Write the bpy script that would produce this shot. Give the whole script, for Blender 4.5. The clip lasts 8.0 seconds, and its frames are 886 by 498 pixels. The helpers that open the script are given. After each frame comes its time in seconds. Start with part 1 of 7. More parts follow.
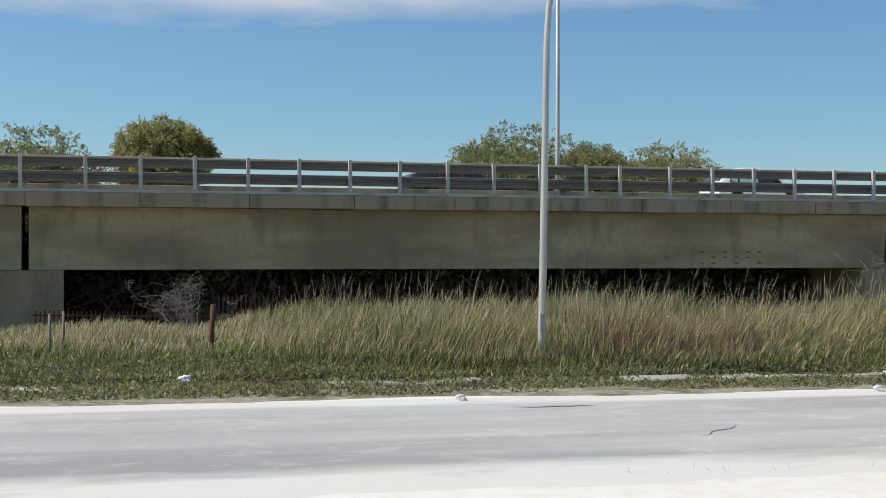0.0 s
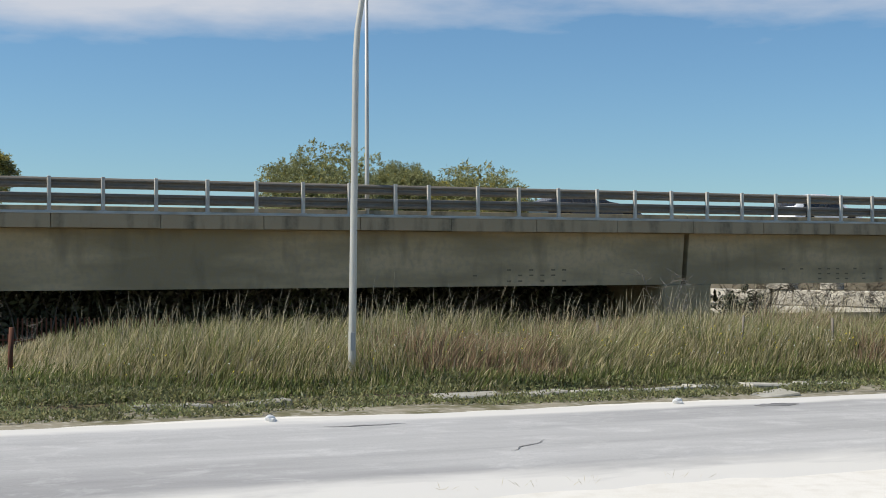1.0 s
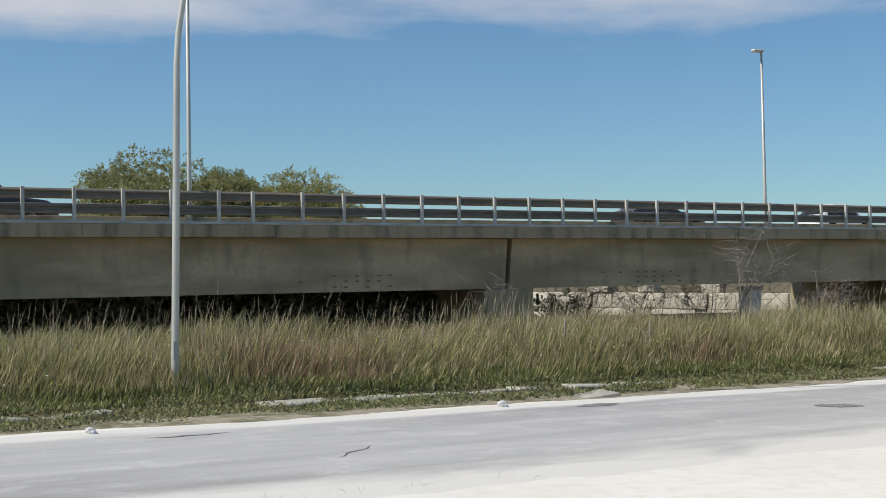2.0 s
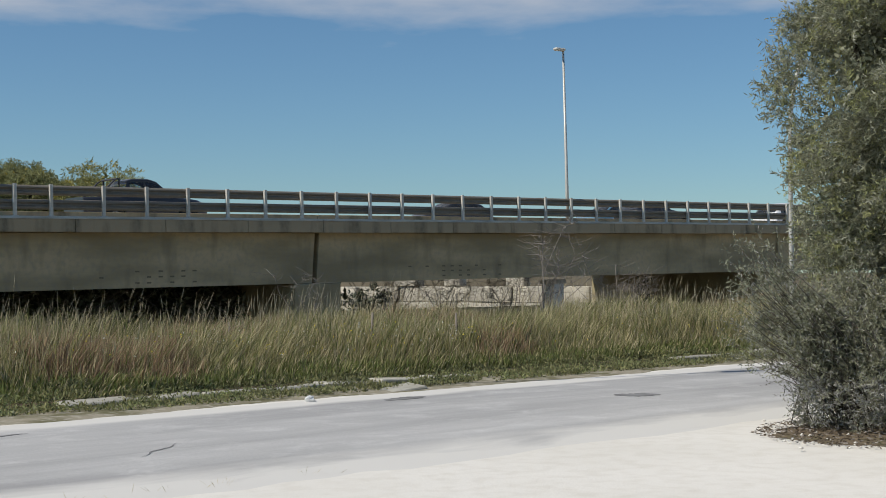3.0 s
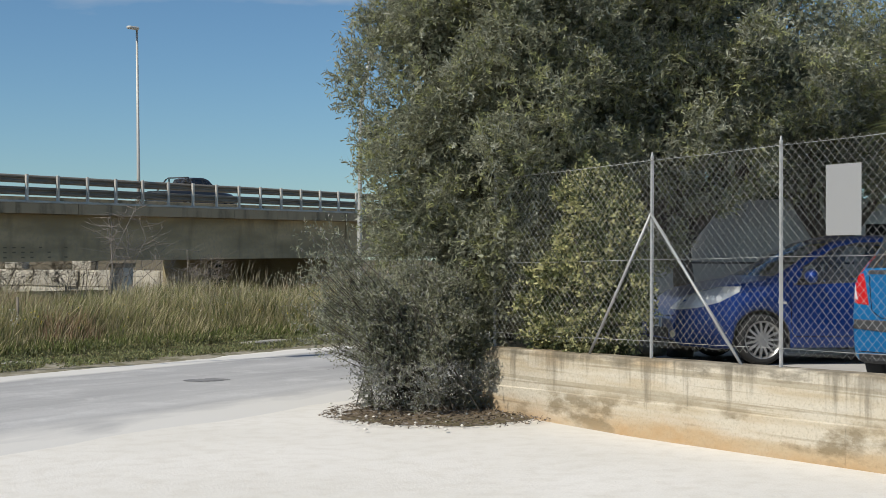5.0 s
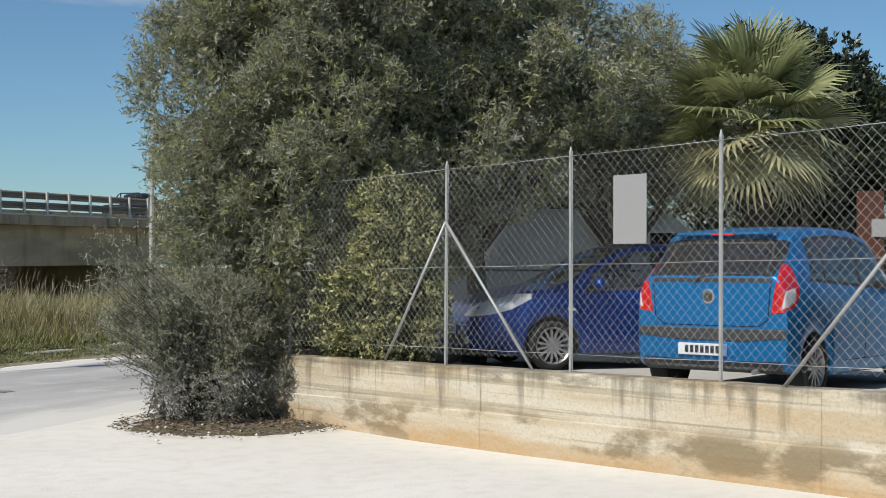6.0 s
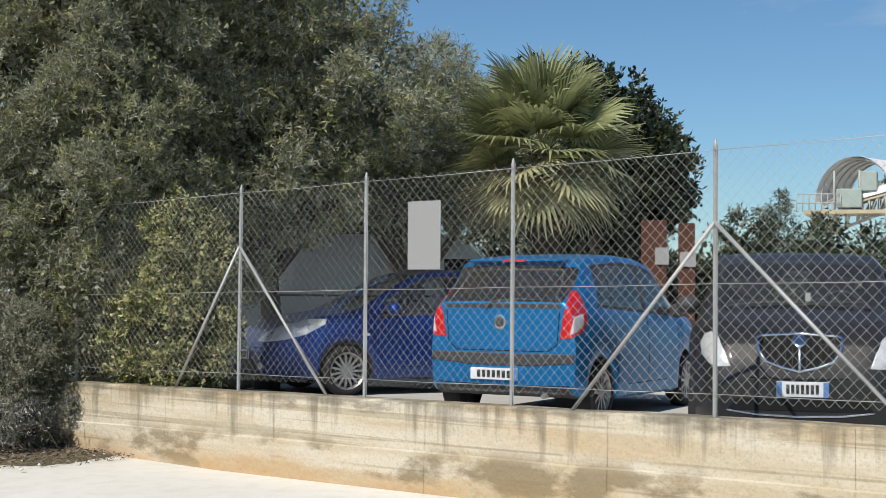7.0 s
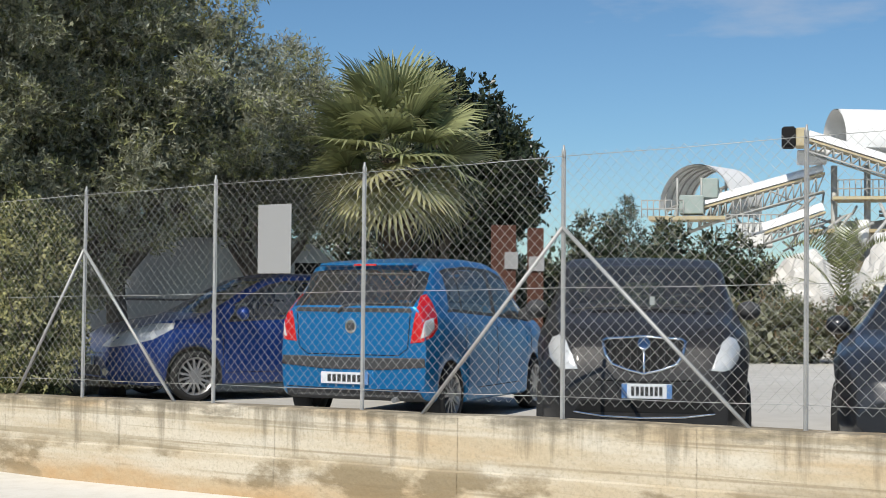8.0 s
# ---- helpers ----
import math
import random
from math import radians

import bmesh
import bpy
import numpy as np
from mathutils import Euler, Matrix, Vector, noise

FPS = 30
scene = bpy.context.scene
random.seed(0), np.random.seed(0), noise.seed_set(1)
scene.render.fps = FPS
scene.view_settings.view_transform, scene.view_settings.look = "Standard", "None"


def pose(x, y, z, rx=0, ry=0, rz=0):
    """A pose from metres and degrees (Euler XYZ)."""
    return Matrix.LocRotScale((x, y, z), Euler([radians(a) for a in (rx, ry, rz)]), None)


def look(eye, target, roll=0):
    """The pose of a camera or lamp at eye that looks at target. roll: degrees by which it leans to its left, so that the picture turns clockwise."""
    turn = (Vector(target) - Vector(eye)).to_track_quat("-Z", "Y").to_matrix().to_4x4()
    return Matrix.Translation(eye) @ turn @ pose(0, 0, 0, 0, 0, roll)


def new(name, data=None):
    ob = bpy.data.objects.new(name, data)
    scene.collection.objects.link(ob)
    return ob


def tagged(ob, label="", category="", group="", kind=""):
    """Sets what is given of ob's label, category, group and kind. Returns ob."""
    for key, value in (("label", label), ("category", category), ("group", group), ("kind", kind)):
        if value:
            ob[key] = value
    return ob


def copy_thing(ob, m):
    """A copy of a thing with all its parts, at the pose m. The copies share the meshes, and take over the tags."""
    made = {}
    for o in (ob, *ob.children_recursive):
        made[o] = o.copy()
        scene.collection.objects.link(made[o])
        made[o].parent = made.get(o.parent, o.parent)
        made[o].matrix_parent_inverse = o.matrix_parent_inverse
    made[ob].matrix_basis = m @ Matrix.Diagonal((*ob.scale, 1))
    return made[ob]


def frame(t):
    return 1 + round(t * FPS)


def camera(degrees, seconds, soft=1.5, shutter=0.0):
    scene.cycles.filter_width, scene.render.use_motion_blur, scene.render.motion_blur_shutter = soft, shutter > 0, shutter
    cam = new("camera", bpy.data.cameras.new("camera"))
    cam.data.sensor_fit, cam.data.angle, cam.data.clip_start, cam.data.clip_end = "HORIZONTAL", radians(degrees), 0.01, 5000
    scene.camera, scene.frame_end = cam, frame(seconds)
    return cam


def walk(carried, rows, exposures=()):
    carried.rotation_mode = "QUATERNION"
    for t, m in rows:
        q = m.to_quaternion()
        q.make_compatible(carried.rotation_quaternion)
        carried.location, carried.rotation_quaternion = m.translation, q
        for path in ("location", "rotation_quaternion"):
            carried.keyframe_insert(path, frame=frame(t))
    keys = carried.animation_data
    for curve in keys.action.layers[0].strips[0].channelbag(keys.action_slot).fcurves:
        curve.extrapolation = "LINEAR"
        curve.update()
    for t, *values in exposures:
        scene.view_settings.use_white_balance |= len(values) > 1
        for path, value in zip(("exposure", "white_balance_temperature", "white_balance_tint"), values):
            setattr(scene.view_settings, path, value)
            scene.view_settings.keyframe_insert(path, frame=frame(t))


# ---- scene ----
from mathutils.bvhtree import BVHTree

# ---- camera: stands on the dusty forecourt and pans to the right ----
EYE_Z = 1.62
cam = camera(36.4, 8.0, soft=0.9)
PATH = [
    (0.0, pose(0, 0, EYE_Z, 90.25, -0.72, 0.0)),
    (0.5, pose(0, 0, EYE_Z, 91.14, -0.86, -4.52)),
    (1.0, pose(0, 0, EYE_Z, 91.14, -0.38, -8.07)),
    (1.5, pose(0, 0, EYE_Z, 91.42, -0.06, -11.51)),
    (2.8, pose(0, 0, EYE_Z, 91.07, 0.53, -22.13)),
    (3.0, pose(0, 0, EYE_Z, 91.11, 0.53, -23.65)),
    (3.5, pose(0, 0, EYE_Z, 90.97, 0.50, -27.26)),
    (4.0, pose(0, 0, EYE_Z, 91.03, 0.58, -32.02)),
    (4.5, pose(0, 0, EYE_Z, 90.81, 0.30, -37.00)),
    (5.8, pose(0, 0, EYE_Z, 90.51, -0.46, -48.69)),
    (6.0, pose(0, 0, EYE_Z, 90.79, -0.27, -50.37)),
    (6.5, pose(0, 0, EYE_Z, 91.59, -0.53, -54.76)),
    (7.0, pose(0, 0, EYE_Z, 91.92, -0.54, -59.08)),
    (7.5, pose(0, 0, EYE_Z, 92.14, -0.54, -62.55)),
    (8.0, pose(0, 0, EYE_Z, 92.15, -0.50, -65.41)),
]
walk(cam, PATH, exposures=[(0.0, 0.22), (1.5, 0.22), (2.8, -0.09), (4.5, -0.08), (6.0, 0.0), (8.0, 0.09)])

# ---- sky, clouds and sun ----
SUN_AZ, SUN_EL = 270.0, 47.0      # degrees, clockwise from +y


def build_world():
    w = bpy.data.worlds.new("sky")
    scene.world = w
    w.use_nodes = True
    nt = w.node_tree
    nt.nodes.clear()
    N, L = nt.nodes.new, nt.links.new
    out, bg = N("ShaderNodeOutputWorld"), N("ShaderNodeBackground")
    sky = N("ShaderNodeTexSky")
    sky.sky_type, sky.sun_disc = "NISHITA", False
    sky.sun_elevation, sky.sun_rotation = radians(SUN_EL), radians(SUN_AZ)
    sky.air_density, sky.dust_density, sky.ozone_density = 1.0, 0.2, 2.2
    geo = N("ShaderNodeTexCoord")
    stretch = N("ShaderNodeMapping")
    stretch.inputs["Scale"].default_value = (2.2, 2.2, 9.0)
    L(geo.outputs["Generated"], stretch.inputs["Vector"])
    n1 = N("ShaderNodeTexNoise")
    n1.inputs["Scale"].default_value, n1.inputs["Detail"].default_value, n1.inputs["Roughness"].default_value = 1.6, 7.0, 0.55
    L(stretch.outputs[0], n1.inputs["Vector"])
    sep = N("ShaderNodeSeparateXYZ")
    L(geo.outputs["Generated"], sep.inputs[0])
    # the cloud bank lies well above the horizon
    high = N("ShaderNodeMapRange")
    high.inputs[1].default_value, high.inputs[2].default_value = 0.150, 0.192
    high.inputs[3].default_value, high.inputs[4].default_value = -0.34, 0.14
    L(sep.outputs["Z"], high.inputs[0])
    add = N("ShaderNodeMath")
    add.operation = "ADD"
    L(n1.outputs[0], add.inputs[0])
    L(high.outputs[0], add.inputs[1])
    # and thins out towards +x
    thin = N("ShaderNodeMapRange")
    thin.inputs[1].default_value, thin.inputs[2].default_value = 0.60, 0.90
    thin.inputs[3].default_value, thin.inputs[4].default_value = -0.30, 0.0
    L(sep.outputs["Y"], thin.inputs[0])
    add2 = N("ShaderNodeMath")
    add2.operation = "ADD"
    L(add.outputs[0], add2.inputs[0])
    L(thin.outputs[0], add2.inputs[1])
    ramp = N("ShaderNodeValToRGB")
    ramp.color_ramp.elements[0].position, ramp.color_ramp.elements[1].position = 0.41, 0.70
    L(add2.outputs[0], ramp.inputs[0])
    mix = N("ShaderNodeMix")
    mix.data_type = "RGBA"
    mix.inputs["B"].default_value = (6.2, 6.6, 7.4, 1)
    L(ramp.outputs[0], mix.inputs["Factor"])
    tint = N("ShaderNodeMix")
    tint.data_type, tint.blend_type = "RGBA", "MULTIPLY"
    tint.inputs["Factor"].default_value = 1.0
    tint.inputs["B"].default_value = (0.71, 0.945, 1.10, 1)
    L(sky.outputs[0], tint.inputs["A"])
    L(tint.outputs["Result"], mix.inputs["A"])
    L(mix.outputs["Result"], bg.inputs["Color"])
    bg.inputs["Strength"].default_value = 0.082
    L(bg.outputs[0], out.inputs[0])


build_world()
sun = new("sun", bpy.data.lights.new("sun", "SUN"))
sun.data.energy, sun.data.angle, sun.data.color = 4.2, radians(0.53), (1.0, 0.94, 0.84)
_a, _e = radians(SUN_AZ), radians(SUN_EL)
sun.matrix_basis = look((math.sin(_a) * 60 * math.cos(_e), math.cos(_a) * 60 * math.cos(_e), 60 * math.sin(_e)), (0, 0, 0))


# ---- materials ----
def mat(name, color, rough=0.8, metal=0.0, grain=(), bump=0.0, bump_scale=40.0, spec=0.5, coords="Object", island=0.0, objrand=0.0,
        coat=0.0, trans=0.0, ior=1.45, emit=None, thin=0.0):
    """grain: rows of (scale, detail, low, high, colour, amount): a noise, clipped from low to high, mixes the colour in."""
    m = bpy.data.materials.new(name)
    m.use_nodes = True
    nt = m.node_tree
    N, L = nt.nodes.new, nt.links.new
    b = nt.nodes["Principled BSDF"]
    b.inputs["Roughness"].default_value, b.inputs["Metallic"].default_value = rough, metal
    b.inputs["Specular IOR Level"].default_value, b.inputs["Coat Weight"].default_value = spec, coat
    b.inputs["Coat Roughness"].default_value = 0.04
    b.inputs["Transmission Weight"].default_value, b.inputs["IOR"].default_value = trans, ior
    tc = N("ShaderNodeTexCoord")
    rgb = N("ShaderNodeRGB")
    rgb.outputs[0].default_value = (*color, 1)
    cur = rgb.outputs[0]
    for sc, det, lo, hi, col, amt in grain:
        n = N("ShaderNodeTexNoise")
        n.inputs["Detail"].default_value = det
        if isinstance(sc, tuple):
            mp = N("ShaderNodeMapping")
            mp.inputs["Scale"].default_value = sc
            L(tc.outputs[coords], mp.inputs[0])
            L(mp.outputs[0], n.inputs["Vector"])
            n.inputs["Scale"].default_value = 1.0
        else:
            L(tc.outputs[coords], n.inputs["Vector"])
            n.inputs["Scale"].default_value = sc
        mr = N("ShaderNodeMapRange")
        mr.inputs[1].default_value, mr.inputs[2].default_value, mr.inputs[4].default_value = lo, hi, amt
        L(n.outputs[0], mr.inputs[0])
        mx = N("ShaderNodeMix")
        mx.data_type = "RGBA"
        mx.inputs["B"].default_value = (*col, 1)
        L(mr.outputs[0], mx.inputs["Factor"])
        L(cur, mx.inputs["A"])
        cur = mx.outputs["Result"]
    for amount, kind in ((island, "isl"), (objrand, "obj")):
        if amount:
            src = N("ShaderNodeNewGeometry").outputs["Random Per Island"] if kind == "isl" else N("ShaderNodeObjectInfo").outputs["Random"]
            mr = N("ShaderNodeMapRange")
            mr.inputs[3].default_value, mr.inputs[4].default_value = 1 - amount, 1 + amount
            L(src, mr.inputs[0])
            hs = N("ShaderNodeHueSaturation")
            L(mr.outputs[0], hs.inputs["Value"])
            L(cur, hs.inputs["Color"])
            cur = hs.outputs[0]
    L(cur, b.inputs["Base Color"])
    if bump:
        n = N("ShaderNodeTexNoise")
        n.inputs["Scale"].default_value, n.inputs["Detail"].default_value = bump_scale, 5.0
        L(tc.outputs[coords], n.inputs["Vector"])
        bp = N("ShaderNodeBump")
        bp.inputs["Strength"].default_value, bp.inputs["Distance"].default_value = min(1.0, bump), 0.02
        L(n.outputs[0], bp.inputs["Height"])
        L(bp.outputs[0], b.inputs["Normal"])
    if thin:                                  # leaves let light through
        tl, mx = N("ShaderNodeBsdfTranslucent"), N("ShaderNodeMixShader")
        L(cur, tl.inputs["Color"])
        mx.inputs[0].default_value = thin
        L(b.outputs[0], mx.inputs[1])
        L(tl.outputs[0], mx.inputs[2])
        L(mx.outputs[0], nt.nodes["Material Output"].inputs["Surface"])
    if emit:
        b.inputs["Emission Color"].default_value, b.inputs["Emission Strength"].default_value = (*emit[:3], 1), emit[3]
    return m


M = {}
M["deck_asphalt"] = mat("dusty_asphalt", (0.40, 0.395, 0.385), 0.95, grain=[
    ((0.10, 0.75, 1), 6, 0.40, 0.62, (0.70, 0.69, 0.665), 0.95), (0.9, 6, 0.42, 0.72, (0.30, 0.298, 0.295), 0.5), (60, 3, 0.3, 0.8, (0.42, 0.41, 0.39), 0.35)],
    bump=0.25, bump_scale=90, spec=0.2)
M["dust"] = mat("white_limestone_dust", (0.72, 0.69, 0.625), 1.0, grain=[
    (0.5, 6, 0.4, 0.7, (0.79, 0.76, 0.70), 0.8), (5, 6, 0.45, 0.75, (0.60, 0.56, 0.48), 0.5), (70, 3, 0.45, 0.8, (0.52, 0.49, 0.43), 0.3)],
    bump=0.2, bump_scale=35, spec=0.1)
M["lot"] = mat("dusty_lot_concrete", (0.50, 0.485, 0.45), 0.95, grain=[
    (0.4, 6, 0.4, 0.7, (0.58, 0.565, 0.53), 0.8), (3, 6, 0.45, 0.75, (0.40, 0.385, 0.35), 0.5), (60, 3, 0.45, 0.8, (0.36, 0.35, 0.32), 0.3)],
    bump=0.2, bump_scale=35, spec=0.15)
M["soil"] = mat("dry_soil_and_litter", (0.16, 0.125, 0.085), 1.0, grain=[
    (1.2, 6, 0.4, 0.7, (0.11, 0.11, 0.05), 0.8), (14, 5, 0.45, 0.7, (0.24, 0.2, 0.14), 0.6)], bump=0.8, bump_scale=20, spec=0.1)
M["verge_soil"] = mat("dusty_weedy_soil", (0.30, 0.27, 0.20), 1.0, grain=[
    (1.6, 6, 0.42, 0.62, (0.12, 0.115, 0.055), 0.85), (7, 6, 0.5, 0.7, (0.48, 0.45, 0.38), 0.7)], bump=0.7, bump_scale=20, spec=0.1)
M["concrete"] = mat("weathered_bridge_concrete", (0.55, 0.445, 0.275), 0.92, grain=[
    ((0.22, 0.22, 0.9), 7, 0.40, 0.62, (0.30, 0.25, 0.15), 0.85), ((1.6, 1.6, 0.5), 7, 0.54, 0.72, (0.17, 0.15, 0.10), 0.5),
    (6, 6, 0.45, 0.75, (0.29, 0.275, 0.23), 0.45)], bump=0.25, bump_scale=18, spec=0.2)
M["fascia"] = mat("stained_edge_beam_concrete", (0.42, 0.335, 0.22), 0.92, grain=[
    ((1.3, 1.3, 0.25), 6, 0.5, 0.66, (0.13, 0.115, 0.08), 0.85), (7, 6, 0.42, 0.75, (0.40, 0.36, 0.26), 0.5)], bump=0.3, bump_scale=22, spec=0.2)
M["pier"] = mat("pale_pier_concrete", (0.37, 0.31, 0.185), 0.92, grain=[
    ((1.2, 1.2, 0.6), 7, 0.42, 0.7, (0.23, 0.19, 0.115), 0.75), (9, 6, 0.45, 0.7, (0.42, 0.38, 0.28), 0.4)], bump=0.3, bump_scale=25, spec=0.2)
M["galv"] = mat("weathered_galvanised_steel", (0.42, 0.42, 0.41), 0.55, 0.35, grain=[
    (3, 6, 0.4, 0.7, (0.30, 0.295, 0.28), 0.6), (40, 4, 0.5, 0.8, (0.5, 0.5, 0.48), 0.4)], bump=0.05, objrand=0.08)
M["rail"] = mat("dull_guardrail_steel", (0.24, 0.21, 0.165), 0.6, 0.2, grain=[
    ((0.6, 3, 3), 6, 0.4, 0.7, (0.16, 0.135, 0.10), 0.7), (8, 5, 0.5, 0.75, (0.28, 0.27, 0.25), 0.4)], bump=0.06)
M["postpaint"] = mat("pale_rail_post", (0.58, 0.56, 0.50), 0.6, 0.1, grain=[(6, 5, 0.45, 0.75, (0.38, 0.35, 0.3), 0.6)], objrand=0.1)
M["lamp_steel"] = mat("galvanised_lamp_pole", (0.56, 0.54, 0.48), 0.5, 0.3, grain=[
    ((8, 8, 0.6), 5, 0.42, 0.7, (0.36, 0.35, 0.32), 0.6), (30, 4, 0.5, 0.8, (0.55, 0.54, 0.52), 0.4)], bump=0.05)
M["wall"] = mat("limewashed_concrete_wall", (0.50, 0.42, 0.295), 0.95, grain=[
    ((0.5, 0.5, 1.6), 7, 0.47, 0.66, (0.50, 0.34, 0.18), 0.7), ((0.35, 0.35, 5.0), 7, 0.48, 0.60, (0.60, 0.545, 0.44), 0.85),
    ((2.0, 2.0, 4.4), 9, 0.52, 0.70, (0.60, 0.56, 0.47), 0.5), ((0.2, 0.2, 16.0), 5, 0.585, 0.63, (0.30, 0.25, 0.16), 0.5), (45, 6, 0.5, 0.75, (0.34, 0.29, 0.20), 0.5)],
    bump=0.7, bump_scale=14, spec=0.15)


def stain_wall(m):
    """Dark drips from the wall's top, ochre splashes near its foot, and board lines of the formwork."""
    nt = m.node_tree
    N, L = nt.nodes.new, nt.links.new
    b = nt.nodes["Principled BSDF"]
    cur = b.inputs["Base Color"].links[0].from_socket
    tc, sep = N("ShaderNodeTexCoord"), N("ShaderNodeSeparateXYZ")
    L(tc.outputs["Object"], sep.inputs[0])

    def calc(op, p, q):
        x = N("ShaderNodeMath")
        x.operation = op
        for k, v in enumerate((p, q)):
            if isinstance(v, (int, float)):
                x.inputs[k].default_value = v
            else:
                L(v, x.inputs[k])
        return x.outputs[0]

    def span(v, lo, hi, p=0.0, q=1.0):
        r = N("ShaderNodeMapRange")
        r.inputs[1].default_value, r.inputs[2].default_value, r.inputs[3].default_value, r.inputs[4].default_value = lo, hi, p, q
        L(v, r.inputs[0])
        return r.outputs[0]

    def cloud(scale, detail):
        mp, n = N("ShaderNodeMapping"), N("ShaderNodeTexNoise")
        mp.inputs["Scale"].default_value = scale
        n.inputs["Scale"].default_value, n.inputs["Detail"].default_value, n.inputs["Roughness"].default_value = 1.0, detail, 0.62
        L(tc.outputs["Object"], mp.inputs[0])
        L(mp.outputs[0], n.inputs["Vector"])
        return n.outputs[0]

    def over(fac, col):
        nonlocal cur
        x = N("ShaderNodeMix")
        x.data_type = "RGBA"
        L(fac, x.inputs["Factor"])
        L(cur, x.inputs["A"])
        x.inputs["B"].default_value = (*col, 1)
        cur = x.outputs["Result"]
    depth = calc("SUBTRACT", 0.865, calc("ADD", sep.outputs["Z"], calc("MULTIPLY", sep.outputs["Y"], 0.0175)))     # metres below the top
    # ochre splash, deeper in some stretches
    over(calc("MULTIPLY", span(calc("ADD", depth, calc("MULTIPLY", cloud((0.6, 0.6, 1.5), 6), 0.5)), 0.72, 0.95), span(cloud((1.6, 1.6, 3), 6), 0.35, 0.6, 0.25, 0.75)), (0.47, 0.29, 0.13))
    # damp patches half way down
    band = calc("MULTIPLY", span(depth, 0.30, 0.44), span(depth, 0.80, 0.62))
    over(calc("MULTIPLY", band, span(cloud((0.9, 0.9, 2.2), 8), 0.50, 0.57, 0.0, 0.72)), (0.19, 0.145, 0.08))
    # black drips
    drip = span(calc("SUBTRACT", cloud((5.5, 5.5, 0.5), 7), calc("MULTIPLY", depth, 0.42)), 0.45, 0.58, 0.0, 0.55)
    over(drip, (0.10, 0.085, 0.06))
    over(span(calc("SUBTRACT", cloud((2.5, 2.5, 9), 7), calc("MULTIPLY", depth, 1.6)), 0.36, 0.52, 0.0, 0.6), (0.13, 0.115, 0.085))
    # board lines
    saw = calc("ABSOLUTE", calc("SUBTRACT", calc("FRACT", calc("MULTIPLY", depth, 4.6), 0.0), 0.5), 0.0)
    over(calc("MULTIPLY", span(saw, 0.055, 0.02), span(cloud((0.8, 0.8, 3), 5), 0.42, 0.6, 0.0, 0.5)), (0.22, 0.175, 0.11))
    L(cur, b.inputs["Base Color"])


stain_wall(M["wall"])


def road_mat(near, far, slope):
    """Asphalt with tyre-swept streaks along the road, and dust drifting in from both edges."""
    m = mat("dusty_road", (0.30, 0.295, 0.288), 0.95, bump=0.2, bump_scale=90, spec=0.2)
    nt = m.node_tree
    N, L = nt.nodes.new, nt.links.new
    b = nt.nodes["Principled BSDF"]
    tc = N("ShaderNodeTexCoord")
    turn = N("ShaderNodeMapping")
    turn.vector_type = "TEXTURE"
    turn.inputs["Rotation"].default_value = (0, 0, math.atan(slope))
    L(tc.outputs["Object"], turn.inputs[0])

    def nz(scale, detail, rough=0.55):
        mp = N("ShaderNodeMapping")
        mp.inputs["Scale"].default_value = scale
        L(turn.outputs[0], mp.inputs[0])
        n = N("ShaderNodeTexNoise")
        n.inputs["Scale"].default_value, n.inputs["Detail"].default_value, n.inputs["Roughness"].default_value = 1.0, detail, rough
        n.inputs["Distortion"].default_value = 0.4
        L(mp.outputs[0], n.inputs["Vector"])
        return n.outputs[0]

    def ramp(src, lo, hi, a=0.0, c=1.0):
        r = N("ShaderNodeMapRange")
        r.inputs[1].default_value, r.inputs[2].default_value, r.inputs[3].default_value, r.inputs[4].default_value = lo, hi, a, c
        L(src, r.inputs[0])
        return r.outputs[0]

    def mix(fac, a, col):
        x = N("ShaderNodeMix")
        x.data_type = "RGBA"
        L(fac, x.inputs["Factor"])
        if isinstance(a, tuple):
            x.inputs["A"].default_value = (*a, 1)
        else:
            L(a, x.inputs["A"])
        x.inputs["B"].default_value = (*col, 1)
        return x.outputs["Result"]

    def calc(op, a, c):
        x = N("ShaderNodeMath")
        x.operation = op
        x.use_clamp = True
        for k, v in enumerate((a, c)):
            if isinstance(v, float):
                x.inputs[k].default_value = v
            else:
                L(v, x.inputs[k])
        return x.outputs[0]
    c = mix(ramp(nz((0.07, 0.55, 1), 8, 0.62), 0.36, 0.66), (0.31, 0.305, 0.298), (0.51, 0.502, 0.485))
    c = mix(ramp(nz((0.5, 5.0, 1), 6), 0.54, 0.74, 0.0, 0.25), c, (0.29, 0.285, 0.28))
    c = mix(ramp(nz((1.3, 1.6, 1), 7, 0.7), 0.52, 0.70, 0.0, 0.5), c, (0.62, 0.61, 0.59))
    c = mix(ramp(nz((30, 40, 1), 4), 0.5, 0.8, 0.0, 0.35), c, (0.24, 0.238, 0.235))
    sep = N("ShaderNodeSeparateXYZ")
    L(turn.outputs[0], sep.inputs[0])
    wob = nz((0.45, 0.9, 1), 6)
    edge = calc("MAXIMUM", ramp(sep.outputs["Y"], near + 1.25, near - 0.1), ramp(sep.outputs["Y"], far - 0.75, far - 0.15))
    fac = ramp(calc("MULTIPLY", edge, ramp(wob, 0.25, 0.62, 0.35, 1.6)), 0.18, 0.72)
    c = mix(fac, c, (0.64, 0.62, 0.575))
    L(c, b.inputs["Base Color"])
    return m


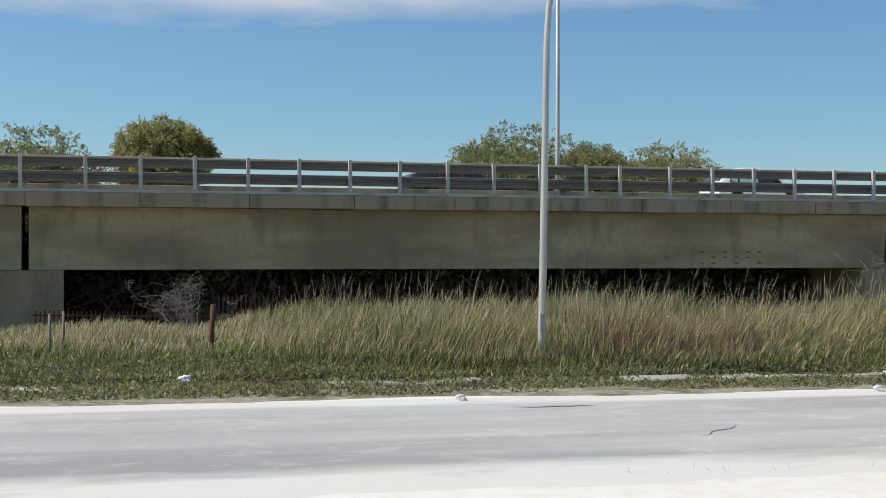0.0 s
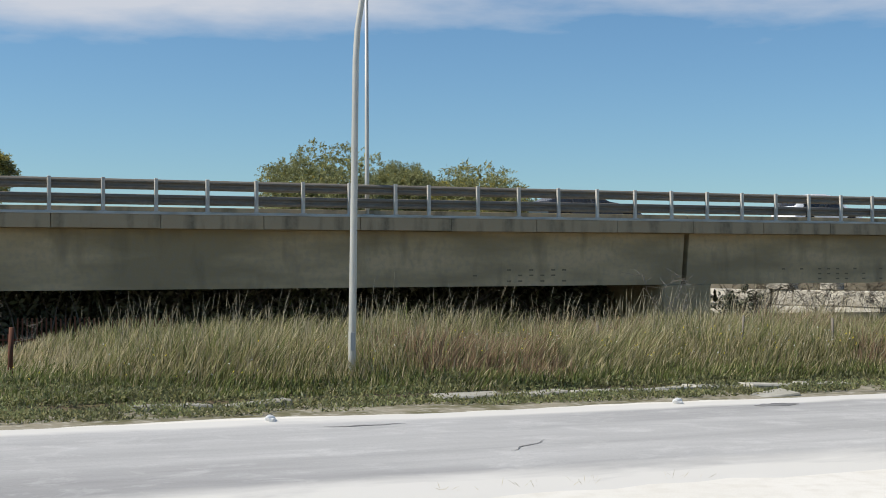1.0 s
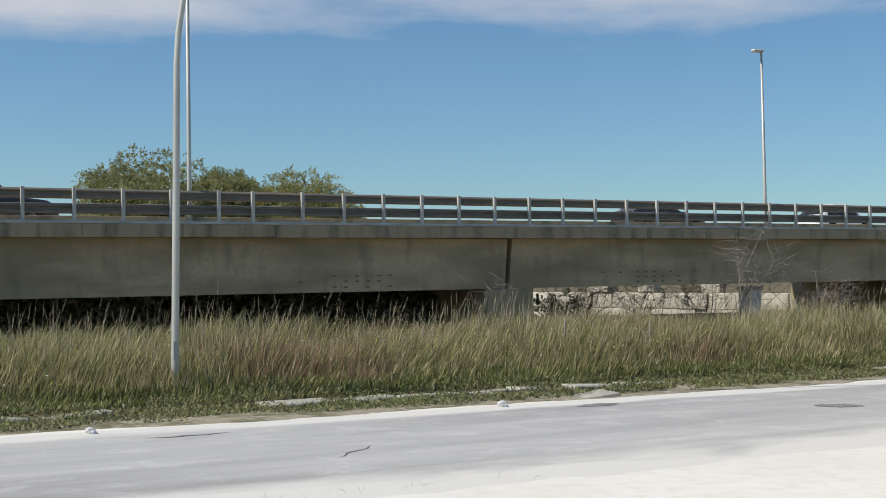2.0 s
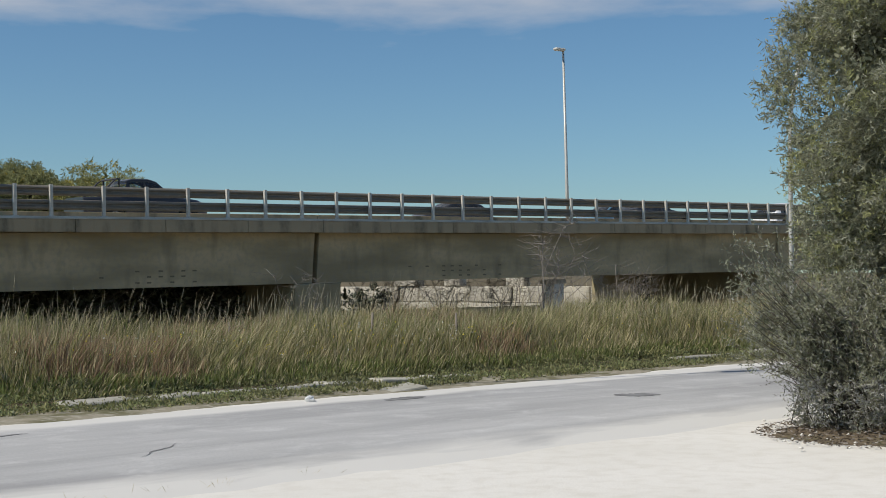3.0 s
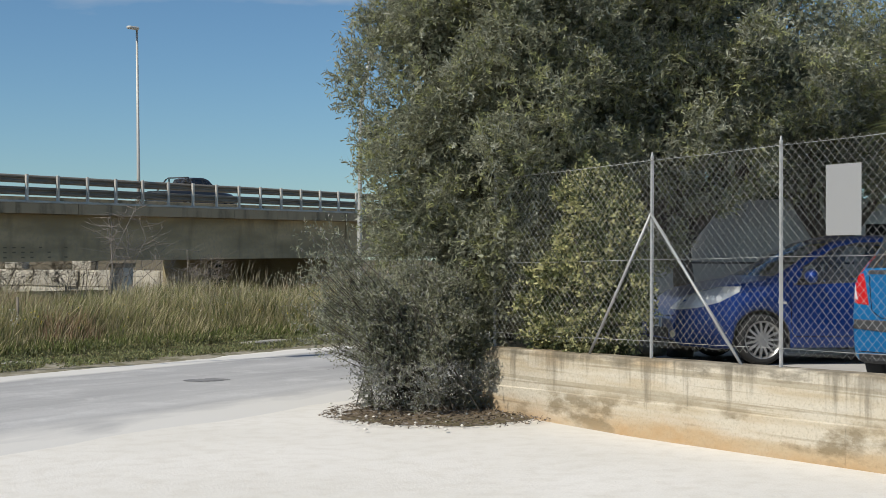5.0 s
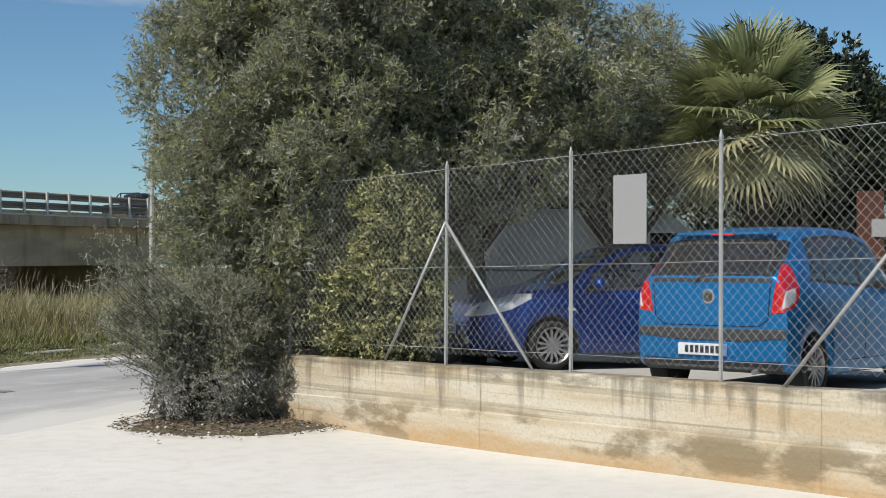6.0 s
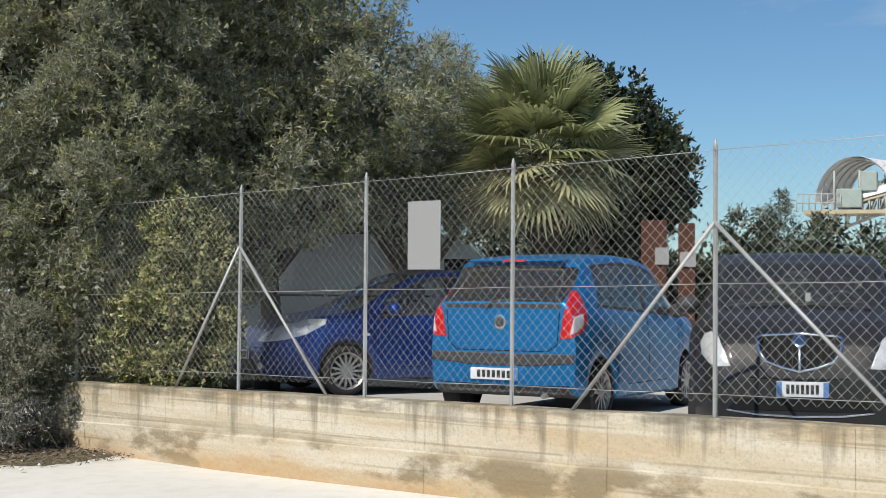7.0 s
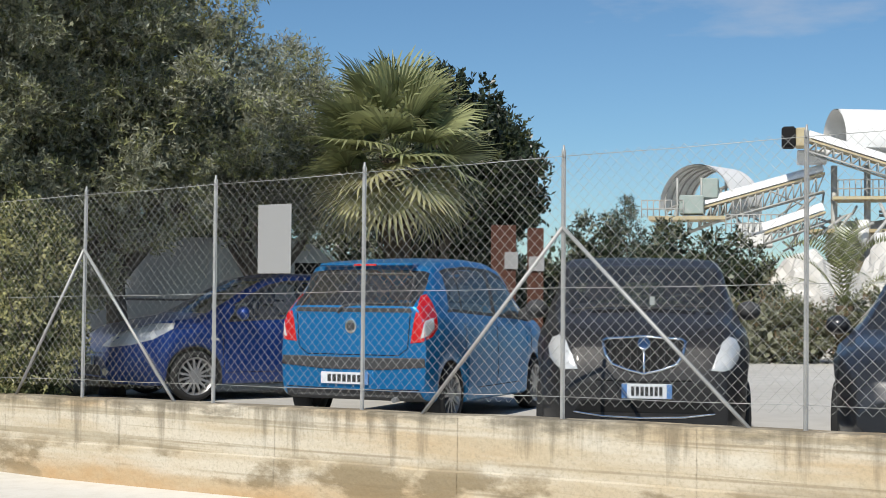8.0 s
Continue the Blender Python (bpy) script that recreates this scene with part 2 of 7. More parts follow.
# ---- building helpers ----
def link_bm(name, bm, material, smooth=False):
    me = bpy.data.meshes.new(name)
    if smooth:
        for fc in bm.faces:
            fc.smooth = True
    bm.to_mesh(me)
    bm.free()
    for m in (material if isinstance(material, (list, tuple)) else [material]):
        me.materials.append(m)
    return new(name, me)


def part(name, bm, material, parent, label="", smooth=False):
    ob = link_bm(name, bm, material, smooth)
    ob.parent = parent
    return tagged(ob, label)


def share(name, me, parent, m):
    ob = new(name, me)
    ob.parent = parent
    ob.matrix_basis = m
    return ob


def thing(name, m, label, category, group="", kind=""):
    ob = new(name)
    ob.matrix_basis = m
    ob.empty_display_size = 0.2
    return tagged(ob, label, category, group, kind)


def box(bm, x0, x1, y0, y1, z0, z1, bevel=0.0, mi=0):
    n0 = len(bm.faces)
    r = bmesh.ops.create_cube(bm, size=1.0)
    for v in r["verts"]:
        v.co = Vector(((x0 + x1) / 2 + v.co.x * (x1 - x0), (y0 + y1) / 2 + v.co.y * (y1 - y0), (z0 + z1) / 2 + v.co.z * (z1 - z0)))
    if bevel:
        es = list({e for v in r["verts"] for e in v.link_edges})
        bmesh.ops.bevel(bm, geom=es, offset=bevel, segments=1, affect="EDGES")
    if mi:
        bm.faces.ensure_lookup_table()
        for fc in bm.faces[n0:]:
            fc.material_index = mi
    return bm


def boxm(*a, **k):
    return box(bmesh.new(), *a, **k)


def tube(bm, pts, radii, seg=8, caps=True, mi=0):
    """A round tube along points, with a radius at each."""
    pts = [Vector(p) for p in pts]
    rings = []
    side = None
    for i, p in enumerate(pts):
        d = (pts[min(i + 1, len(pts) - 1)] - pts[max(i - 1, 0)]).normalized()
        if side is None:
            side = d.cross(Vector((0, 0, 1)) if abs(d.z) < 0.9 else Vector((1, 0, 0))).normalized()
        side = (side - d * side.dot(d)).normalized()
        up = d.cross(side)
        r = radii[i] if isinstance(radii, (list, tuple)) else radii
        rings.append([bm.verts.new(p + (side * math.cos(a) + up * math.sin(a)) * r) for a in [2 * math.pi * k / seg for k in range(seg)]])
    for a, b in zip(rings, rings[1:]):
        for k in range(seg):
            fc = bm.faces.new((a[k], a[(k + 1) % seg], b[(k + 1) % seg], b[k]))
            fc.material_index, fc.smooth = mi, True
    if caps:
        bm.faces.new(rings[0][::-1]).material_index = mi
        bm.faces.new(rings[-1]).material_index = mi
    return bm


def extrude_profile(bm, prof, axis_pts, closed=True, mi=0):
    """Sweeps a profile of (y, z) along matrices, each of which puts the profile's plane in place."""
    rings = [[bm.verts.new(m @ Vector((0, y, z))) for y, z in prof] for m in axis_pts]
    n = len(prof)
    for a, b in zip(rings, rings[1:]):
        for k in range(n if closed else n - 1):
            bm.faces.new((a[k], b[k], b[(k + 1) % n], a[(k + 1) % n])).material_index = mi
    if closed:
        bm.faces.new(rings[0]).material_index = mi
        bm.faces.new(rings[-1][::-1]).material_index = mi
    return bm


def from_lists(name, verts, faces, material, smooth=False, mats=None):
    me = bpy.data.meshes.new(name)
    me.from_pydata(verts, [], faces)
    for m in (material if isinstance(material, (list, tuple)) else [material]):
        me.materials.append(m)
    if mats is not None:
        me.polygons.foreach_set("material_index", mats)
    if smooth:
        me.polygons.foreach_set("use_smooth", [True] * len(me.polygons))
    me.update()
    return new(name, me)


# ---- ground, road, verge ----
LOT_Z0 = 0.42                             # the parking lot's level
SLOPE = 0.31                              # the road and the bridge run on this bearing: y = y0 + SLOPE * x
RL = math.hypot(1, SLOPE)
ROADX = Matrix.Rotation(math.atan(SLOPE), 4, "Z")     # local x along the road, local y away from the camera
FAR_EDGE, KERB, NEAR_EDGE = 15.42 / RL, 16.85 / RL, 9.45 / RL


def ground_z(x, y):
    """Height of the natural ground."""
    v = (y - SLOPE * x) / RL               # distance across the road
    u = (x + SLOPE * y) / RL
    z = 0.0
    if v > KERB:
        z = 0.06 + 0.16 * min(1, (v - KERB) / 1.5)
        if v > KERB + 8.0:                  # falls to the river bed under the bridge
            k = min(1, (v - KERB - 8.0) / 8)
            z -= 1.9 * k * k * (3 - 2 * k)
        z += 0.07 * noise.noise((x * 0.5, y * 0.5, 0)) * min(1, (v - KERB) / 1.0)
    if x > 5 and y < 9:
        z += 0.02 * max(0, min(8, 8 - y)) * min(1, (x - 5) / 3)
    return z


def build_ground():
    # one sheet out to the horizon, denser near the camera
    def axis():
        a = [i * 0.5 for i in range(0, 60)]
        s, d = 30.0, 0.6
        while s < 3000:
            a.append(s)
            d *= 1.22
            s += d
        return a
    pos = axis()
    us = sorted({-p for p in pos} | set(pos))
    vs = us
    verts, faces = [], []
    for v in vs:
        for u in us:
            w = ROADX @ Vector((u, v, 0))
            z = ground_z(w.x, w.y)
            verts.append((w.x, w.y, z))
    n = len(us)
    for j in range(len(vs) - 1):
        for i in range(n - 1):
            faces.append((j * n + i, j * n + i + 1, (j + 1) * n + i + 1, (j + 1) * n + i))
    mats = []
    for j in range(len(vs) - 1):
        vmid = (vs[j] + vs[j + 1]) / 2
        for i in range(n - 1):
            mats.append(1 if (vmid > FAR_EDGE + 0.8) else 0)
    g = from_lists("ground", verts, faces, [M["dust"], M["soil"]], True, mats)
    tagged(g, "pale limestone dust ground beside the road", "ground", kind="structure")


build_ground()


def strip(name, v0, v1, z, material, label, cat, u0=-70, u1=160, step=1.0, jag0=0.0, jag1=0.0, seed=0.0):
    verts, faces = [], []
    k, u = 0, u0
    while u <= u1:
        a = v0 + jag0 * (noise.noise((u * 0.35, seed, 1)) + 0.5 * noise.noise((u * 1.7, seed, 2)))
        b = v1 + jag1 * (noise.noise((u * 0.35, seed, 5)) + 0.5 * noise.noise((u * 1.7, seed, 7)))
        for v, zz in ((a - 0.5, -0.012), (a, z), (b, z), (b + 0.03, -0.02)):
            w = ROADX @ Vector((u, v, 0))
            verts.append((w.x, w.y, zz))
        if k:
            for q in range(3):
                faces.append((4 * k - 4 + q, 4 * k + q, 4 * k + q + 1, 4 * k - 3 + q))
        k += 1
        u += step
    return tagged(from_lists(name, verts, faces, material), label, cat, kind="structure")


M["asphalt"] = road_mat(NEAR_EDGE, FAR_EDGE - 0.3, SLOPE)
strip("road", NEAR_EDGE, FAR_EDGE - 0.30, 0.006, M["asphalt"], "worn grey asphalt road whitened by limestone dust", "road", step=0.4, jag0=0.35, jag1=0.12)

strip("verge_edge", FAR_EDGE + 0.10, KERB + 0.4, 0.014, M["verge_soil"], "weedy dirt strip along the road edge", "ground", step=0.25, jag0=0.28, seed=4.0)

# ---- bridge ----
# coping concrete: colour paled for the sun on its slope, plus wear stains
M["coping"] = mat("worn_coping_sunlit_tone", (0.62, 0.58, 0.48), 0.9, grain=[((1.0, 3, 3), 6, 0.45, 0.7, (0.34, 0.29, 0.21), 0.7)], bump=0.3, bump_scale=25, spec=0.2)
M["hole"] = mat("dark_form_hole_marks", (0.155, 0.135, 0.085), 0.95, grain=[(5, 4, 0.4, 0.6, (0.25, 0.21, 0.135), 0.8)])
BRIDGE_Y, BRIDGE_S = 40.8, 0.30           # near edge of the deck: y = 40.8 + 0.30 x
DECK_Z, DECK_G = EYE_Z + 1.85, 0.0121     # top of the edge beam at x = 0, and its climb per metre of x
DECK_W = 12.0
BR = Matrix.Translation((0, BRIDGE_Y, DECK_Z)) @ Matrix.Rotation(math.atan(BRIDGE_S), 4, "Z") @ Matrix.Rotation(-math.atan(DECK_G / math.hypot(1, BRIDGE_S)), 4, "Y")


def on_bridge(az, off=0.0):
    """Local x on the deck, off metres behind its near edge, for a bearing from the eye, in degrees."""
    t, h = math.tan(radians(az)), math.hypot(1, BRIDGE_S)
    y = (BRIDGE_Y + off * h) / (1 - BRIDGE_S * t)
    return (y * t + off * BRIDGE_S / h) * h


JOINTS = [on_bridge(-17.27), on_bridge(18.3) + 0.30, on_bridge(37.91)]


def build_bridge():
    br = thing("bridge", BR, "long concrete girder road bridge with steel guardrails", "bridge", kind="structure")
    def lean(j):                            # some girder ends lean a little
        return Matrix(((1, 0, 0.09, 0.13), (0, 1, 0, 0), (0, 0, 1, 0), (0, 0, 0, 1))) if j > 0 else Matrix.Identity(4)
    ends = [-75.0] + JOINTS + [JOINTS[2] + (JOINTS[1] - JOINTS[0]), 140.0]
    for a, b in zip(ends, ends[1:]):
        # deck slab with its edge beam, then the outer girders
        part("deck_slab", boxm(a + 0.02, b - 0.02, 0.55, DECK_W, -0.45, -0.26), M["concrete"], br)
        n = max(1, round((b - a) / 3.0))
        L = (b - a) / n
        for i in range(n):
            part("edge_beam", boxm(a + i * L + 0.008, a + (i + 1) * L - 0.008, 0.0, 0.56, -0.50 + 0.006 * (i % 3), -0.085, 0.012), M["fascia"], br)
        bm = bmesh.new()                    # chamfered coping, sunlight put into its pale colour, then the low kerb under the rail
        extrude_profile(bm, [(-0.02, -0.084), (-0.02, -0.06), (0.05, 0.0), (0.56, 0.0), (0.56, -0.084)], [Matrix.Translation((a + 0.008, 0, 0)), Matrix.Translation((b - 0.008, 0, 0))])
        bmesh.ops.recalc_face_normals(bm, faces=bm.faces)
        part("coping", bm, M["coping"], br, "worn concrete coping, its sunlit look put into a pale colour")
        part("deck_kerb", boxm(a + 0.01, b - 0.01, 0.36, 0.55, 0.001, 0.15, 0.01), M["fascia"], br)
        part("far_edge_beam", boxm(a + 0.01, b - 0.01, DECK_W, DECK_W + 0.5, -0.5, 0.0, 0.012), M["fascia"], br)
        for gy in (0.62, 4.0, 7.5, 11.0):
            bm = bmesh.new()
            prof = [(-0.10, -0.50), (0.55, -0.50), (0.55, -0.62), (0.30, -0.80), (0.30, -1.95), (0.55, -2.12), (0.55, -2.28), (-0.10, -2.28)]
            extrude_profile(bm, [(gy + p[0], p[1]) for p in prof], [Matrix.Translation((a + 0.10, 0, 0)) @ lean(a), Matrix.Translation((b - 0.10, 0, 0)) @ lean(b)])
            bmesh.ops.recalc_face_normals(bm, faces=bm.faces)
            part("girder", bm, M["concrete"], br)
        part("roadway", boxm(a + 0.01, b - 0.01, 0.56, DECK_W, -0.259, -0.20), M["deck_asphalt"], br)
    # thin dark plates on the girder face mark the form holes
    hole = None
    for x0 in (on_bridge(9.2), on_bridge(22.6)):
        for i in range(12):
            for z in (-1.75, -1.93, -2.12):
                if noise.noise((x0 + i * 0.9, z * 9, 0)) > (0.22 if i < 4 or i > 9 else -0.12):
                    m = Matrix.Translation((x0 + 0.42 * i, 0.518, z))
                    if hole is None:
                        ob = part("form_hole", boxm(-0.075, 0.075, -0.003, 0.01, -0.026, 0.026), M["hole"], br)
                        ob.matrix_basis, hole = m, ob.data
                    else:
                        share("form_hole", hole, br, m)
    for j in ends[1:-1]:
        p = part("pier", boxm(j - 0.95, j + 1.05, 0.45, DECK_W, -6.0, -2.29, 0.03), M["pier"], br, "pale stained concrete pier")
    return br


bridge = build_bridge()


def wbeam(length):
    """A corrugated guardrail beam, along x from 0."""
    bm = bmesh.new()
    prof = [(0.0, 0.155), (-0.03, 0.145), (-0.075, 0.10), (-0.075, 0.06), (-0.02, 0.02), (-0.02, -0.02), (-0.075, -0.06), (-0.075, -0.10), (-0.03, -0.145), (0.0, -0.155)]
    prof = prof + [(y + 0.004, z) for y, z in prof[::-1]]
    extrude_profile(bm, prof, [Matrix.Translation((0, 0, 0)), Matrix.Translation((length, 0, 0))])
    bmesh.ops.recalc_face_normals(bm, faces=bm.faces)
    return bm


def build_guardrail():
    gr = thing("guardrail", BR, "double-beam steel guardrail on pale posts along the deck edge", "guardrail")
    post = boxm(-0.052, 0.052, -0.03, 0.07, -0.02, 0.975, 0.008)
    box(post, -0.10, 0.10, -0.04, 0.12, -0.02, 0.015)
    posts = [on_bridge(a) for a in (-17.46, -14.89, -12.67, -10.45, -8.23, -6.08, -3.93, -1.82, 0.22, 2.19, 4.15, 6.11, 7.53)]
    first = posts[0]
    left = [first - 1.52 * i for i in range(1, 14)][::-1]
    right = [on_bridge(9.62) + 1.503 * i for i in range(0, 62)]
    posts = left + posts + right
    me = None
    for x in posts:
        if me is None:
            ob = part("post", post, M["postpaint"], gr)
            ob.matrix_basis = Matrix.Translation((x, 0.12, 0))
            me = ob.data
        else:
            share("post", me, gr, pose(x, 0.12, 0, 0, 0.6 * noise.noise((x, 0, 0)), 0))
    beams = {}
    for a, b in zip(posts, posts[1:]):
        L = round(b - a, 2)
        for z in (0.80, 0.36):
            m = Matrix.Translation((a, 0.30, z))
            if L in beams:
                share("rail_beam", beams[L], gr, m)
            else:
                ob = part("rail_beam", wbeam(L + 0.02), M["rail"], gr)
                ob.matrix_basis = m
                beams[L] = ob.data
    far = thing("guardrail", BR @ Matrix.Translation((0, DECK_W + 0.25, 0)), "low steel guardrail along the deck's far edge", "guardrail")
    beam = None
    for i in range(62):
        x = -46 + 3.0 * i
        share("post", me, far, Matrix.Translation((x, 0.12, -0.36)))
        for z in (0.46,):
            m = Matrix.Translation((x, 0.02, z))
            if beam is None:
                ob = part("rail_beam", wbeam(3.02), M["rail"], far)
                ob.matrix_basis, beam = m, ob.data
            else:
                share("rail_beam", beam, far, m)
    return gr


build_guardrail()


def lamp_at(az, d):
    a = radians(az)
    return d * math.sin(a), d * math.cos(a)


def build_roadside_lamp():
    x, y = lamp_at(4.23, 18.3)
    z = ground_z(x, y)
    lp = thing("street_lamp", pose(x, y, z - 0.1, 0, 0.25, 0), "tall galvanised street lamp with a curved top on the verge", "street lamp")
    pts, rad = [], []
    for i in range(10):
        zz = 4.5 * i / 9
        pts.append((0, 0, zz))
        rad.append(0.055 - 0.012 * i / 9)
    for i in range(1, 15):
        a = radians(5.2 * i)
        pts.append((4.6 * (1 - math.cos(a)), 0, 4.5 + 4.6 * math.sin(a)))
        rad.append(0.043 - 0.001 * i)
    part("pole", tube(bmesh.new(), pts, rad, 14), M["lamp_steel"], lp)
    part("lantern", boxm(3.15, 3.85, -0.13, 0.13, 8.88, 9.04, 0.04), M["galv"], lp)
    part("inspection_hatch", boxm(-0.03, 0.03, -0.075, -0.05, 0.55, 0.80, 0.004), M["galv"], lp)
    part("base_collar", tube(bmesh.new(), [(0, 0, 0.0), (0, 0, 0.06)], [0.09, 0.09], 14), M["lamp_steel"], lp)
    copy_thing(lp, pose(18.45, 23.5, ground_z(18.45, 23.5) - 0.1, 0, 0.3, 0))


build_roadside_lamp()


def build_bridge_lamp(az, height, head, lean=0.0):
    x = on_bridge(az, 0.42)
    lp = thing("bridge_lamp", BR @ Matrix.Translation((x, 0.42, 0.0)) @ pose(0, 0, 0, 0, lean, 0), "slim grey bridge lamp on the edge beam", "street lamp", "bridge lamps")
    part("pole", tube(bmesh.new(), [(0, 0, 0), (0, 0, 1.2), (0, 0, height)], [0.075, 0.07, 0.045], 10), M["lamp_steel"], lp)
    part("base_plate", boxm(-0.16, 0.16, -0.16, 0.16, 0.0, 0.03), M["galv"], lp)
    if head:
        bm = bmesh.new()
        box(bm, -0.50, 0.06, -0.13, 0.13, height - 0.02, height + 0.10, 0.045)
        part("lantern", bm, M["postpaint"], lp, "pale flat lantern")


build_bridge_lamp(4.83, 10.5, True)
build_bridge_lamp(28.97, 7.15, True, -0.7)


# ---- forecourt wall, parking lot, fence ----
LOT_Z = LOT_Z0


def wall_point(y, off=0.0):
    """A point on the wall's centre line; off goes behind the wall."""
    return Vector((8.2 + 0.178 * y + off, y, 0))


def wall_top(y):
    return 0.725 + 0.0175 * (8.0 - y)


def build_wall():
    w = thing("wall_boundary", Matrix.Identity(4), "low stained cream concrete boundary wall", "wall", kind="structure")
    ys = [10.75, 8.85, 7.35, 5.6, 3.9, 2.1, 0.2, -2.4, -6.0]
    for i, (a, b) in enumerate(zip(ys, ys[1:])):
        bm = bmesh.new()
        n = 6
        rings = []
        for k in range(n + 1):
            y = a + (b - a) * k / n - (0.006 if k == n else 0)
            p = wall_point(y)
            t = wall_top(y) + 0.012 * noise.noise((y * 1.3, 3, 0))
            rings.append([bm.verts.new((p.x + dx, y, z)) for dx, z in ((-0.122, -0.4), (-0.122, t - 0.40), (-0.11, t - 0.388), (-0.11, t - 0.015), (-0.095, t), (0.095, t), (0.11, t - 0.015), (0.11, -0.4))])
        for r0, r1 in zip(rings, rings[1:]):
            for k in range(7):
                bm.faces.new((r0[k], r0[k + 1], r1[k + 1], r1[k]))
        bm.faces.new(rings[0][::-1])
        bm.faces.new(rings[-1])
        bmesh.ops.recalc_face_normals(bm, faces=bm.faces)
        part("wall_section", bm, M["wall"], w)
    bm = boxm(0, 14, -0.1, 0.1, -0.4, 0.70)
    ob = part("return_wall", bm, M["wall"], w)
    ob.matrix_basis = pose(10.2, 10.66, 0, 0, 0, 12)


build_wall()
verts = [(*wall_point(10.1, 0.1).xy, LOT_Z), (*wall_point(-6, 0.1).xy, LOT_Z), (40, -6, LOT_Z), (40, 16.5, LOT_Z)]
# added wall outside the view, there for the blue car's flank to reflect dark
lw = link_bm("wall_unseen_added", boxm(-0.12, 0.12, -4.6, 4.6, 0.0, 3.2), M["pier"])
lw.matrix_basis = pose(21.5, -3.6, LOT_Z)
tagged(lw, "plain grey wall added out of view, darkening the blue car's reflections", "wall", kind="structure")
lot = tagged(from_lists("parking_lot", verts, [(0, 1, 2, 3)], M["lot"]), "dusty pale concrete parking lot", "ground", kind="structure")



# ---- plants ----
M["olive"] = mat("olive_leaf", (0.275, 0.28, 0.19), 0.6, island=0.45, spec=0.3, grain=[(0.9, 3, 0.42, 0.62, (0.215, 0.225, 0.15), 0.8)], thin=0.38)
M["olive_pale"] = mat("olive_leaf_underside", (0.34, 0.345, 0.265), 0.6, island=0.3, spec=0.3, thin=0.22)
M["dusty_leaf"] = mat("dust_coated_leaf", (0.32, 0.315, 0.285), 0.85, island=0.35, spec=0.15, thin=0.2)
M["olive_green"] = mat("young_olive_leaf", (0.33, 0.34, 0.16), 0.55, island=0.35, spec=0.4, thin=0.38)
M["dark_leaf"] = mat("dark_glossy_leaf", (0.028, 0.040, 0.020), 0.4, island=0.5, spec=0.5)
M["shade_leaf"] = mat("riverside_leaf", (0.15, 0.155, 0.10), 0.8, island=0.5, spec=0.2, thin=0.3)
M["hedge_leaf"] = mat("hedge_leaf", (0.12, 0.135, 0.055), 0.45, island=0.45, spec=0.5, thin=0.30)
M["hedge_yellow"] = mat("yellowish_hedge_leaf", (0.50, 0.48, 0.23), 0.5, island=0.35, spec=0.5, thin=0.35)
M["willow"] = mat("bank_tree_leaf", (0.34, 0.345, 0.16), 0.6, island=0.4, spec=0.3, grain=[(0.35, 3, 0.42, 0.6, (0.24, 0.25, 0.115), 0.85)], thin=0.45)
M["autumn"] = mat("yellowing_leaf", (0.46, 0.38, 0.09), 0.6, island=0.4, spec=0.3, thin=0.45)
M["bark"] = mat("grey_bark", (0.14, 0.12, 0.095), 0.95, grain=[((6, 6, 1.2), 6, 0.4, 0.7, (0.07, 0.06, 0.05), 0.8)], bump=0.7, bump_scale=25)
M["dead_twig"] = mat("bleached_twig", (0.25, 0.22, 0.19), 0.9, island=0.25)
M["straw"] = mat("dry_straw_grass", (0.50, 0.43, 0.27), 0.8, island=0.4, spec=0.2, thin=0.35)
M["grass"] = mat("green_grass", (0.17, 0.20, 0.065), 0.7, island=0.45, spec=0.25, thin=0.40)
M["olive_grass"] = mat("half_dry_grass", (0.30, 0.285, 0.135), 0.75, island=0.4, spec=0.2, thin=0.38)
M["reddish"] = mat("reddish_dry_stems", (0.33, 0.235, 0.15), 0.8, island=0.35, spec=0.2, thin=0.30)
M["plume"] = mat("pale_seed_head", (0.50, 0.44, 0.31), 0.9, island=0.25, spec=0.1)
M["weed"] = mat("fresh_green_weed", (0.24, 0.265, 0.115), 0.6, island=0.5, spec=0.3, thin=0.35, grain=[(0.8, 3, 0.42, 0.6, (0.20, 0.20, 0.10), 0.9)])
M["yellow_flower"] = mat("yellow_flower", (0.80, 0.66, 0.04), 0.6, island=0.15)
M["white_flower"] = mat("white_flower", (0.75, 0.75, 0.68), 0.6)
M["palm"] = mat("fan_palm_leaf", (0.30, 0.32, 0.155), 0.45, island=0.35, spec=0.5, thin=0.35)
M["palm_dry"] = mat("yellowed_palm_leaf", (0.42, 0.40, 0.21), 0.6, island=0.3, thin=0.35)
M["palm_trunk"] = mat("fibrous_palm_trunk", (0.11, 0.08, 0.05), 1.0, grain=[((8, 8, 3), 5, 0.4, 0.7, (0.05, 0.04, 0.03), 0.8)], bump=0.9, bump_scale=22)

RNG = np.random.default_rng(7)


def unit(a):
    return a / np.maximum(np.linalg.norm(a, axis=-1, keepdims=True), 1e-9)


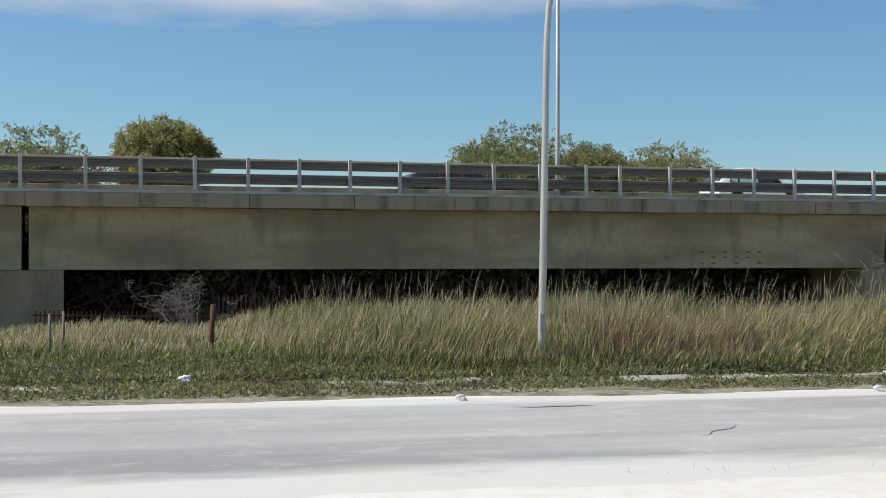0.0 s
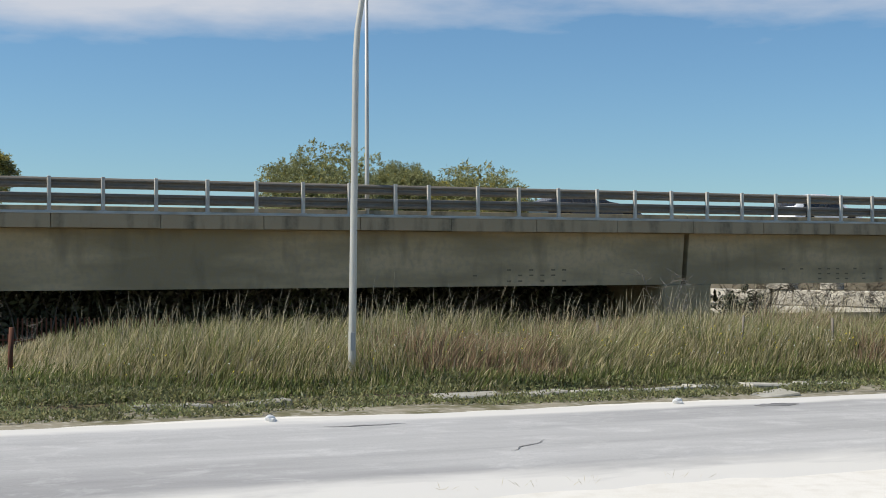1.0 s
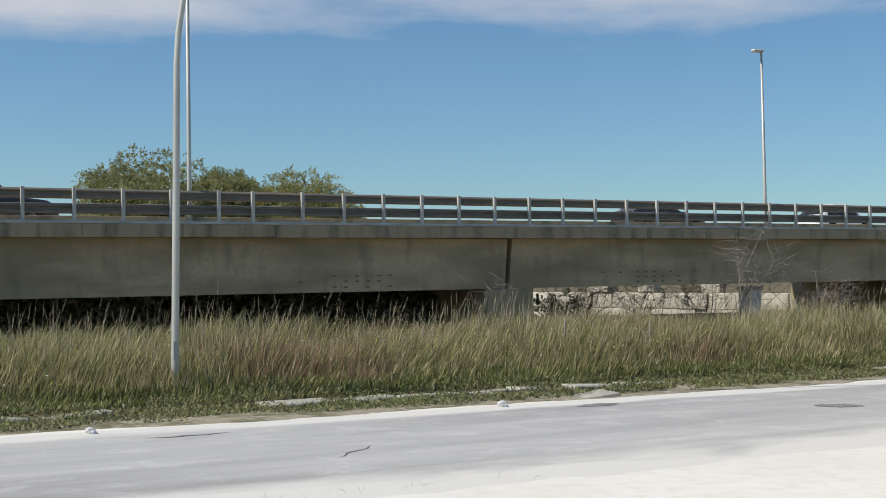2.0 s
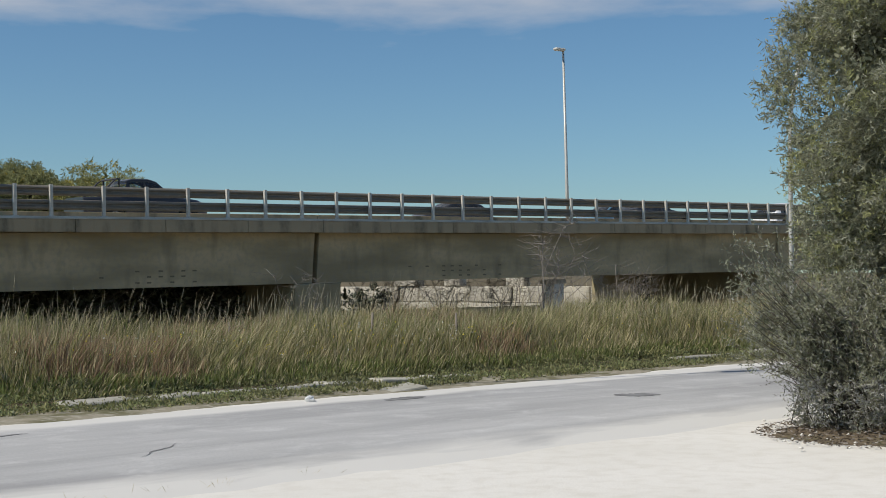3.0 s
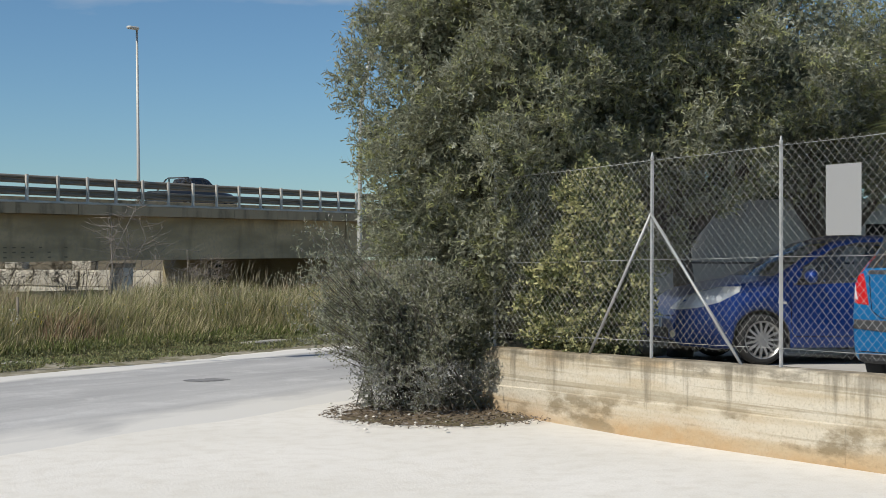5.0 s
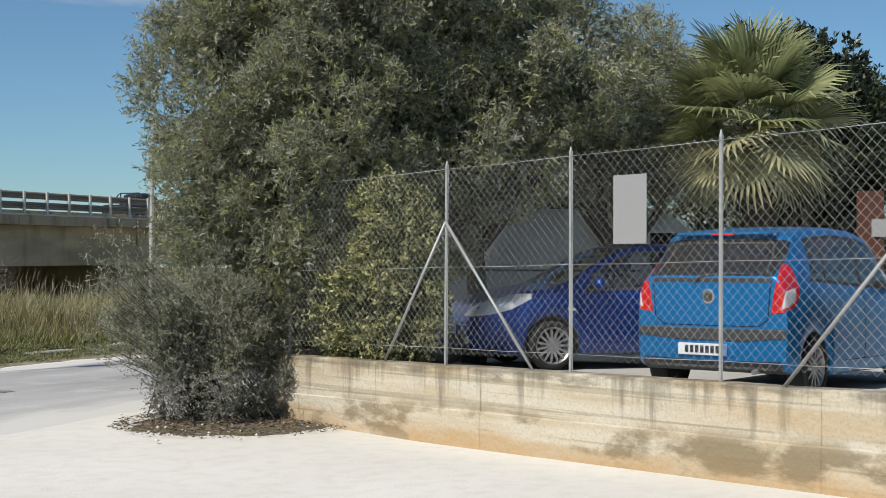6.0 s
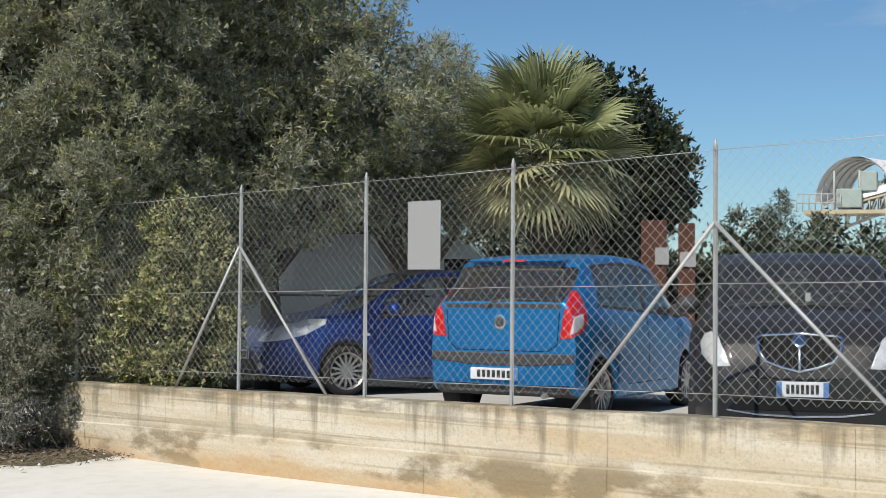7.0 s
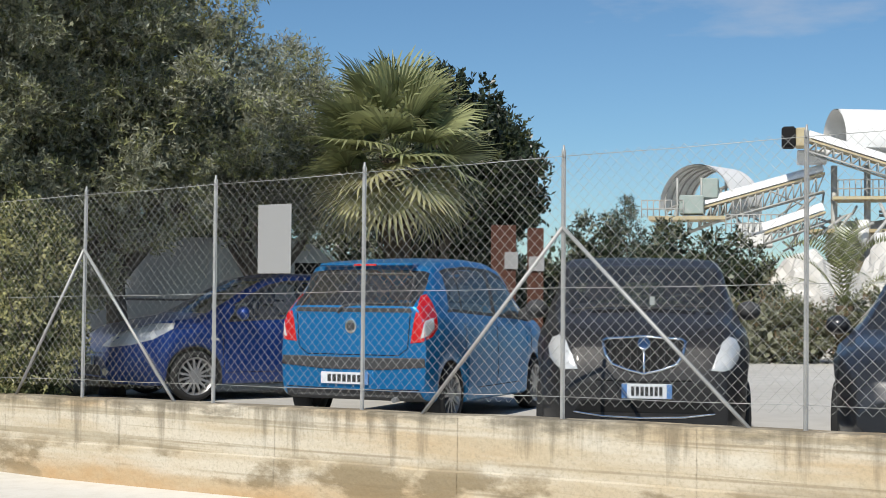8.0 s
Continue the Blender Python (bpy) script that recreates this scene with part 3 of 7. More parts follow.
def fast_mesh(name, V, F, materials, mats=None):
    """A mesh out of arrays: V (n, 3), F (m, 4) or (m, 3)."""
    me = bpy.data.meshes.new(name)
    m, k = F.shape
    me.vertices.add(len(V))
    me.vertices.foreach_set("co", np.ascontiguousarray(V, dtype=np.float32).ravel())
    me.loops.add(m * k)
    me.loops.foreach_set("vertex_index", np.ascontiguousarray(F, dtype=np.int32).ravel())
    me.polygons.add(m)
    me.polygons.foreach_set("loop_start", np.arange(0, m * k, k, dtype=np.int32))
    for mm in materials:
        me.materials.append(mm)
    if mats is not None:
        me.polygons.foreach_set("material_index", np.asarray(mats, dtype=np.int32))
    me.update(calc_edges=True)
    return me


def leaves(P, D, length, width, rng):
    """Diamond leaves from P along D; length and width are arrays or numbers."""
    n = len(P)
    D = unit(D)
    S = unit(np.cross(D, rng.normal(size=(n, 3))))
    length = np.broadcast_to(np.asarray(length, float), (n,))[:, None]
    width = np.broadcast_to(np.asarray(width, float), (n,))[:, None]
    N = np.cross(D, S)
    V = np.stack([P, P + D * length * 0.45 + S * width * 0.5 + N * width * 0.15, P + D * length, P + D * length * 0.45 - S * width * 0.5 + N * width * 0.15], 1).reshape(-1, 3)
    return V, np.arange(4 * n).reshape(n, 4)


def sample_blobs(blobs, n, rng, inner=0.35, gap=0.0, lump=0.11, clump=0.28, per=42):
    """Points and outward directions in a set of ellipsoids (centre, radii): sprigs gather in clumps on the uneven skin, with gaps between."""
    area = np.array([b[1][0] * b[1][1] + b[1][1] * b[1][2] + b[1][0] * b[1][2] for b in blobs])
    m = max(40, n // per)
    which = rng.choice(len(blobs), size=m, p=area / area.sum())
    C = np.array([b[0] for b in blobs])[which]
    R = np.array([b[1] for b in blobs])[which]
    d = unit(rng.normal(size=(m, 3)))
    r = 1 - (1 - inner) * rng.random(m) ** 2.6
    keep = np.ones(m, bool)
    for i in range(m):
        q = C[i] * 0.7 + d[i] * 2.1
        h = noise.noise((q[0] * 1.3, q[1] * 1.3, q[2] * 1.3)) + 0.6 * noise.noise((q[0] * 3.1, q[1] * 3.1, q[2] * 3.1))
        r[i] *= 1 + lump * h
        if gap and noise.noise((C[i][0] + d[i][0] * R[i][0] * 1.5, C[i][1] + d[i][1] * R[i][1] * 1.5, C[i][2] + d[i][2] * R[i][2] * 1.5)) < -0.55 + gap:
            keep[i] = False
    S, N = (C + d * R * (r * (1 - 0.3 * clump / R.mean(axis=1)))[:, None])[keep], unit(d / R)[keep]
    size = clump * R.mean(axis=1)[keep] ** 0.5 * (0.55 + 0.8 * rng.random(len(S)))
    k = rng.integers(0, len(S), n)
    e = unit(rng.normal(size=(n, 3)) + N[k] * 0.9 + np.array([0, 0, 0.35]))
    P = S[k] + e * (size[k] * (0.45 + 0.55 * rng.random(n)))[:, None] * np.array([1, 1, 0.8])
    return P, unit(e + N[k] * 0.6)


def twigs(P, N, rng, k, twig_len, leaf_len, leaf_w, up=0.25, out=0.7, spread=0.75):
    """Sprigs with k leaves each."""
    n = len(P)
    D = unit(N * out + rng.normal(size=(n, 3)) * 0.55 + np.array([0, 0, up]))
    T = twig_len * (0.6 + 0.8 * rng.random(n))
    s = (np.arange(k) + 0.5) / k
    B = P[:, None, :] + D[:, None, :] * (T[:, None] * s[None, :])[..., None]
    B = B.reshape(-1, 3)
    DD = np.repeat(D, k, axis=0)
    LD = unit(DD * 0.65 + rng.normal(size=(n * k, 3)) * spread)
    return B, LD


def limbs(bm, base, top_pts, r0, rng, bend=0.25):
    """Trunk from base, splitting into limbs that end at top_pts."""
    base = Vector(base)
    mean = sum((Vector(t) for t in top_pts), Vector()) / len(top_pts)
    fork = base.lerp(mean, 0.35)
    tube(bm, [base - Vector((0, 0, 0.15)), base.lerp(fork, 0.5) + Vector((0.06, -0.04, 0)), fork], [r0 * 1.25, r0, r0 * 0.85], 9)
    for t in top_pts:
        t = Vector(t)
        mid = fork.lerp(t, 0.5) + Vector(rng.normal(size=3) * bend)
        tube(bm, [fork, fork.lerp(mid, 0.5) + Vector(rng.normal(size=3) * bend * 0.3), mid, t], [r0 * 0.62, r0 * 0.45, r0 * 0.32, r0 * 0.08], 6)
    return bm


def build_tree(name, label, category, base, blobs, sprigs, mats, shares, k=12, twig_len=0.32, leaf=(0.065, 0.014), up=0.25, r0=0.14, seed=1,
               inner_leaves=4000, inner_size=0.08, gap=0.12, group="", lump=0.11, per=42, clump=0.28):
    rng = np.random.default_rng(seed)
    b = Vector(base)
    tr = thing(name, Matrix.Translation(b), label, category, group)
    rel = [((c[0] - b.x, c[1] - b.y, c[2] - b.z), r) for c, r in blobs]
    tops = [Vector(c) + Vector((rng.normal() * r[0] * 0.4, rng.normal() * r[1] * 0.4, r[2] * 0.35)) for c, r in rel for _ in range(3)]
    part("trunk", limbs(bmesh.new(), (0, 0, 0), tops, r0, rng), M["bark"], tr)
    P, N = sample_blobs(rel, sprigs, rng, gap=gap, lump=lump, per=per, clump=clump)
    B, D = twigs(P, N, rng, k, twig_len, leaf[0], leaf[1], up)
    n = len(B)
    V, F = leaves(B, D, leaf[0] * (0.6 + 0.8 * rng.random(n)), leaf[1] * (0.7 + 0.6 * rng.random(n)), rng)
    mi = np.repeat(rng.choice(len(mats), size=len(P), p=shares), k)
    # shaded leaves within, which close the crown
    C = np.array([c for c, r in rel])
    R = np.array([r for c, r in rel])
    vol = R.prod(axis=1)
    w = rng.choice(len(rel), size=inner_leaves, p=vol / vol.sum())
    q = C[w] + unit(rng.normal(size=(inner_leaves, 3))) * R[w] * (rng.random((inner_leaves, 1)) ** 0.45) * 0.84
    V2, F2 = leaves(q, rng.normal(size=(inner_leaves, 3)), inner_size, inner_size * 0.55, rng)
    me = fast_mesh("crown", np.concatenate([V, V2]), np.concatenate([F, F2 + len(V)]), [M[m] for m in mats], np.concatenate([mi, np.zeros(inner_leaves, int)]))
    ob = new("crown", me)
    ob.parent = tr
    return tr


def polar(az, d, z=0.0):
    a = radians(az)
    return (d * math.sin(a), d * math.cos(a), z)


# olive trees at the wall's end and behind the fence
build_tree("olive_tree", "large dense grey-green olive tree by the end of the wall", "tree", (10.9, 11.2, 0.0),
           [((10.85, 11.2, 3.5), (1.35, 1.5, 2.6)), ((11.2, 10.6, 4.9), (1.7, 1.75, 1.9)), ((10.6, 10.9, 1.6), (0.75, 0.9, 1.4)), ((11.35, 10.25, 2.6), (1.2, 0.9, 1.65)), ((10.0, 11.35, 2.3), (0.6, 0.6, 0.9)),
            ((10.5, 10.3, 3.0), (1.0, 0.85, 1.4)), ((10.85, 11.5, 5.4), (1.1, 1.2, 1.3)), ((10.25, 11.6, 3.4), (0.9, 0.9, 2.1)), ((10.15, 10.35, 1.7), (0.45, 0.5, 1.2)), ((10.52, 11.2, 4.7), (0.85, 0.8, 1.3))],
           34000, ["olive", "olive_pale", "olive_green"], [0.60, 0.17, 0.23], k=14, twig_len=0.17, leaf=(0.062, 0.015), seed=3, inner_leaves=30000, gap=0.08, per=90, clump=0.31, lump=0.15)
build_tree("olive_tree", "tall grey-green olive tree behind the chain-link fence", "tree", (13.4, 10.6, LOT_Z0),
           [((12.6, 10.5, 5.2), (1.5, 1.5, 2.0)), ((13.2, 9.6, 4.15), (1.6, 1.6, 1.35)), ((14.1, 10.3, 3.65), (1.45, 1.4, 1.1)), ((12.3, 9.7, 3.4), (1.1, 1.0, 1.1)), ((13.2, 11.2, 2.9), (1.6, 0.9, 1.2))],
           20000, ["olive", "olive_pale", "olive_green"], [0.36, 0.34, 0.30], k=14, twig_len=0.19, leaf=(0.066, 0.016), seed=5, inner_leaves=18000, gap=0.06, per=85, clump=0.31, lump=0.16)
build_tree("olive_tree", "smaller silvery olive tree beside the palm", "tree", (16.4, 10.2, LOT_Z0),
           [((15.7, 10.2, 3.85), (1.2, 1.2, 1.1)), ((16.7, 9.8, 3.6), (1.2, 1.2, 1.05)), ((16.0, 10.0, 3.3), (1.5, 1.3, 0.8))],
           8500, ["olive", "olive_pale", "olive_green"], [0.36, 0.46, 0.18], k=14, seed=6, inner_leaves=8000, gap=0.1, up=0.6, twig_len=0.24, per=70, clump=0.30)
build_tree("round_tree", "dark green rounded broadleaf tree", "tree", polar(65.3, 26, LOT_Z0),
           [(polar(64.3, 26, 4.4), (1.75, 1.75, 1.6)), (polar(65.9, 26.3, 4.1), (1.5, 1.5, 1.5)), (polar(67.3, 25.8, 3.8), (0.9, 1.0, 1.0)), (polar(65.3, 26, 3.4), (1.5, 1.5, 0.9))],
           9000, ["dark_leaf", "hedge_leaf"], [0.93, 0.07], k=9, lump=0.05, twig_len=0.2, leaf=(0.12, 0.055), seed=8, inner_leaves=9000, inner_size=0.2, gap=0.0, up=0.1, per=10)
build_tree("hedge_bush", "variegated yellow-green hedge bush behind the fence", "bush", (10.35, 8.9, LOT_Z0),
           [((10.16, 8.98, 1.2), (0.32, 0.38, 0.75)), ((10.16, 9.10, 1.95), (0.30, 0.33, 0.6)), ((10.22, 9.5, 1.1), (0.34, 0.45, 0.6))],
           5200, ["hedge_leaf", "hedge_yellow"], [0.58, 0.42], k=8, twig_len=0.12, leaf=(0.045, 0.025), seed=9, inner_leaves=1600, inner_size=0.10, r0=0.03, gap=0.05, up=0.3)


def build_shrub():
    """A thin grey shrub under the olive's skirts: bare shoots to the road, dusty foliage near the ground."""
    rng = np.random.default_rng(12)
    base = Vector((9.22, 11.0, 0))
    sh = thing("roadside_shrub", Matrix.Translation(base), "sparse grey-leaved shrub leaning from the tree's foot over dusty ground", "bush")
    bm = bmesh.new()
    P, N = [], []
    for i in range(120):
        a = rng.normal() * 0.55 + math.pi * 0.87
        reach = rng.uniform(0.35, 1.3)
        h = 0.35 + rng.uniform(0.2, 1.0) * (0.55 + 1.05 * min(1, reach))
        p0 = Vector((0.25 + rng.normal() * 0.22, rng.normal() * 0.25, 0))
        p2 = Vector((math.cos(a) * reach + 0.1, math.sin(a) * reach * 0.9 - 0.05, h))
        p1 = p0.lerp(p2, 0.5) + Vector((0.12, 0, 0.2 * rng.random()))
        tube(bm, [p0, p1, p2], [0.010, 0.006, 0.002], 4, caps=False)
        for k in range(12):
            s = 0.25 + 0.75 * k / 11
            q = p0.lerp(p1, min(1, s * 2)) if s < 0.5 else p1.lerp(p2, s * 2 - 1)
            P.append(q + Vector(rng.normal(size=3) * 0.05))
            N.append((p2 - p1).normalized())
    part("branch_tangle", bm, M["bark"], sh)
    P, N = np.array([tuple(p) for p in P]), np.array([tuple(p) for p in N])
    B, D = twigs(P, N, rng, 12, 0.20, 0.05, 0.012, 0.2)
    P2, N2 = sample_blobs([((0.05, -0.15, 0.38), (0.62, 0.6, 0.42)), ((0.45, -0.35, 0.55), (0.45, 0.45, 0.6)), ((0.2, 0.1, 1.0), (0.5, 0.5, 0.5)), ((0.6, 0.0, 1.2), (0.5, 0.5, 0.7)), ((-0.3, 0.25, 1.2), (0.4, 0.4, 0.45)), ((0.75, -0.5, 0.5), (0.35, 0.35, 0.6))],
                          5600, rng, clump=0.28, per=60, gap=0.2)
    B2, D2 = twigs(P2, N2, rng, 12, 0.14, 0.05, 0.012, 0.1)
    B, D = np.concatenate([B, B2]), np.concatenate([D, D2])
    ok = B[:, 2] > 0.03
    B, D = B[ok], D[ok]
    V, F = leaves(B, D, 0.044 * (0.6 + 0.8 * rng.random(len(B))), 0.012, rng)
    mi = np.where(rng.random(len(B)) < 0.18 + 0.45 * (B[:, 2] < 0.55), 1, 0)
    ob = new("foliage", fast_mesh("foliage", V, F, [M["olive"], M["dusty_leaf"]], mi))
    ob.parent = sh


build_shrub()


def fan_frond(rng, n=34, rad=0.78, pet=0.55):
    """One fan frond along +x; returns vertices, faces."""
    V, F = [], []

    def quad(a, b, c, d):
        i = len(V)
        V.extend((a, b, c, d))
        F.append((i, i + 1, i + 2, i + 3))
    for k in range(2):
        y = 0.014
        quad((0, -y, -0.01 * k), (0, y, -0.01 * k), (pet, y * 0.7, 0), (pet, -y * 0.7, 0))
    for i in range(n):
        a = radians(-112 + 224 * i / (n - 1))
        L = rad * (0.72 + 0.28 * math.cos(a * 0.7)) * rng.uniform(0.92, 1.05)
        dx, dy = math.cos(a), math.sin(a)
        px, py = -dy, dx
        w0, w1 = 0.012, 0.027
        lift = 0.06 * abs(math.sin(a))
        pts = []
        for s, w, dz in ((0.02, w0, 0), (0.5, w1, lift), (0.8, w1 * 0.65, lift - 0.03), (1.0, 0.002, lift - 0.03 - 0.16 * rng.random())):
            pts.append(((pet + dx * L * s - px * w, dy * L * s - py * w, dz), (pet + dx * L * s + px * w, dy * L * s + py * w, dz + 0.006)))
        for (a0, a1), (b0, b1) in zip(pts, pts[1:]):
            quad(a0, a1, b1, b0)
    return np.array(V), np.array(F)


def build_fan_palm(az, d, top, seed):
    rng = np.random.default_rng(seed)
    x, y, _ = polar(az, d)
    pm = thing("fan_palm", pose(x, y, LOT_Z0), "fan palm with a shaggy trunk and yellowing lower fronds", "palm tree")
    bm = bmesh.new()
    h = top - LOT_Z0
    tube(bm, [(0, 0, -0.1), (0.04, 0, h * 0.5), (0, 0, h)], [0.22, 0.18, 0.16], 12)
    for i in range(90):                       # old leaf bases
        a, z = i * 2.4, 0.1 + (h - 0.1) * i / 90
        p = Vector((0.17 * math.cos(a), 0.17 * math.sin(a), z))
        tube(bm, [p, p + Vector((0.10 * math.cos(a), 0.10 * math.sin(a), 0.14))], [0.03, 0.012], 4)
    part("trunk", bm, M["palm_trunk"], pm)
    for i in range(40):
        f = i / 39
        elev = radians(82 - 135 * f)
        a = i * 2.39996 + 0.3
        V, F = fan_frond(rng, rad=0.80 * rng.uniform(0.9, 1.08), pet=0.62 * rng.uniform(0.85, 1.1))
        me = fast_mesh("frond", V, F, [M["palm"] if f < 0.74 else M["palm_dry"]])
        ob = new("frond", me)
        ob.parent = pm
        ob.matrix_basis = Matrix.Translation((0, 0, h + 0.05 * (1 - f))) @ Matrix.Rotation(a, 4, "Z") @ Matrix.Rotation(-elev, 4, "Y") @ Matrix.Rotation(rng.normal() * 0.35, 4, "X")


build_fan_palm(63.4, 17.2, 3.42, 4)


def build_feather_palm(az, d, z0, seed, size=1.7):
    rng = np.random.default_rng(seed)
    x, y, _ = polar(az, d)
    pm = thing("date_palm", pose(x, y, z0), "small feather palm with arching grey-green fronds", "palm tree")
    part("trunk", tube(bmesh.new(), [(0, 0, -0.1), (0, 0, 0.75)], [0.2, 0.17], 10), M["palm_trunk"], pm)
    for i in range(16):
        V, F = [], []
        for k in range(26):
            s = k / 25
            cx, cz = size * s, 0.55 * size * math.sin(s * 1.9) - 0.35 * size * s * s
            L = 0.36 * math.sin(0.35 + 2.6 * s)
            for sg in (-1, 1):
                j = len(V)
                V += [(cx, 0, cz), (cx + 0.035, 0, cz), (cx + 0.16, sg * L, cz + 0.10), (cx + 0.155, sg * L, cz + 0.10)]
                F.append((j, j + 1, j + 2, j + 3))
        ob = new("frond", fast_mesh("frond", np.array(V), np.array(F), [M["palm"]]))
        ob.parent = pm
        ob.matrix_basis = Matrix.Translation((0, 0, 0.72)) @ Matrix.Rotation(i * 2.4, 4, "Z") @ Matrix.Rotation(-radians(rng.uniform(-12, 58)), 4, "Y")


build_feather_palm(82.0, 27.5, LOT_Z0 + 0.4, 21)

# bank trees beyond the bridge
for i, (az, d, top, w, ms, sh) in enumerate([
        (-17.2, 74, 8.1, 5.0, ["willow", "autumn"], [0.95, 0.05]), (-12.0, 66, 7.9, 2.6, ["willow", "autumn"], [0.62, 0.38]),
        (3.3, 76, 9.0, 5.4, ["willow", "autumn"], [0.96, 0.04]), (6.3, 80, 8.15, 2.7, ["willow", "autumn"], [0.95, 0.05]), (9.4, 80, 8.2, 4.2, ["willow", "autumn"], [0.75, 0.25]),
        (-26, 72, 8.5, 4.0, ["willow", "autumn"], [0.95, 0.05])]):
    x, y, _ = polar(az, d)
    rr = np.random.default_rng(40 + i)
    bl = [((x + rr.uniform(-1, 1) * w * 0.5, y + rr.uniform(-1, 1) * w * 0.4, top - w * (0.60 + 0.45 * rr.random())), (w * rr.uniform(0.42, 0.55), w * 0.5, w * rr.uniform(0.36, 0.46))) for _ in range(9)]
    bl.append(((x, y, top - w * 0.58), (w * 0.72, w * 0.6, w * 0.55)))
    build_tree("bank_tree", "rounded green bank tree" + (" turning yellow" if sh[1] > 0.2 else ""), "tree", (x, y, -1.6), bl, 13000, ms, sh, k=9, twig_len=0.26,
               leaf=(0.15, 0.05), up=0.15, seed=50 + i, inner_leaves=9000, inner_size=0.32, gap=0.0, group="trees beyond the bridge", r0=0.2, lump=0.05, per=9)


def build_thicket():
    """Dark undergrowth under and behind the bridge."""
    rng = np.random.default_rng(77)
    spots = []
    for i in range(34):
        az = -21 + 38 * i / 33 + rng.normal() * 0.4
        spots.append((az, 40.8 / (1 - 0.30 * math.tan(radians(az))) / math.cos(radians(az)) + rng.uniform(4.0, 8.5), rng.uniform(1.6, 2.4)))
    V, F, MI = [], [], []
    off = 0
    bm = bmesh.new()
    for az, d, r in spots:
        x, y, _ = polar(az, d)
        n = 1700
        P = np.array([x, y, 0.1]) + unit(rng.normal(size=(n, 3))) * np.array([r * 1.1, r, r]) * (rng.random((n, 1)) ** 0.4)
        v, f = leaves(P, rng.normal(size=(n, 3)), 0.34, 0.14, rng)
        V.append(v)
        F.append(f + off)
        off += len(v)
        MI.append(rng.choice(3, size=n, p=[0.7, 0.15, 0.15]))
        for k in range(5):
            p = Vector((x + rng.normal() * 0.8, y + rng.normal() * 0.8 + 1.2, -1.9))
            tube(bm, [p, p + Vector((rng.normal() * 0.5, rng.normal() * 0.3, 1.6)), p + Vector((rng.normal() * 1.4, rng.normal(), 3.2))], [0.06, 0.04, 0.015], 5)
        for k in range(7):
            p = Vector((x + rng.normal() * 1.2, y - r - rng.random(), rng.uniform(-1.2, -0.2)))
            tube(bm, [p, p + Vector((rng.normal() * 0.6, rng.normal() * 0.3, 0.9)), p + Vector((rng.normal() * 1.3, rng.normal() * 0.5, 1.9))], [0.03, 0.02, 0.008], 4, caps=False)
    ob = new("undergrowth", fast_mesh("undergrowth", np.concatenate(V), np.concatenate(F), [M["shade_leaf"], M["olive"], M["hedge_leaf"]], np.concatenate(MI)))
    tagged(ob, "dark tangled undergrowth on the far bank under the bridge", "undergrowth", kind="stuff")
    tagged(link_bm("undergrowth_stems", bm, M["bark"]), "thin dark stems in the undergrowth", "undergrowth", kind="stuff")


build_thicket()


# ---- verge: grass, weeds, flowers ----
def tall(u, v):
    """Height of the rough grass across the verge, in metres."""
    k = (v - KERB - max(0.05, min(0.8, 0.8 - (u - 3.0) * 0.12)) - 0.25 * noise.noise((u * 0.7, 3.0, 8))) / 1.25
    base = 0.12 + 0.75 * max(0.0, min(1.0, k))
    left = max(0.42, min(1.0, (u - 1.6) / 3.0))         # low and weedy at one end
    base *= left if k > 0 else 1
    return base * (0.9 + 0.5 * noise.noise((u * 0.35, v * 0.5, 4)) + 0.25 * noise.noise((u * 1.1, v * 1.1, 14)))


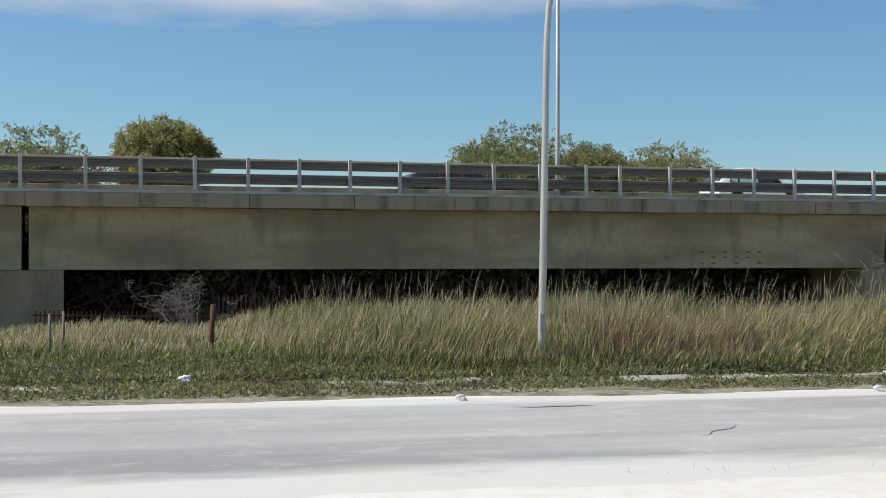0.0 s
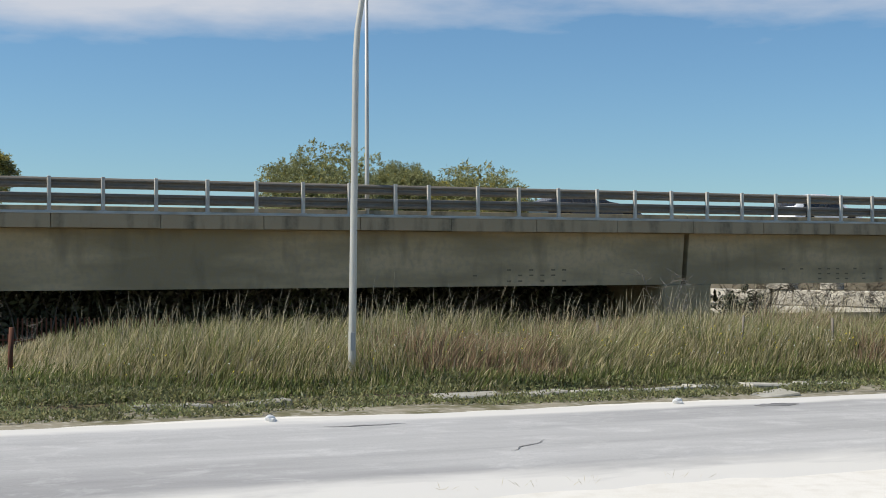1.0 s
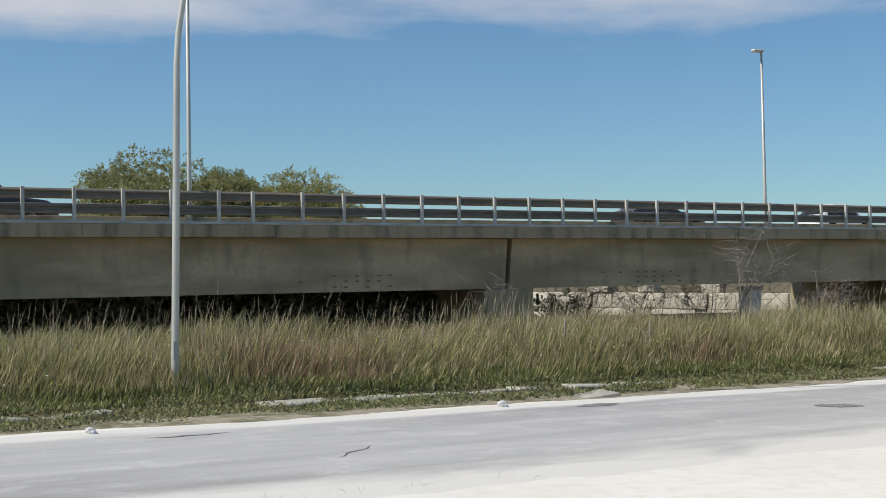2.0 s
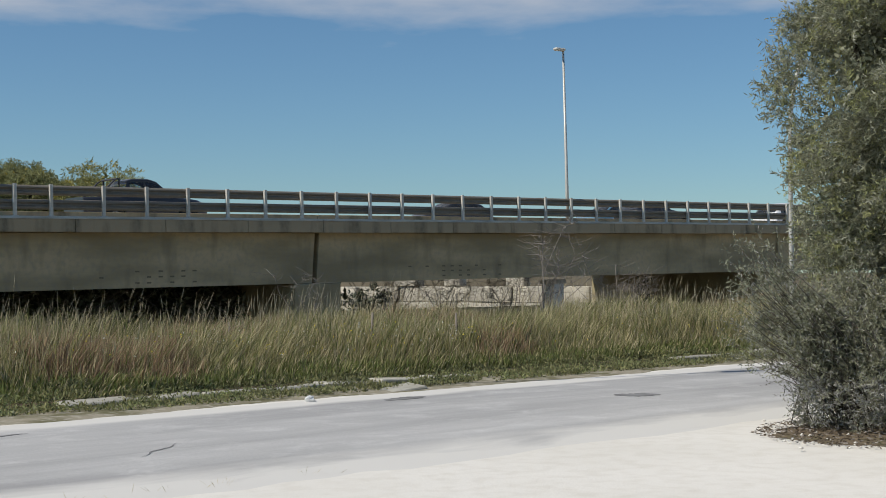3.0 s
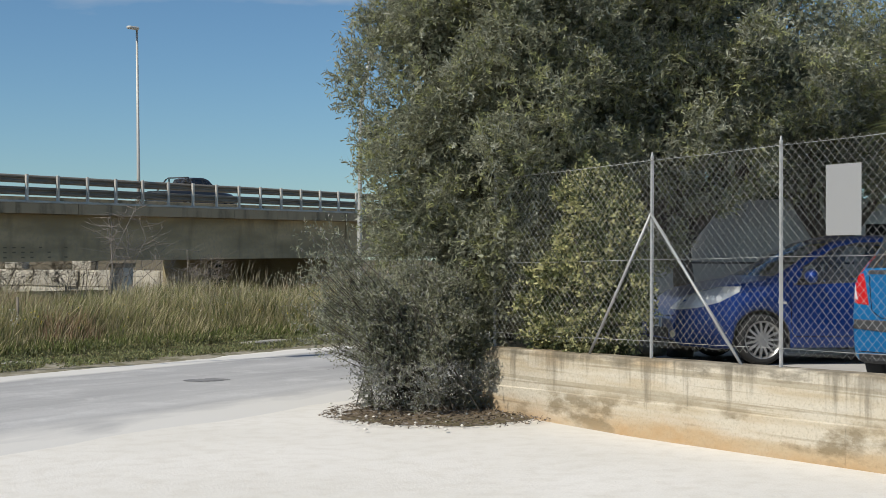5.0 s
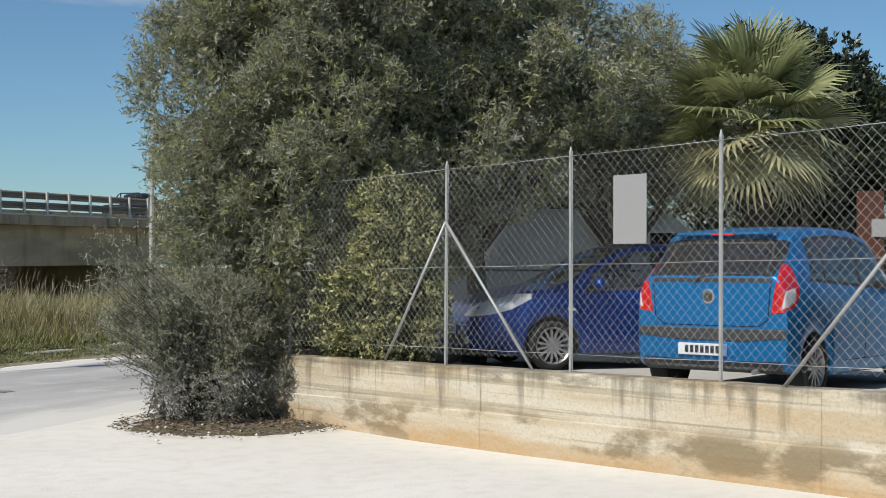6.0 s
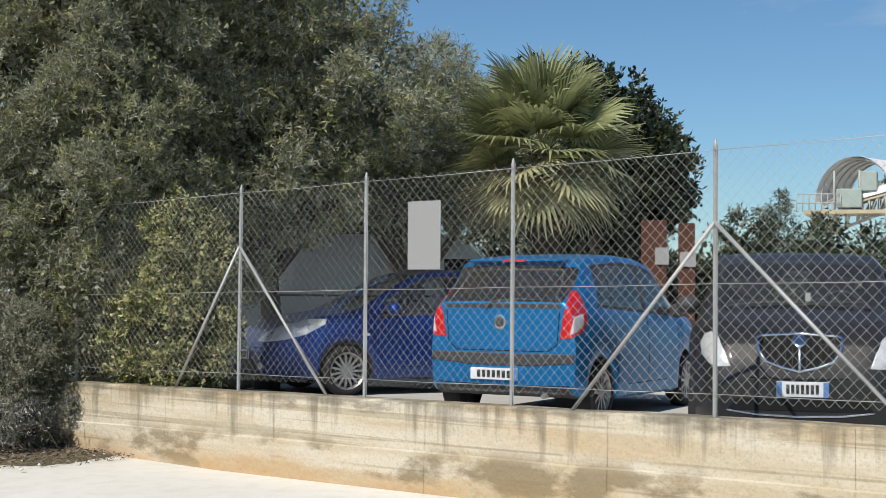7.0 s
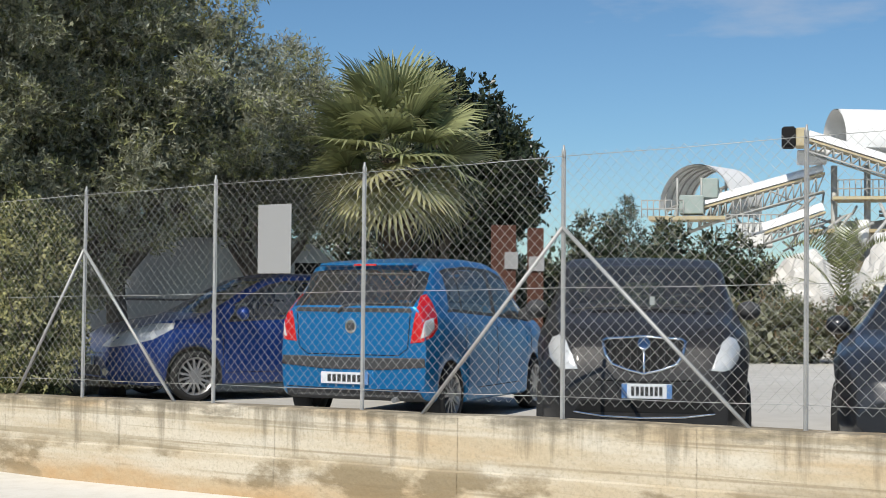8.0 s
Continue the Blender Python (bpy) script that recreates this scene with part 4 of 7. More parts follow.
def build_verge():
    rng = np.random.default_rng(101)
    n = 135000
    u = rng.uniform(-3.5, 34, n)
    v = KERB + 0.22 + 7.0 * rng.random(n) ** 1.35
    V, F, MI = [], [], []
    off = 0
    P = np.empty((n, 3))
    H = np.empty(n)
    cl = np.empty(n)
    c, s = math.cos(math.atan(SLOPE)), math.sin(math.atan(SLOPE))
    P[:, 0], P[:, 1] = u * c - v * s, u * s + v * c
    for i in range(n):
        P[i, 2] = ground_z(P[i, 0], P[i, 1]) - 0.03
        H[i] = tall(u[i], v[i])
        cl[i] = noise.noise((u[i] * 0.55, v[i] * 0.55, 9))
    keep = (cl + rng.normal(size=n) * 0.22 > -0.22) | (v < KERB + 2.2)
    P, H, cl, u, v = P[keep], H[keep], cl[keep], u[keep], v[keep]
    n = len(P)
    rnd = rng.random(n)
    H = H * (0.55 + 0.55 * rng.random(n))
    depth = v - KERB
    kind = np.where(H < 0.30, np.where(rnd < 0.62, 1, np.where(rnd < 0.92, 2, 0)), np.where(rnd < 0.34, 0, np.where(rnd < 0.84, 2, 1)))
    kind = np.where((H > 0.3) & (noise_row(u, v) > 0.28) & (rng.random(n) < 0.55), 3, kind)
    kind = np.where((u < 3.5) & (depth > 2.0) & (rng.random(n) < 0.5), 0, kind)
    lean = rng.normal(size=(n, 2)) * 0.15 + np.array([0.10, -0.02]) + 0.22 * np.stack([cl, np.roll(cl, 1) * 0.4], 1)
    side = unit(np.concatenate([rng.normal(size=(n, 2)), np.zeros((n, 1))], 1))
    w = np.where(H < 0.3, 0.010, 0.0075)[:, None] * (0.7 + 0.6 * rng.random((n, 1)))
    pts = []
    for t, wk in ((0, 1.0), (0.5, 0.85), (0.82, 0.55), (1.0, 0.08)):
        q = P.copy()
        q[:, 0] += lean[:, 0] * H * t * (0.4 + t)
        q[:, 1] += lean[:, 1] * H * t * (0.4 + t)
        q[:, 2] += H * (t - 0.12 * t * t)
        pts += [q - side * w * wk, q + side * w * wk]
    V = np.stack(pts, 1).reshape(-1, 3)
    b = np.arange(n)[:, None] * 8
    F = np.concatenate([b + np.array([0, 1, 3, 2]), b + np.array([2, 3, 5, 4]), b + np.array([4, 5, 7, 6])], 0)
    MI = np.tile(kind, 3)
    ob = new("rough_grass", fast_mesh("rough_grass", V, F, [M["straw"], M["grass"], M["olive_grass"], M["reddish"]], MI))
    tagged(ob, "tall half-dry rough grass and weeds on the verge", "grass", kind="stuff")
    # plumes on the tallest stems
    top = (H > 0.62) & (rng.random(n) < 0.045)
    q, h = P[top], H[top]
    m = len(q)
    hh = h * rng.uniform(1.15, 1.5, m)
    ln = lean[top] * 0.55
    tip = q + np.stack([ln[:, 0] * hh * 1.3, ln[:, 1] * hh * 1.3, hh], 1)
    mid = q + np.stack([ln[:, 0] * hh * 0.7, ln[:, 1] * hh * 0.7, hh * 0.72], 1)
    sd = unit(np.concatenate([rng.normal(size=(m, 2)), np.zeros((m, 1))], 1))
    Vs = np.stack([q - sd * 0.003, q + sd * 0.003, mid + sd * 0.003, mid - sd * 0.003], 1).reshape(-1, 3)
    Vp = np.stack([mid, mid * 0.55 + tip * 0.45 + sd * 0.0048, tip, mid * 0.55 + tip * 0.45 - sd * 0.0048], 1).reshape(-1, 3)
    sd2 = np.cross(sd, np.array([0, 0, 1.0]))
    Vq = np.stack([mid, mid * 0.55 + tip * 0.45 + sd2 * 0.0048, tip, mid * 0.55 + tip * 0.45 - sd2 * 0.0048], 1).reshape(-1, 3)
    Fs = np.arange(12 * m).reshape(-1, 4)
    ob = new("seed_heads", fast_mesh("seed_heads", np.concatenate([Vs, Vp, Vq]), Fs, [M["straw"], M["plume"]], np.repeat([0, 1, 1], m)))
    tagged(ob, "pale feathery seed heads above the rough grass", "grass", kind="stuff")
    # low broadleaf weeds near the kerb
    m = 120000
    uu, vv = rng.uniform(-3.5, 32, m), FAR_EDGE + 0.15 + 2.9 * rng.random(m)
    Q = np.stack([uu * c - vv * s, uu * s + vv * c, np.zeros(m)], 1)
    keep = np.array([noise.noise((a * 0.8, b_ * 1.3, 2)) > -0.33 for a, b_ in zip(uu, vv)])
    Q = Q[keep]
    for i in range(len(Q)):
        Q[i, 2] = ground_z(Q[i, 0], Q[i, 1]) + 0.16 * rng.random() ** 1.6 * (0.5 + 0.8 * noise.noise((Q[i, 0] * 1.3, Q[i, 1] * 1.3, 6)))
    V, F = leaves(Q, rng.normal(size=(len(Q), 3)) + np.array([0, 0, 0.7]), 0.06 * (0.5 + rng.random(len(Q))), 0.022, rng)
    ob = new("low_weeds", fast_mesh("low_weeds", V, F, [M["weed"], M["hedge_leaf"], M["olive_grass"]], rng.choice(3, size=len(Q), p=[0.6, 0.15, 0.25])))
    tagged(ob, "low green weeds along the broken kerb", "weeds", kind="stuff")
    # flowers
    for nm, m, col, lab in (("yellow_flowers", 150, "yellow_flower", "small yellow wild flowers"), ("white_flowers", 130, "white_flower", "tiny white wild flowers")):
        uu = np.concatenate([rng.normal(13.2, 1.6, m // 3), rng.uniform(-2.5, 22, m - m // 3)])
        vv = KERB + 0.6 + 1.5 * rng.random(m)
        Q = np.stack([uu * c - vv * s, uu * s + vv * c, np.zeros(m)], 1)
        for i in range(m):
            Q[i, 2] = ground_z(Q[i, 0], Q[i, 1]) + min(0.62, 0.15 + 0.75 * tall(uu[i], vv[i])) * rng.uniform(0.7, 1.0)
        parts = []
        for k in range(3):
            v_, f_ = leaves(Q - np.array([0.010, 0, 0]), rng.normal(size=(m, 3)), 0.019, 0.017, rng)
            parts.append((v_, f_ + 4 * m * k))
        ob = new(nm, fast_mesh(nm, np.concatenate([p[0] for p in parts]), np.concatenate([p[1] for p in parts]), [M[col]]))
        tagged(ob, lab + " among the verge weeds", "flowers", kind="stuff")


def noise_row(u, v):
    return np.array([noise.noise((a * 0.28, b * 0.4, 31)) for a, b in zip(u, v)])


build_verge()


def bare_bush(name, label, x, y, z, h, spread, count, seed, lean=(0, 0), r0=0.018):
    """Leafless twiggy shrub."""
    rng = np.random.default_rng(seed)
    t = thing(name, pose(x, y, z), label, "dry bush")
    bm = bmesh.new()
    for i in range(count):
        p = Vector((rng.normal() * spread * 0.15, rng.normal() * spread * 0.15, -0.05))
        d = Vector((rng.normal() * spread + lean[0], rng.normal() * spread + lean[1], h * rng.uniform(0.6, 1.0)))
        pts = [p, p + d * 0.4 + Vector(rng.normal(size=3) * 0.08 * h), p + d * 0.75 + Vector(rng.normal(size=3) * 0.1 * h), p + d]
        tube(bm, pts, [r0, r0 * 0.7, r0 * 0.45, r0 * 0.2], 4, caps=False)
        for k in range(16):
            s = rng.uniform(0.15, 1.0)
            q = pts[1].lerp(pts[2], s * 2) if s < 0.5 else pts[2].lerp(pts[3], s * 2 - 1)
            e = Vector((rng.normal(), rng.normal(), rng.uniform(-0.1, 1.0))) * 0.13 * h
            tube(bm, [q, q + e * 0.6 + Vector(rng.normal(size=3) * 0.03 * h), q + e], [r0 * 0.35, r0 * 0.25, r0 * 0.12], 3, caps=False)
    part("stem_tangle", bm, M["dead_twig"], t)
    return t


def put(az, d):
    x, y, _ = polar(az, d)
    return x, y, ground_z(x, y)


bare_bush("dry_bush", "leafless grey thorny bush on the verge", *put(-10.6, 22.0), 1.05, 0.34, 22, 5, r0=0.008)
bare_bush("bare_shrub", "leafless shrub bending over tall grass", *put(17.0, 27), 1.7, 0.3, 5, 6, lean=(0.5, 0), r0=0.010)
bare_bush("bare_shrub", "tall leafless shrub before the bridge girder", *put(27.9, 31), 2.75, 0.32, 12, 8, lean=(0.45, 0.2), r0=0.015)
for k, az in enumerate((21.5, 24.0, 26.3, 31.2)):
    bare_bush("bare_shrub", "pale leafless riverbank shrub", *polar(az, 56, -0.6), 2.6, 0.9, 26, 90 + k, r0=0.02)


# ---- chain-link fence on the wall ----
M["fence_wire"] = mat("galvanised_fence_wire", (0.46, 0.46, 0.44), 0.5, 0.3)
M["sign_back"] = mat("blank_sign_sheet", (0.31, 0.31, 0.305), 0.6, 0.1, grain=[(5, 5, 0.4, 0.7, (0.31, 0.31, 0.3), 0.5)])
POST_Y = [10.45, 7.92, 6.34, 4.81, 3.10, 1.42, -0.30, -2.0]


def build_fence():
    fn = thing("chain_link_fence", Matrix.Identity(4), "galvanised chain-link fence on slim posts along the wall top", "fence")
    H = 1.85
    tops = []
    for i, y in enumerate(POST_Y):
        p = wall_point(y)
        z = wall_top(y)
        bm = boxm(-0.015, 0.015, -0.003, 0.003, -0.03, H, 0.0)
        box(bm, -0.003, 0.003, -0.0155, 0.0155, -0.03, H - 0.004)
        tube(bm, [(0, 0, H - 0.05), (0, 0, H + 0.03)], [0.016, 0.007], 6)
        ob = part("post", bm, M["galv"], fn)
        ob.matrix_basis = pose(p.x, y, z, 0.35 * noise.noise((i * 3.7, 1, 0)) * 2, 0.3, 35)
        tops.append((p.x, y, z))
        if i in (1, 4):
            for sg, reach in ((-1, 1.16), (1, 0.90)) if i == 1 else ((-1, 1.34), (1, 1.16)):
                q = wall_point(y + sg * reach)
                zq = wall_top(y + sg * reach)
                part("brace", tube(bmesh.new(), [(p.x - 0.012, y, z + H * 0.71), (q.x - 0.012, y + sg * reach, zq - 0.02)], 0.014, 6), M["galv"], fn)
    P = 0.082                                  # width of a diamond
    r = 0.0013
    for (x0, y0, z0), (x1, y1, z1) in zip(tops, tops[1:]):
        a, b = Vector((x0, y0, z0)), Vector((x1, y1, z1))
        L = (b - a).length
        d = (b - a) / L
        lo, hi = 0.10, H - 0.03
        bm = bmesh.new()
        n = int((L + hi - lo) / P) + 2
        for sg in (1, -1):
            for k in range(-1, n):
                # a wire climbs one to one, clipped to the bay
                s0 = k * P - (hi - lo) if sg > 0 else k * P
                pts = []
                t0, t1 = 0.0, hi - lo
                if sg > 0:
                    t0, t1 = max(t0, -s0), min(t1, L - s0)
                else:
                    t0, t1 = max(t0, s0 - L), min(t1, s0)
                if t1 - t0 < 0.02:
                    continue
                for t in (t0, (t0 + t1) / 2, t1):
                    s = s0 + sg * t
                    sag = 0.006 * noise.noise((s * 2 + y0, t * 2, 5))
                    q = a + d * s + Vector((-0.02 + sag + 0.0016 * sg, 0, lo + t))
                    pts.append(q)
                tube(bm, pts, r, 3, caps=False)
        part("wire_mesh", bm, M["fence_wire"], fn)
        for zz, rr in ((hi - 0.02, 0.0022), (H * 0.485, 0.0022), (0.155, 0.0022)):
            m = (a + b) / 2 + Vector((-0.025, 0, zz - 0.006))
            part("tension_wire", tube(bmesh.new(), [a + Vector((-0.025, 0, zz)), m, b + Vector((-0.025, 0, zz))], rr, 5), M["fence_wire"], fn)
    sg = thing("fence_sign", pose(*wall_point(5.67, -0.045).xy, 0, 0, 0, 80), "blank pale grey metal sign wired to the fence", "sign")
    part("sheet", boxm(-0.175, 0.175, -0.003, 0.003, 1.815, 2.365, 0.002), M["sign_back"], sg)
    for sx in (-0.15, 0.15):
        for zz in (1.85, 2.33):
            part("wire_tie", tube(bmesh.new(), [(sx, 0.008, zz), (sx, -0.05, zz + 0.01)], 0.003, 4), M["galv"], sg)


build_fence()


# ---- kerb stones, dirt, litter ----
M["kerb"] = mat("worn_limestone_kerb", (0.42, 0.40, 0.34), 0.95, grain=[(6, 5, 0.4, 0.7, (0.3, 0.28, 0.22), 0.7)], bump=0.5, bump_scale=20, objrand=0.15)
M["litter"] = mat("dry_leaf_litter", (0.13, 0.10, 0.07), 1.0, island=0.4)
M["white_plastic"] = mat("white_plastic_litter", (0.72, 0.72, 0.70), 0.5)


def build_kerb():
    kb = thing("kerb", Matrix.Identity(4), "broken weed-grown limestone kerb along the verge", "kerb", kind="structure")
    rng = np.random.default_rng(17)
    meshes = []
    for i in range(5):
        bm = boxm(-0.48, 0.48, -0.19, 0.19, -0.12, 0.07, 0.02)
        for v in bm.verts:
            v.co += Vector(noise.noise_vector(v.co * 3 + Vector((i * 7, 0, 0)))) * 0.02
        ob = link_bm("kerb_stone", bm, M["kerb"])
        meshes.append(ob.data)
        bpy.data.objects.remove(ob)
    u = -4.0
    while u < 34:
        if noise.noise((u * 0.21, 8, 0)) > -0.02:
            w = ROADX @ Vector((u, KERB - 0.25 + 0.08 * noise.noise((u * 0.4, 1, 1)), 0))
            share("kerb_stone", meshes[int(rng.integers(5))], kb, pose(w.x, w.y, -0.012 + 0.03 * rng.random(), rng.normal() * 1.5, rng.normal() * 2, math.degrees(math.atan(SLOPE)) + rng.normal() * 1.5))
        u += 0.99


build_kerb()


def pebbles(name, label, n, where, size, material, seed, squash=0.6):
    """Many small stones lying about, one mesh."""
    rng = np.random.default_rng(seed)
    base = np.array([(1, 0, 0), (-1, 0, 0), (0, 1, 0), (0, -1, 0), (0, 0, 1), (0, 0, -1)], float)
    tri = np.array([(0, 2, 4), (2, 1, 4), (1, 3, 4), (3, 0, 4), (2, 0, 5), (1, 2, 5), (3, 1, 5), (0, 3, 5)])
    V, F = [], []
    for i in range(n):
        x, y, z = where(rng)
        s = size * rng.uniform(0.4, 1.6)
        a = rng.uniform(0, 6.28)
        v = base * s * rng.uniform(0.6, 1.2, (6, 1))
        v[:, 2] *= squash
        c, q = math.cos(a), math.sin(a)
        v = np.stack([v[:, 0] * c - v[:, 1] * q, v[:, 0] * q + v[:, 1] * c, v[:, 2]], 1) + np.array([x, y, z])
        V.append(v)
        F.append(tri + 6 * i)
    ob = new(name, fast_mesh(name, np.concatenate(V), np.concatenate(F), [material]))
    return tagged(ob, label, "stones", kind="stuff")


def build_dirt():
    # dark dirt under the tree, with an uneven rim
    verts, faces = [(9.45, 10.55, 0.028)], []
    n = 72
    for ring, (k, z) in enumerate(((0.5, 0.026), (1.0, 0.004))):
        for i in range(n):
            a = 2 * math.pi * i / n
            q = 1 + 0.22 * noise.noise((math.cos(a) * 2, math.sin(a) * 2, 3)) + 0.10 * noise.noise((math.cos(a) * 9, math.sin(a) * 9, 5))
            verts.append((9.45 + math.cos(a + 0.3) * 1.15 * q * k, 10.55 + math.sin(a + 0.3) * 1.0 * q * k, z + 0.01 * (ring == 0) * noise.noise((i, 0, 0))))
    for i in range(n):
        j = (i + 1) % n
        faces += [(0, 1 + i, 1 + j), (1 + i, 1 + n + i, 1 + n + j, 1 + j)]
    tagged(from_lists("dirt_patch", verts, faces, M["soil"]), "dark leaf-strewn dirt at the foot of the tree", "ground", kind="structure")
    rng = np.random.default_rng(3)
    m = 3500
    a, r = rng.uniform(0, 6.28, m), np.sqrt(rng.random(m)) * 1.12
    P = np.stack([9.45 + np.cos(a) * 1.25 * r, 10.5 + np.sin(a) * 1.1 * r, 0.02 + 0.03 * rng.random(m)], 1)
    D = rng.normal(size=(m, 3)) * np.array([1, 1, 0.2])
    V, F = leaves(P, D, 0.05, 0.013, rng)
    tagged(new("leaf_litter", fast_mesh("leaf_litter", V, F, [M["litter"], M["dead_twig"]], rng.choice(2, size=m, p=[0.8, 0.2]))), "dry fallen leaves under the tree", "leaf litter", kind="stuff")
    pebbles("pebbles", "small pale stones at the tree's foot", 55, lambda g: (9.0 + g.normal() * 0.75, 10.35 + g.normal() * 0.55, 0.03), 0.02, M["dust"], 5)

    def scatter(g):
        az, d = g.uniform(-20, 85), g.uniform(6, 13)
        x, y, _ = polar(az, d)
        if (y - SLOPE * x) / RL > NEAR_EDGE - 0.1 or x > 8.0 + 0.178 * y:
            x, y = g.uniform(2, 7.5), g.uniform(3, 8.5)
        return x, y, ground_z(x, y) - 0.01
    pebbles("gravel", "loose pale gravel on the forecourt", 1800, scatter, 0.012, M["dust"], 6)


build_dirt()


def build_litter():
    for az, d, s in ((-10.75, 16.2, 0.075), (0.86, 15.0, 0.055), (18.0, 17.5, 0.06)):
        x, y, _ = polar(az, d)
        bm = bmesh.new()
        bmesh.ops.create_icosphere(bm, subdivisions=3, radius=s)
        for v in bm.verts:
            v.co = Vector((v.co.x * 1.1, v.co.y, v.co.z * 0.75)) * (1 + 0.55 * noise.noise(v.co * 22))
        ob = link_bm("crumpled_bag", bm, M["white_plastic"])
        ob.matrix_basis = pose(x, y, ground_z(x, y) + s * 0.6)
        tagged(ob, "crumpled white plastic litter by the road", "litter", "litter")


M["rust"] = mat("rusty_iron", (0.16, 0.065, 0.035), 0.9, 0.2, grain=[(8, 5, 0.4, 0.7, (0.08, 0.04, 0.03), 0.8)])
M["grey_wood"] = mat("weathered_stake", (0.24, 0.21, 0.17), 0.95, grain=[((10, 10, 1), 5, 0.4, 0.7, (0.13, 0.11, 0.09), 0.7)])


def build_verge_posts():
    for az, el_top, d, r, m_, lab in ((-9.68, -2.2, 18.4, 0.035, "rust", "rusty iron stake in the verge"), (-16.2, -2.6, 18.0, 0.018, "grey_wood", "thin leaning grey stake in the verge"),
                                      (-15.7, -2.5, 18.6, 0.018, "grey_wood", "thin grey stake in the verge"), (-5.3, -2.4, 21, 0.02, "grey_wood", "thin grey stake in the verge"),
                                      (20.6, -1.55, 23, 0.02, "grey_wood", "thin grey stake in tall grass"), (24.2, -1.6, 23.5, 0.02, "grey_wood", "thin grey stake in tall grass"),
                                      (14.6, -1.9, 22.5, 0.02, "grey_wood", "thin grey stake in tall grass")):
        x, y, _ = polar(az, d)
        z0 = ground_z(x, y)
        top = EYE_Z + d * math.tan(radians(el_top))
        ob = link_bm("stake", tube(bmesh.new(), [(0, 0, -0.1), (0.02 * noise.noise((az, 0, 0)), 0, (top - z0) * 0.5), (0.05 * noise.noise((az, 1, 0)), 0, top - z0)], r, 7), M[m_])
        ob.matrix_basis = pose(x, y, z0)
        tagged(ob, lab, "stake", "verge stakes")
    # old paling fence further back
    pf = thing("paling_fence", pose(*put_xy(-6.6, 30), 0, 0, 0, 6), "old rusty paling fence behind the grass", "fence")
    for i in range(74):
        x = -5.4 + i * 0.098
        part("pale", boxm(x - 0.016, x + 0.016, -0.01, 0.01, -1.1, (0.66 if x > -1.55 else 0.30) + 0.05 * noise.noise((i * 1.7, 0, 0))), M["rust"], pf)
    for z in (0.2, -0.3):
        part("rail", boxm(-5.45, 1.85, -0.03, -0.012, z - 0.02, z + 0.02), M["rust"], pf)


def put_xy(az, d):
    x, y, _ = polar(az, d)
    return x, y


M["tar"] = mat("worn_tar_patch", (0.17, 0.168, 0.165), 0.9, grain=[(3, 5, 0.4, 0.65, (0.30, 0.295, 0.285), 0.7)], bump=0.3, bump_scale=60)


def build_road_marks():
    """Tar repairs, a sunken slab and cracks in the road."""
    rng = np.random.default_rng(61)
    for name, label, x0, y0, x1, y1, w in (("tar_seam", "thin dark tar seam in the road", 0.78, 14.36, 1.68, 14.62, 0.032), ("tar_seam", "faint curved crack in the road", 2.39, 12.26, 2.89, 13.08, 0.011),
                                           ("tar_patch", "dark worn tar patch near the kerb", 6.31, 16.31, 6.96, 16.55, 0.16), ("tar_patch", "dark worn tar patch on the road", 9.24, 15.48, 9.83, 15.3, 0.22)):
        a, b = Vector((x0, y0, 0.0105)), Vector((x1, y1, 0.0105))
        d = (b - a).normalized()
        n = Vector((-d.y, d.x, 0))
        verts, faces = [], []
        for i in range(15):
            s = i / 14
            k = w * (0.25 + 0.75 * math.sin(math.pi * s)) * (0.7 + 0.6 * rng.random())
            c = a.lerp(b, s) + n * 0.08 * noise.noise((s * 3 + x0, 0, 0))
            verts += [tuple(c - n * k), tuple(c + n * k)]
            if i:
                faces.append((2 * i - 2, 2 * i, 2 * i + 1, 2 * i - 1))
        tagged(from_lists(name, verts, faces, M["tar"]), label, "road repair", kind="structure")
    bm = boxm(-0.34, 0.34, -0.22, 0.22, -0.05, 0.05, 0.02)
    for v in bm.verts:
        v.co += Vector(noise.noise_vector(v.co * 4)) * 0.03
    ob = link_bm("broken_slab", bm, M["kerb"])
    ob.matrix_basis = pose(7.1, 17.75, -0.015, 4, -5, 20)
    tagged(ob, "tilted broken kerb slab by the roadside", "stone")


build_road_marks()


def build_tufts():
    """A few thin dry blades at the road's near edge."""
    rng = np.random.default_rng(62)
    P = np.array([(x + rng.normal() * 0.12, y + rng.normal() * 0.05, 0.0) for x, y in ((1.55, 10.1), (2.1, 10.2), (3.4, 10.5), (2.6, 10.35)) for _ in range(7)])
    V, F = leaves(P, rng.normal(size=(len(P), 3)) * np.array([0.8, 0.3, 0.2]) + np.array([0, 0, 0.6]), 0.09, 0.0035, rng)
    tagged(new("dry_tufts", fast_mesh("dry_tufts", V, F, [M["straw"]])), "thin dry grass blades at the road edge", "grass", kind="stuff")


build_tufts()


# ---- cars ----
def paint(name, col, metal=0.15, rough=0.36, coat=0.45):
    return mat(name, col, rough, metal, coat=coat, grain=[(3.0, 4, 0.45, 0.8, tuple(c * 1.25 + 0.012 for c in col), 0.4)])


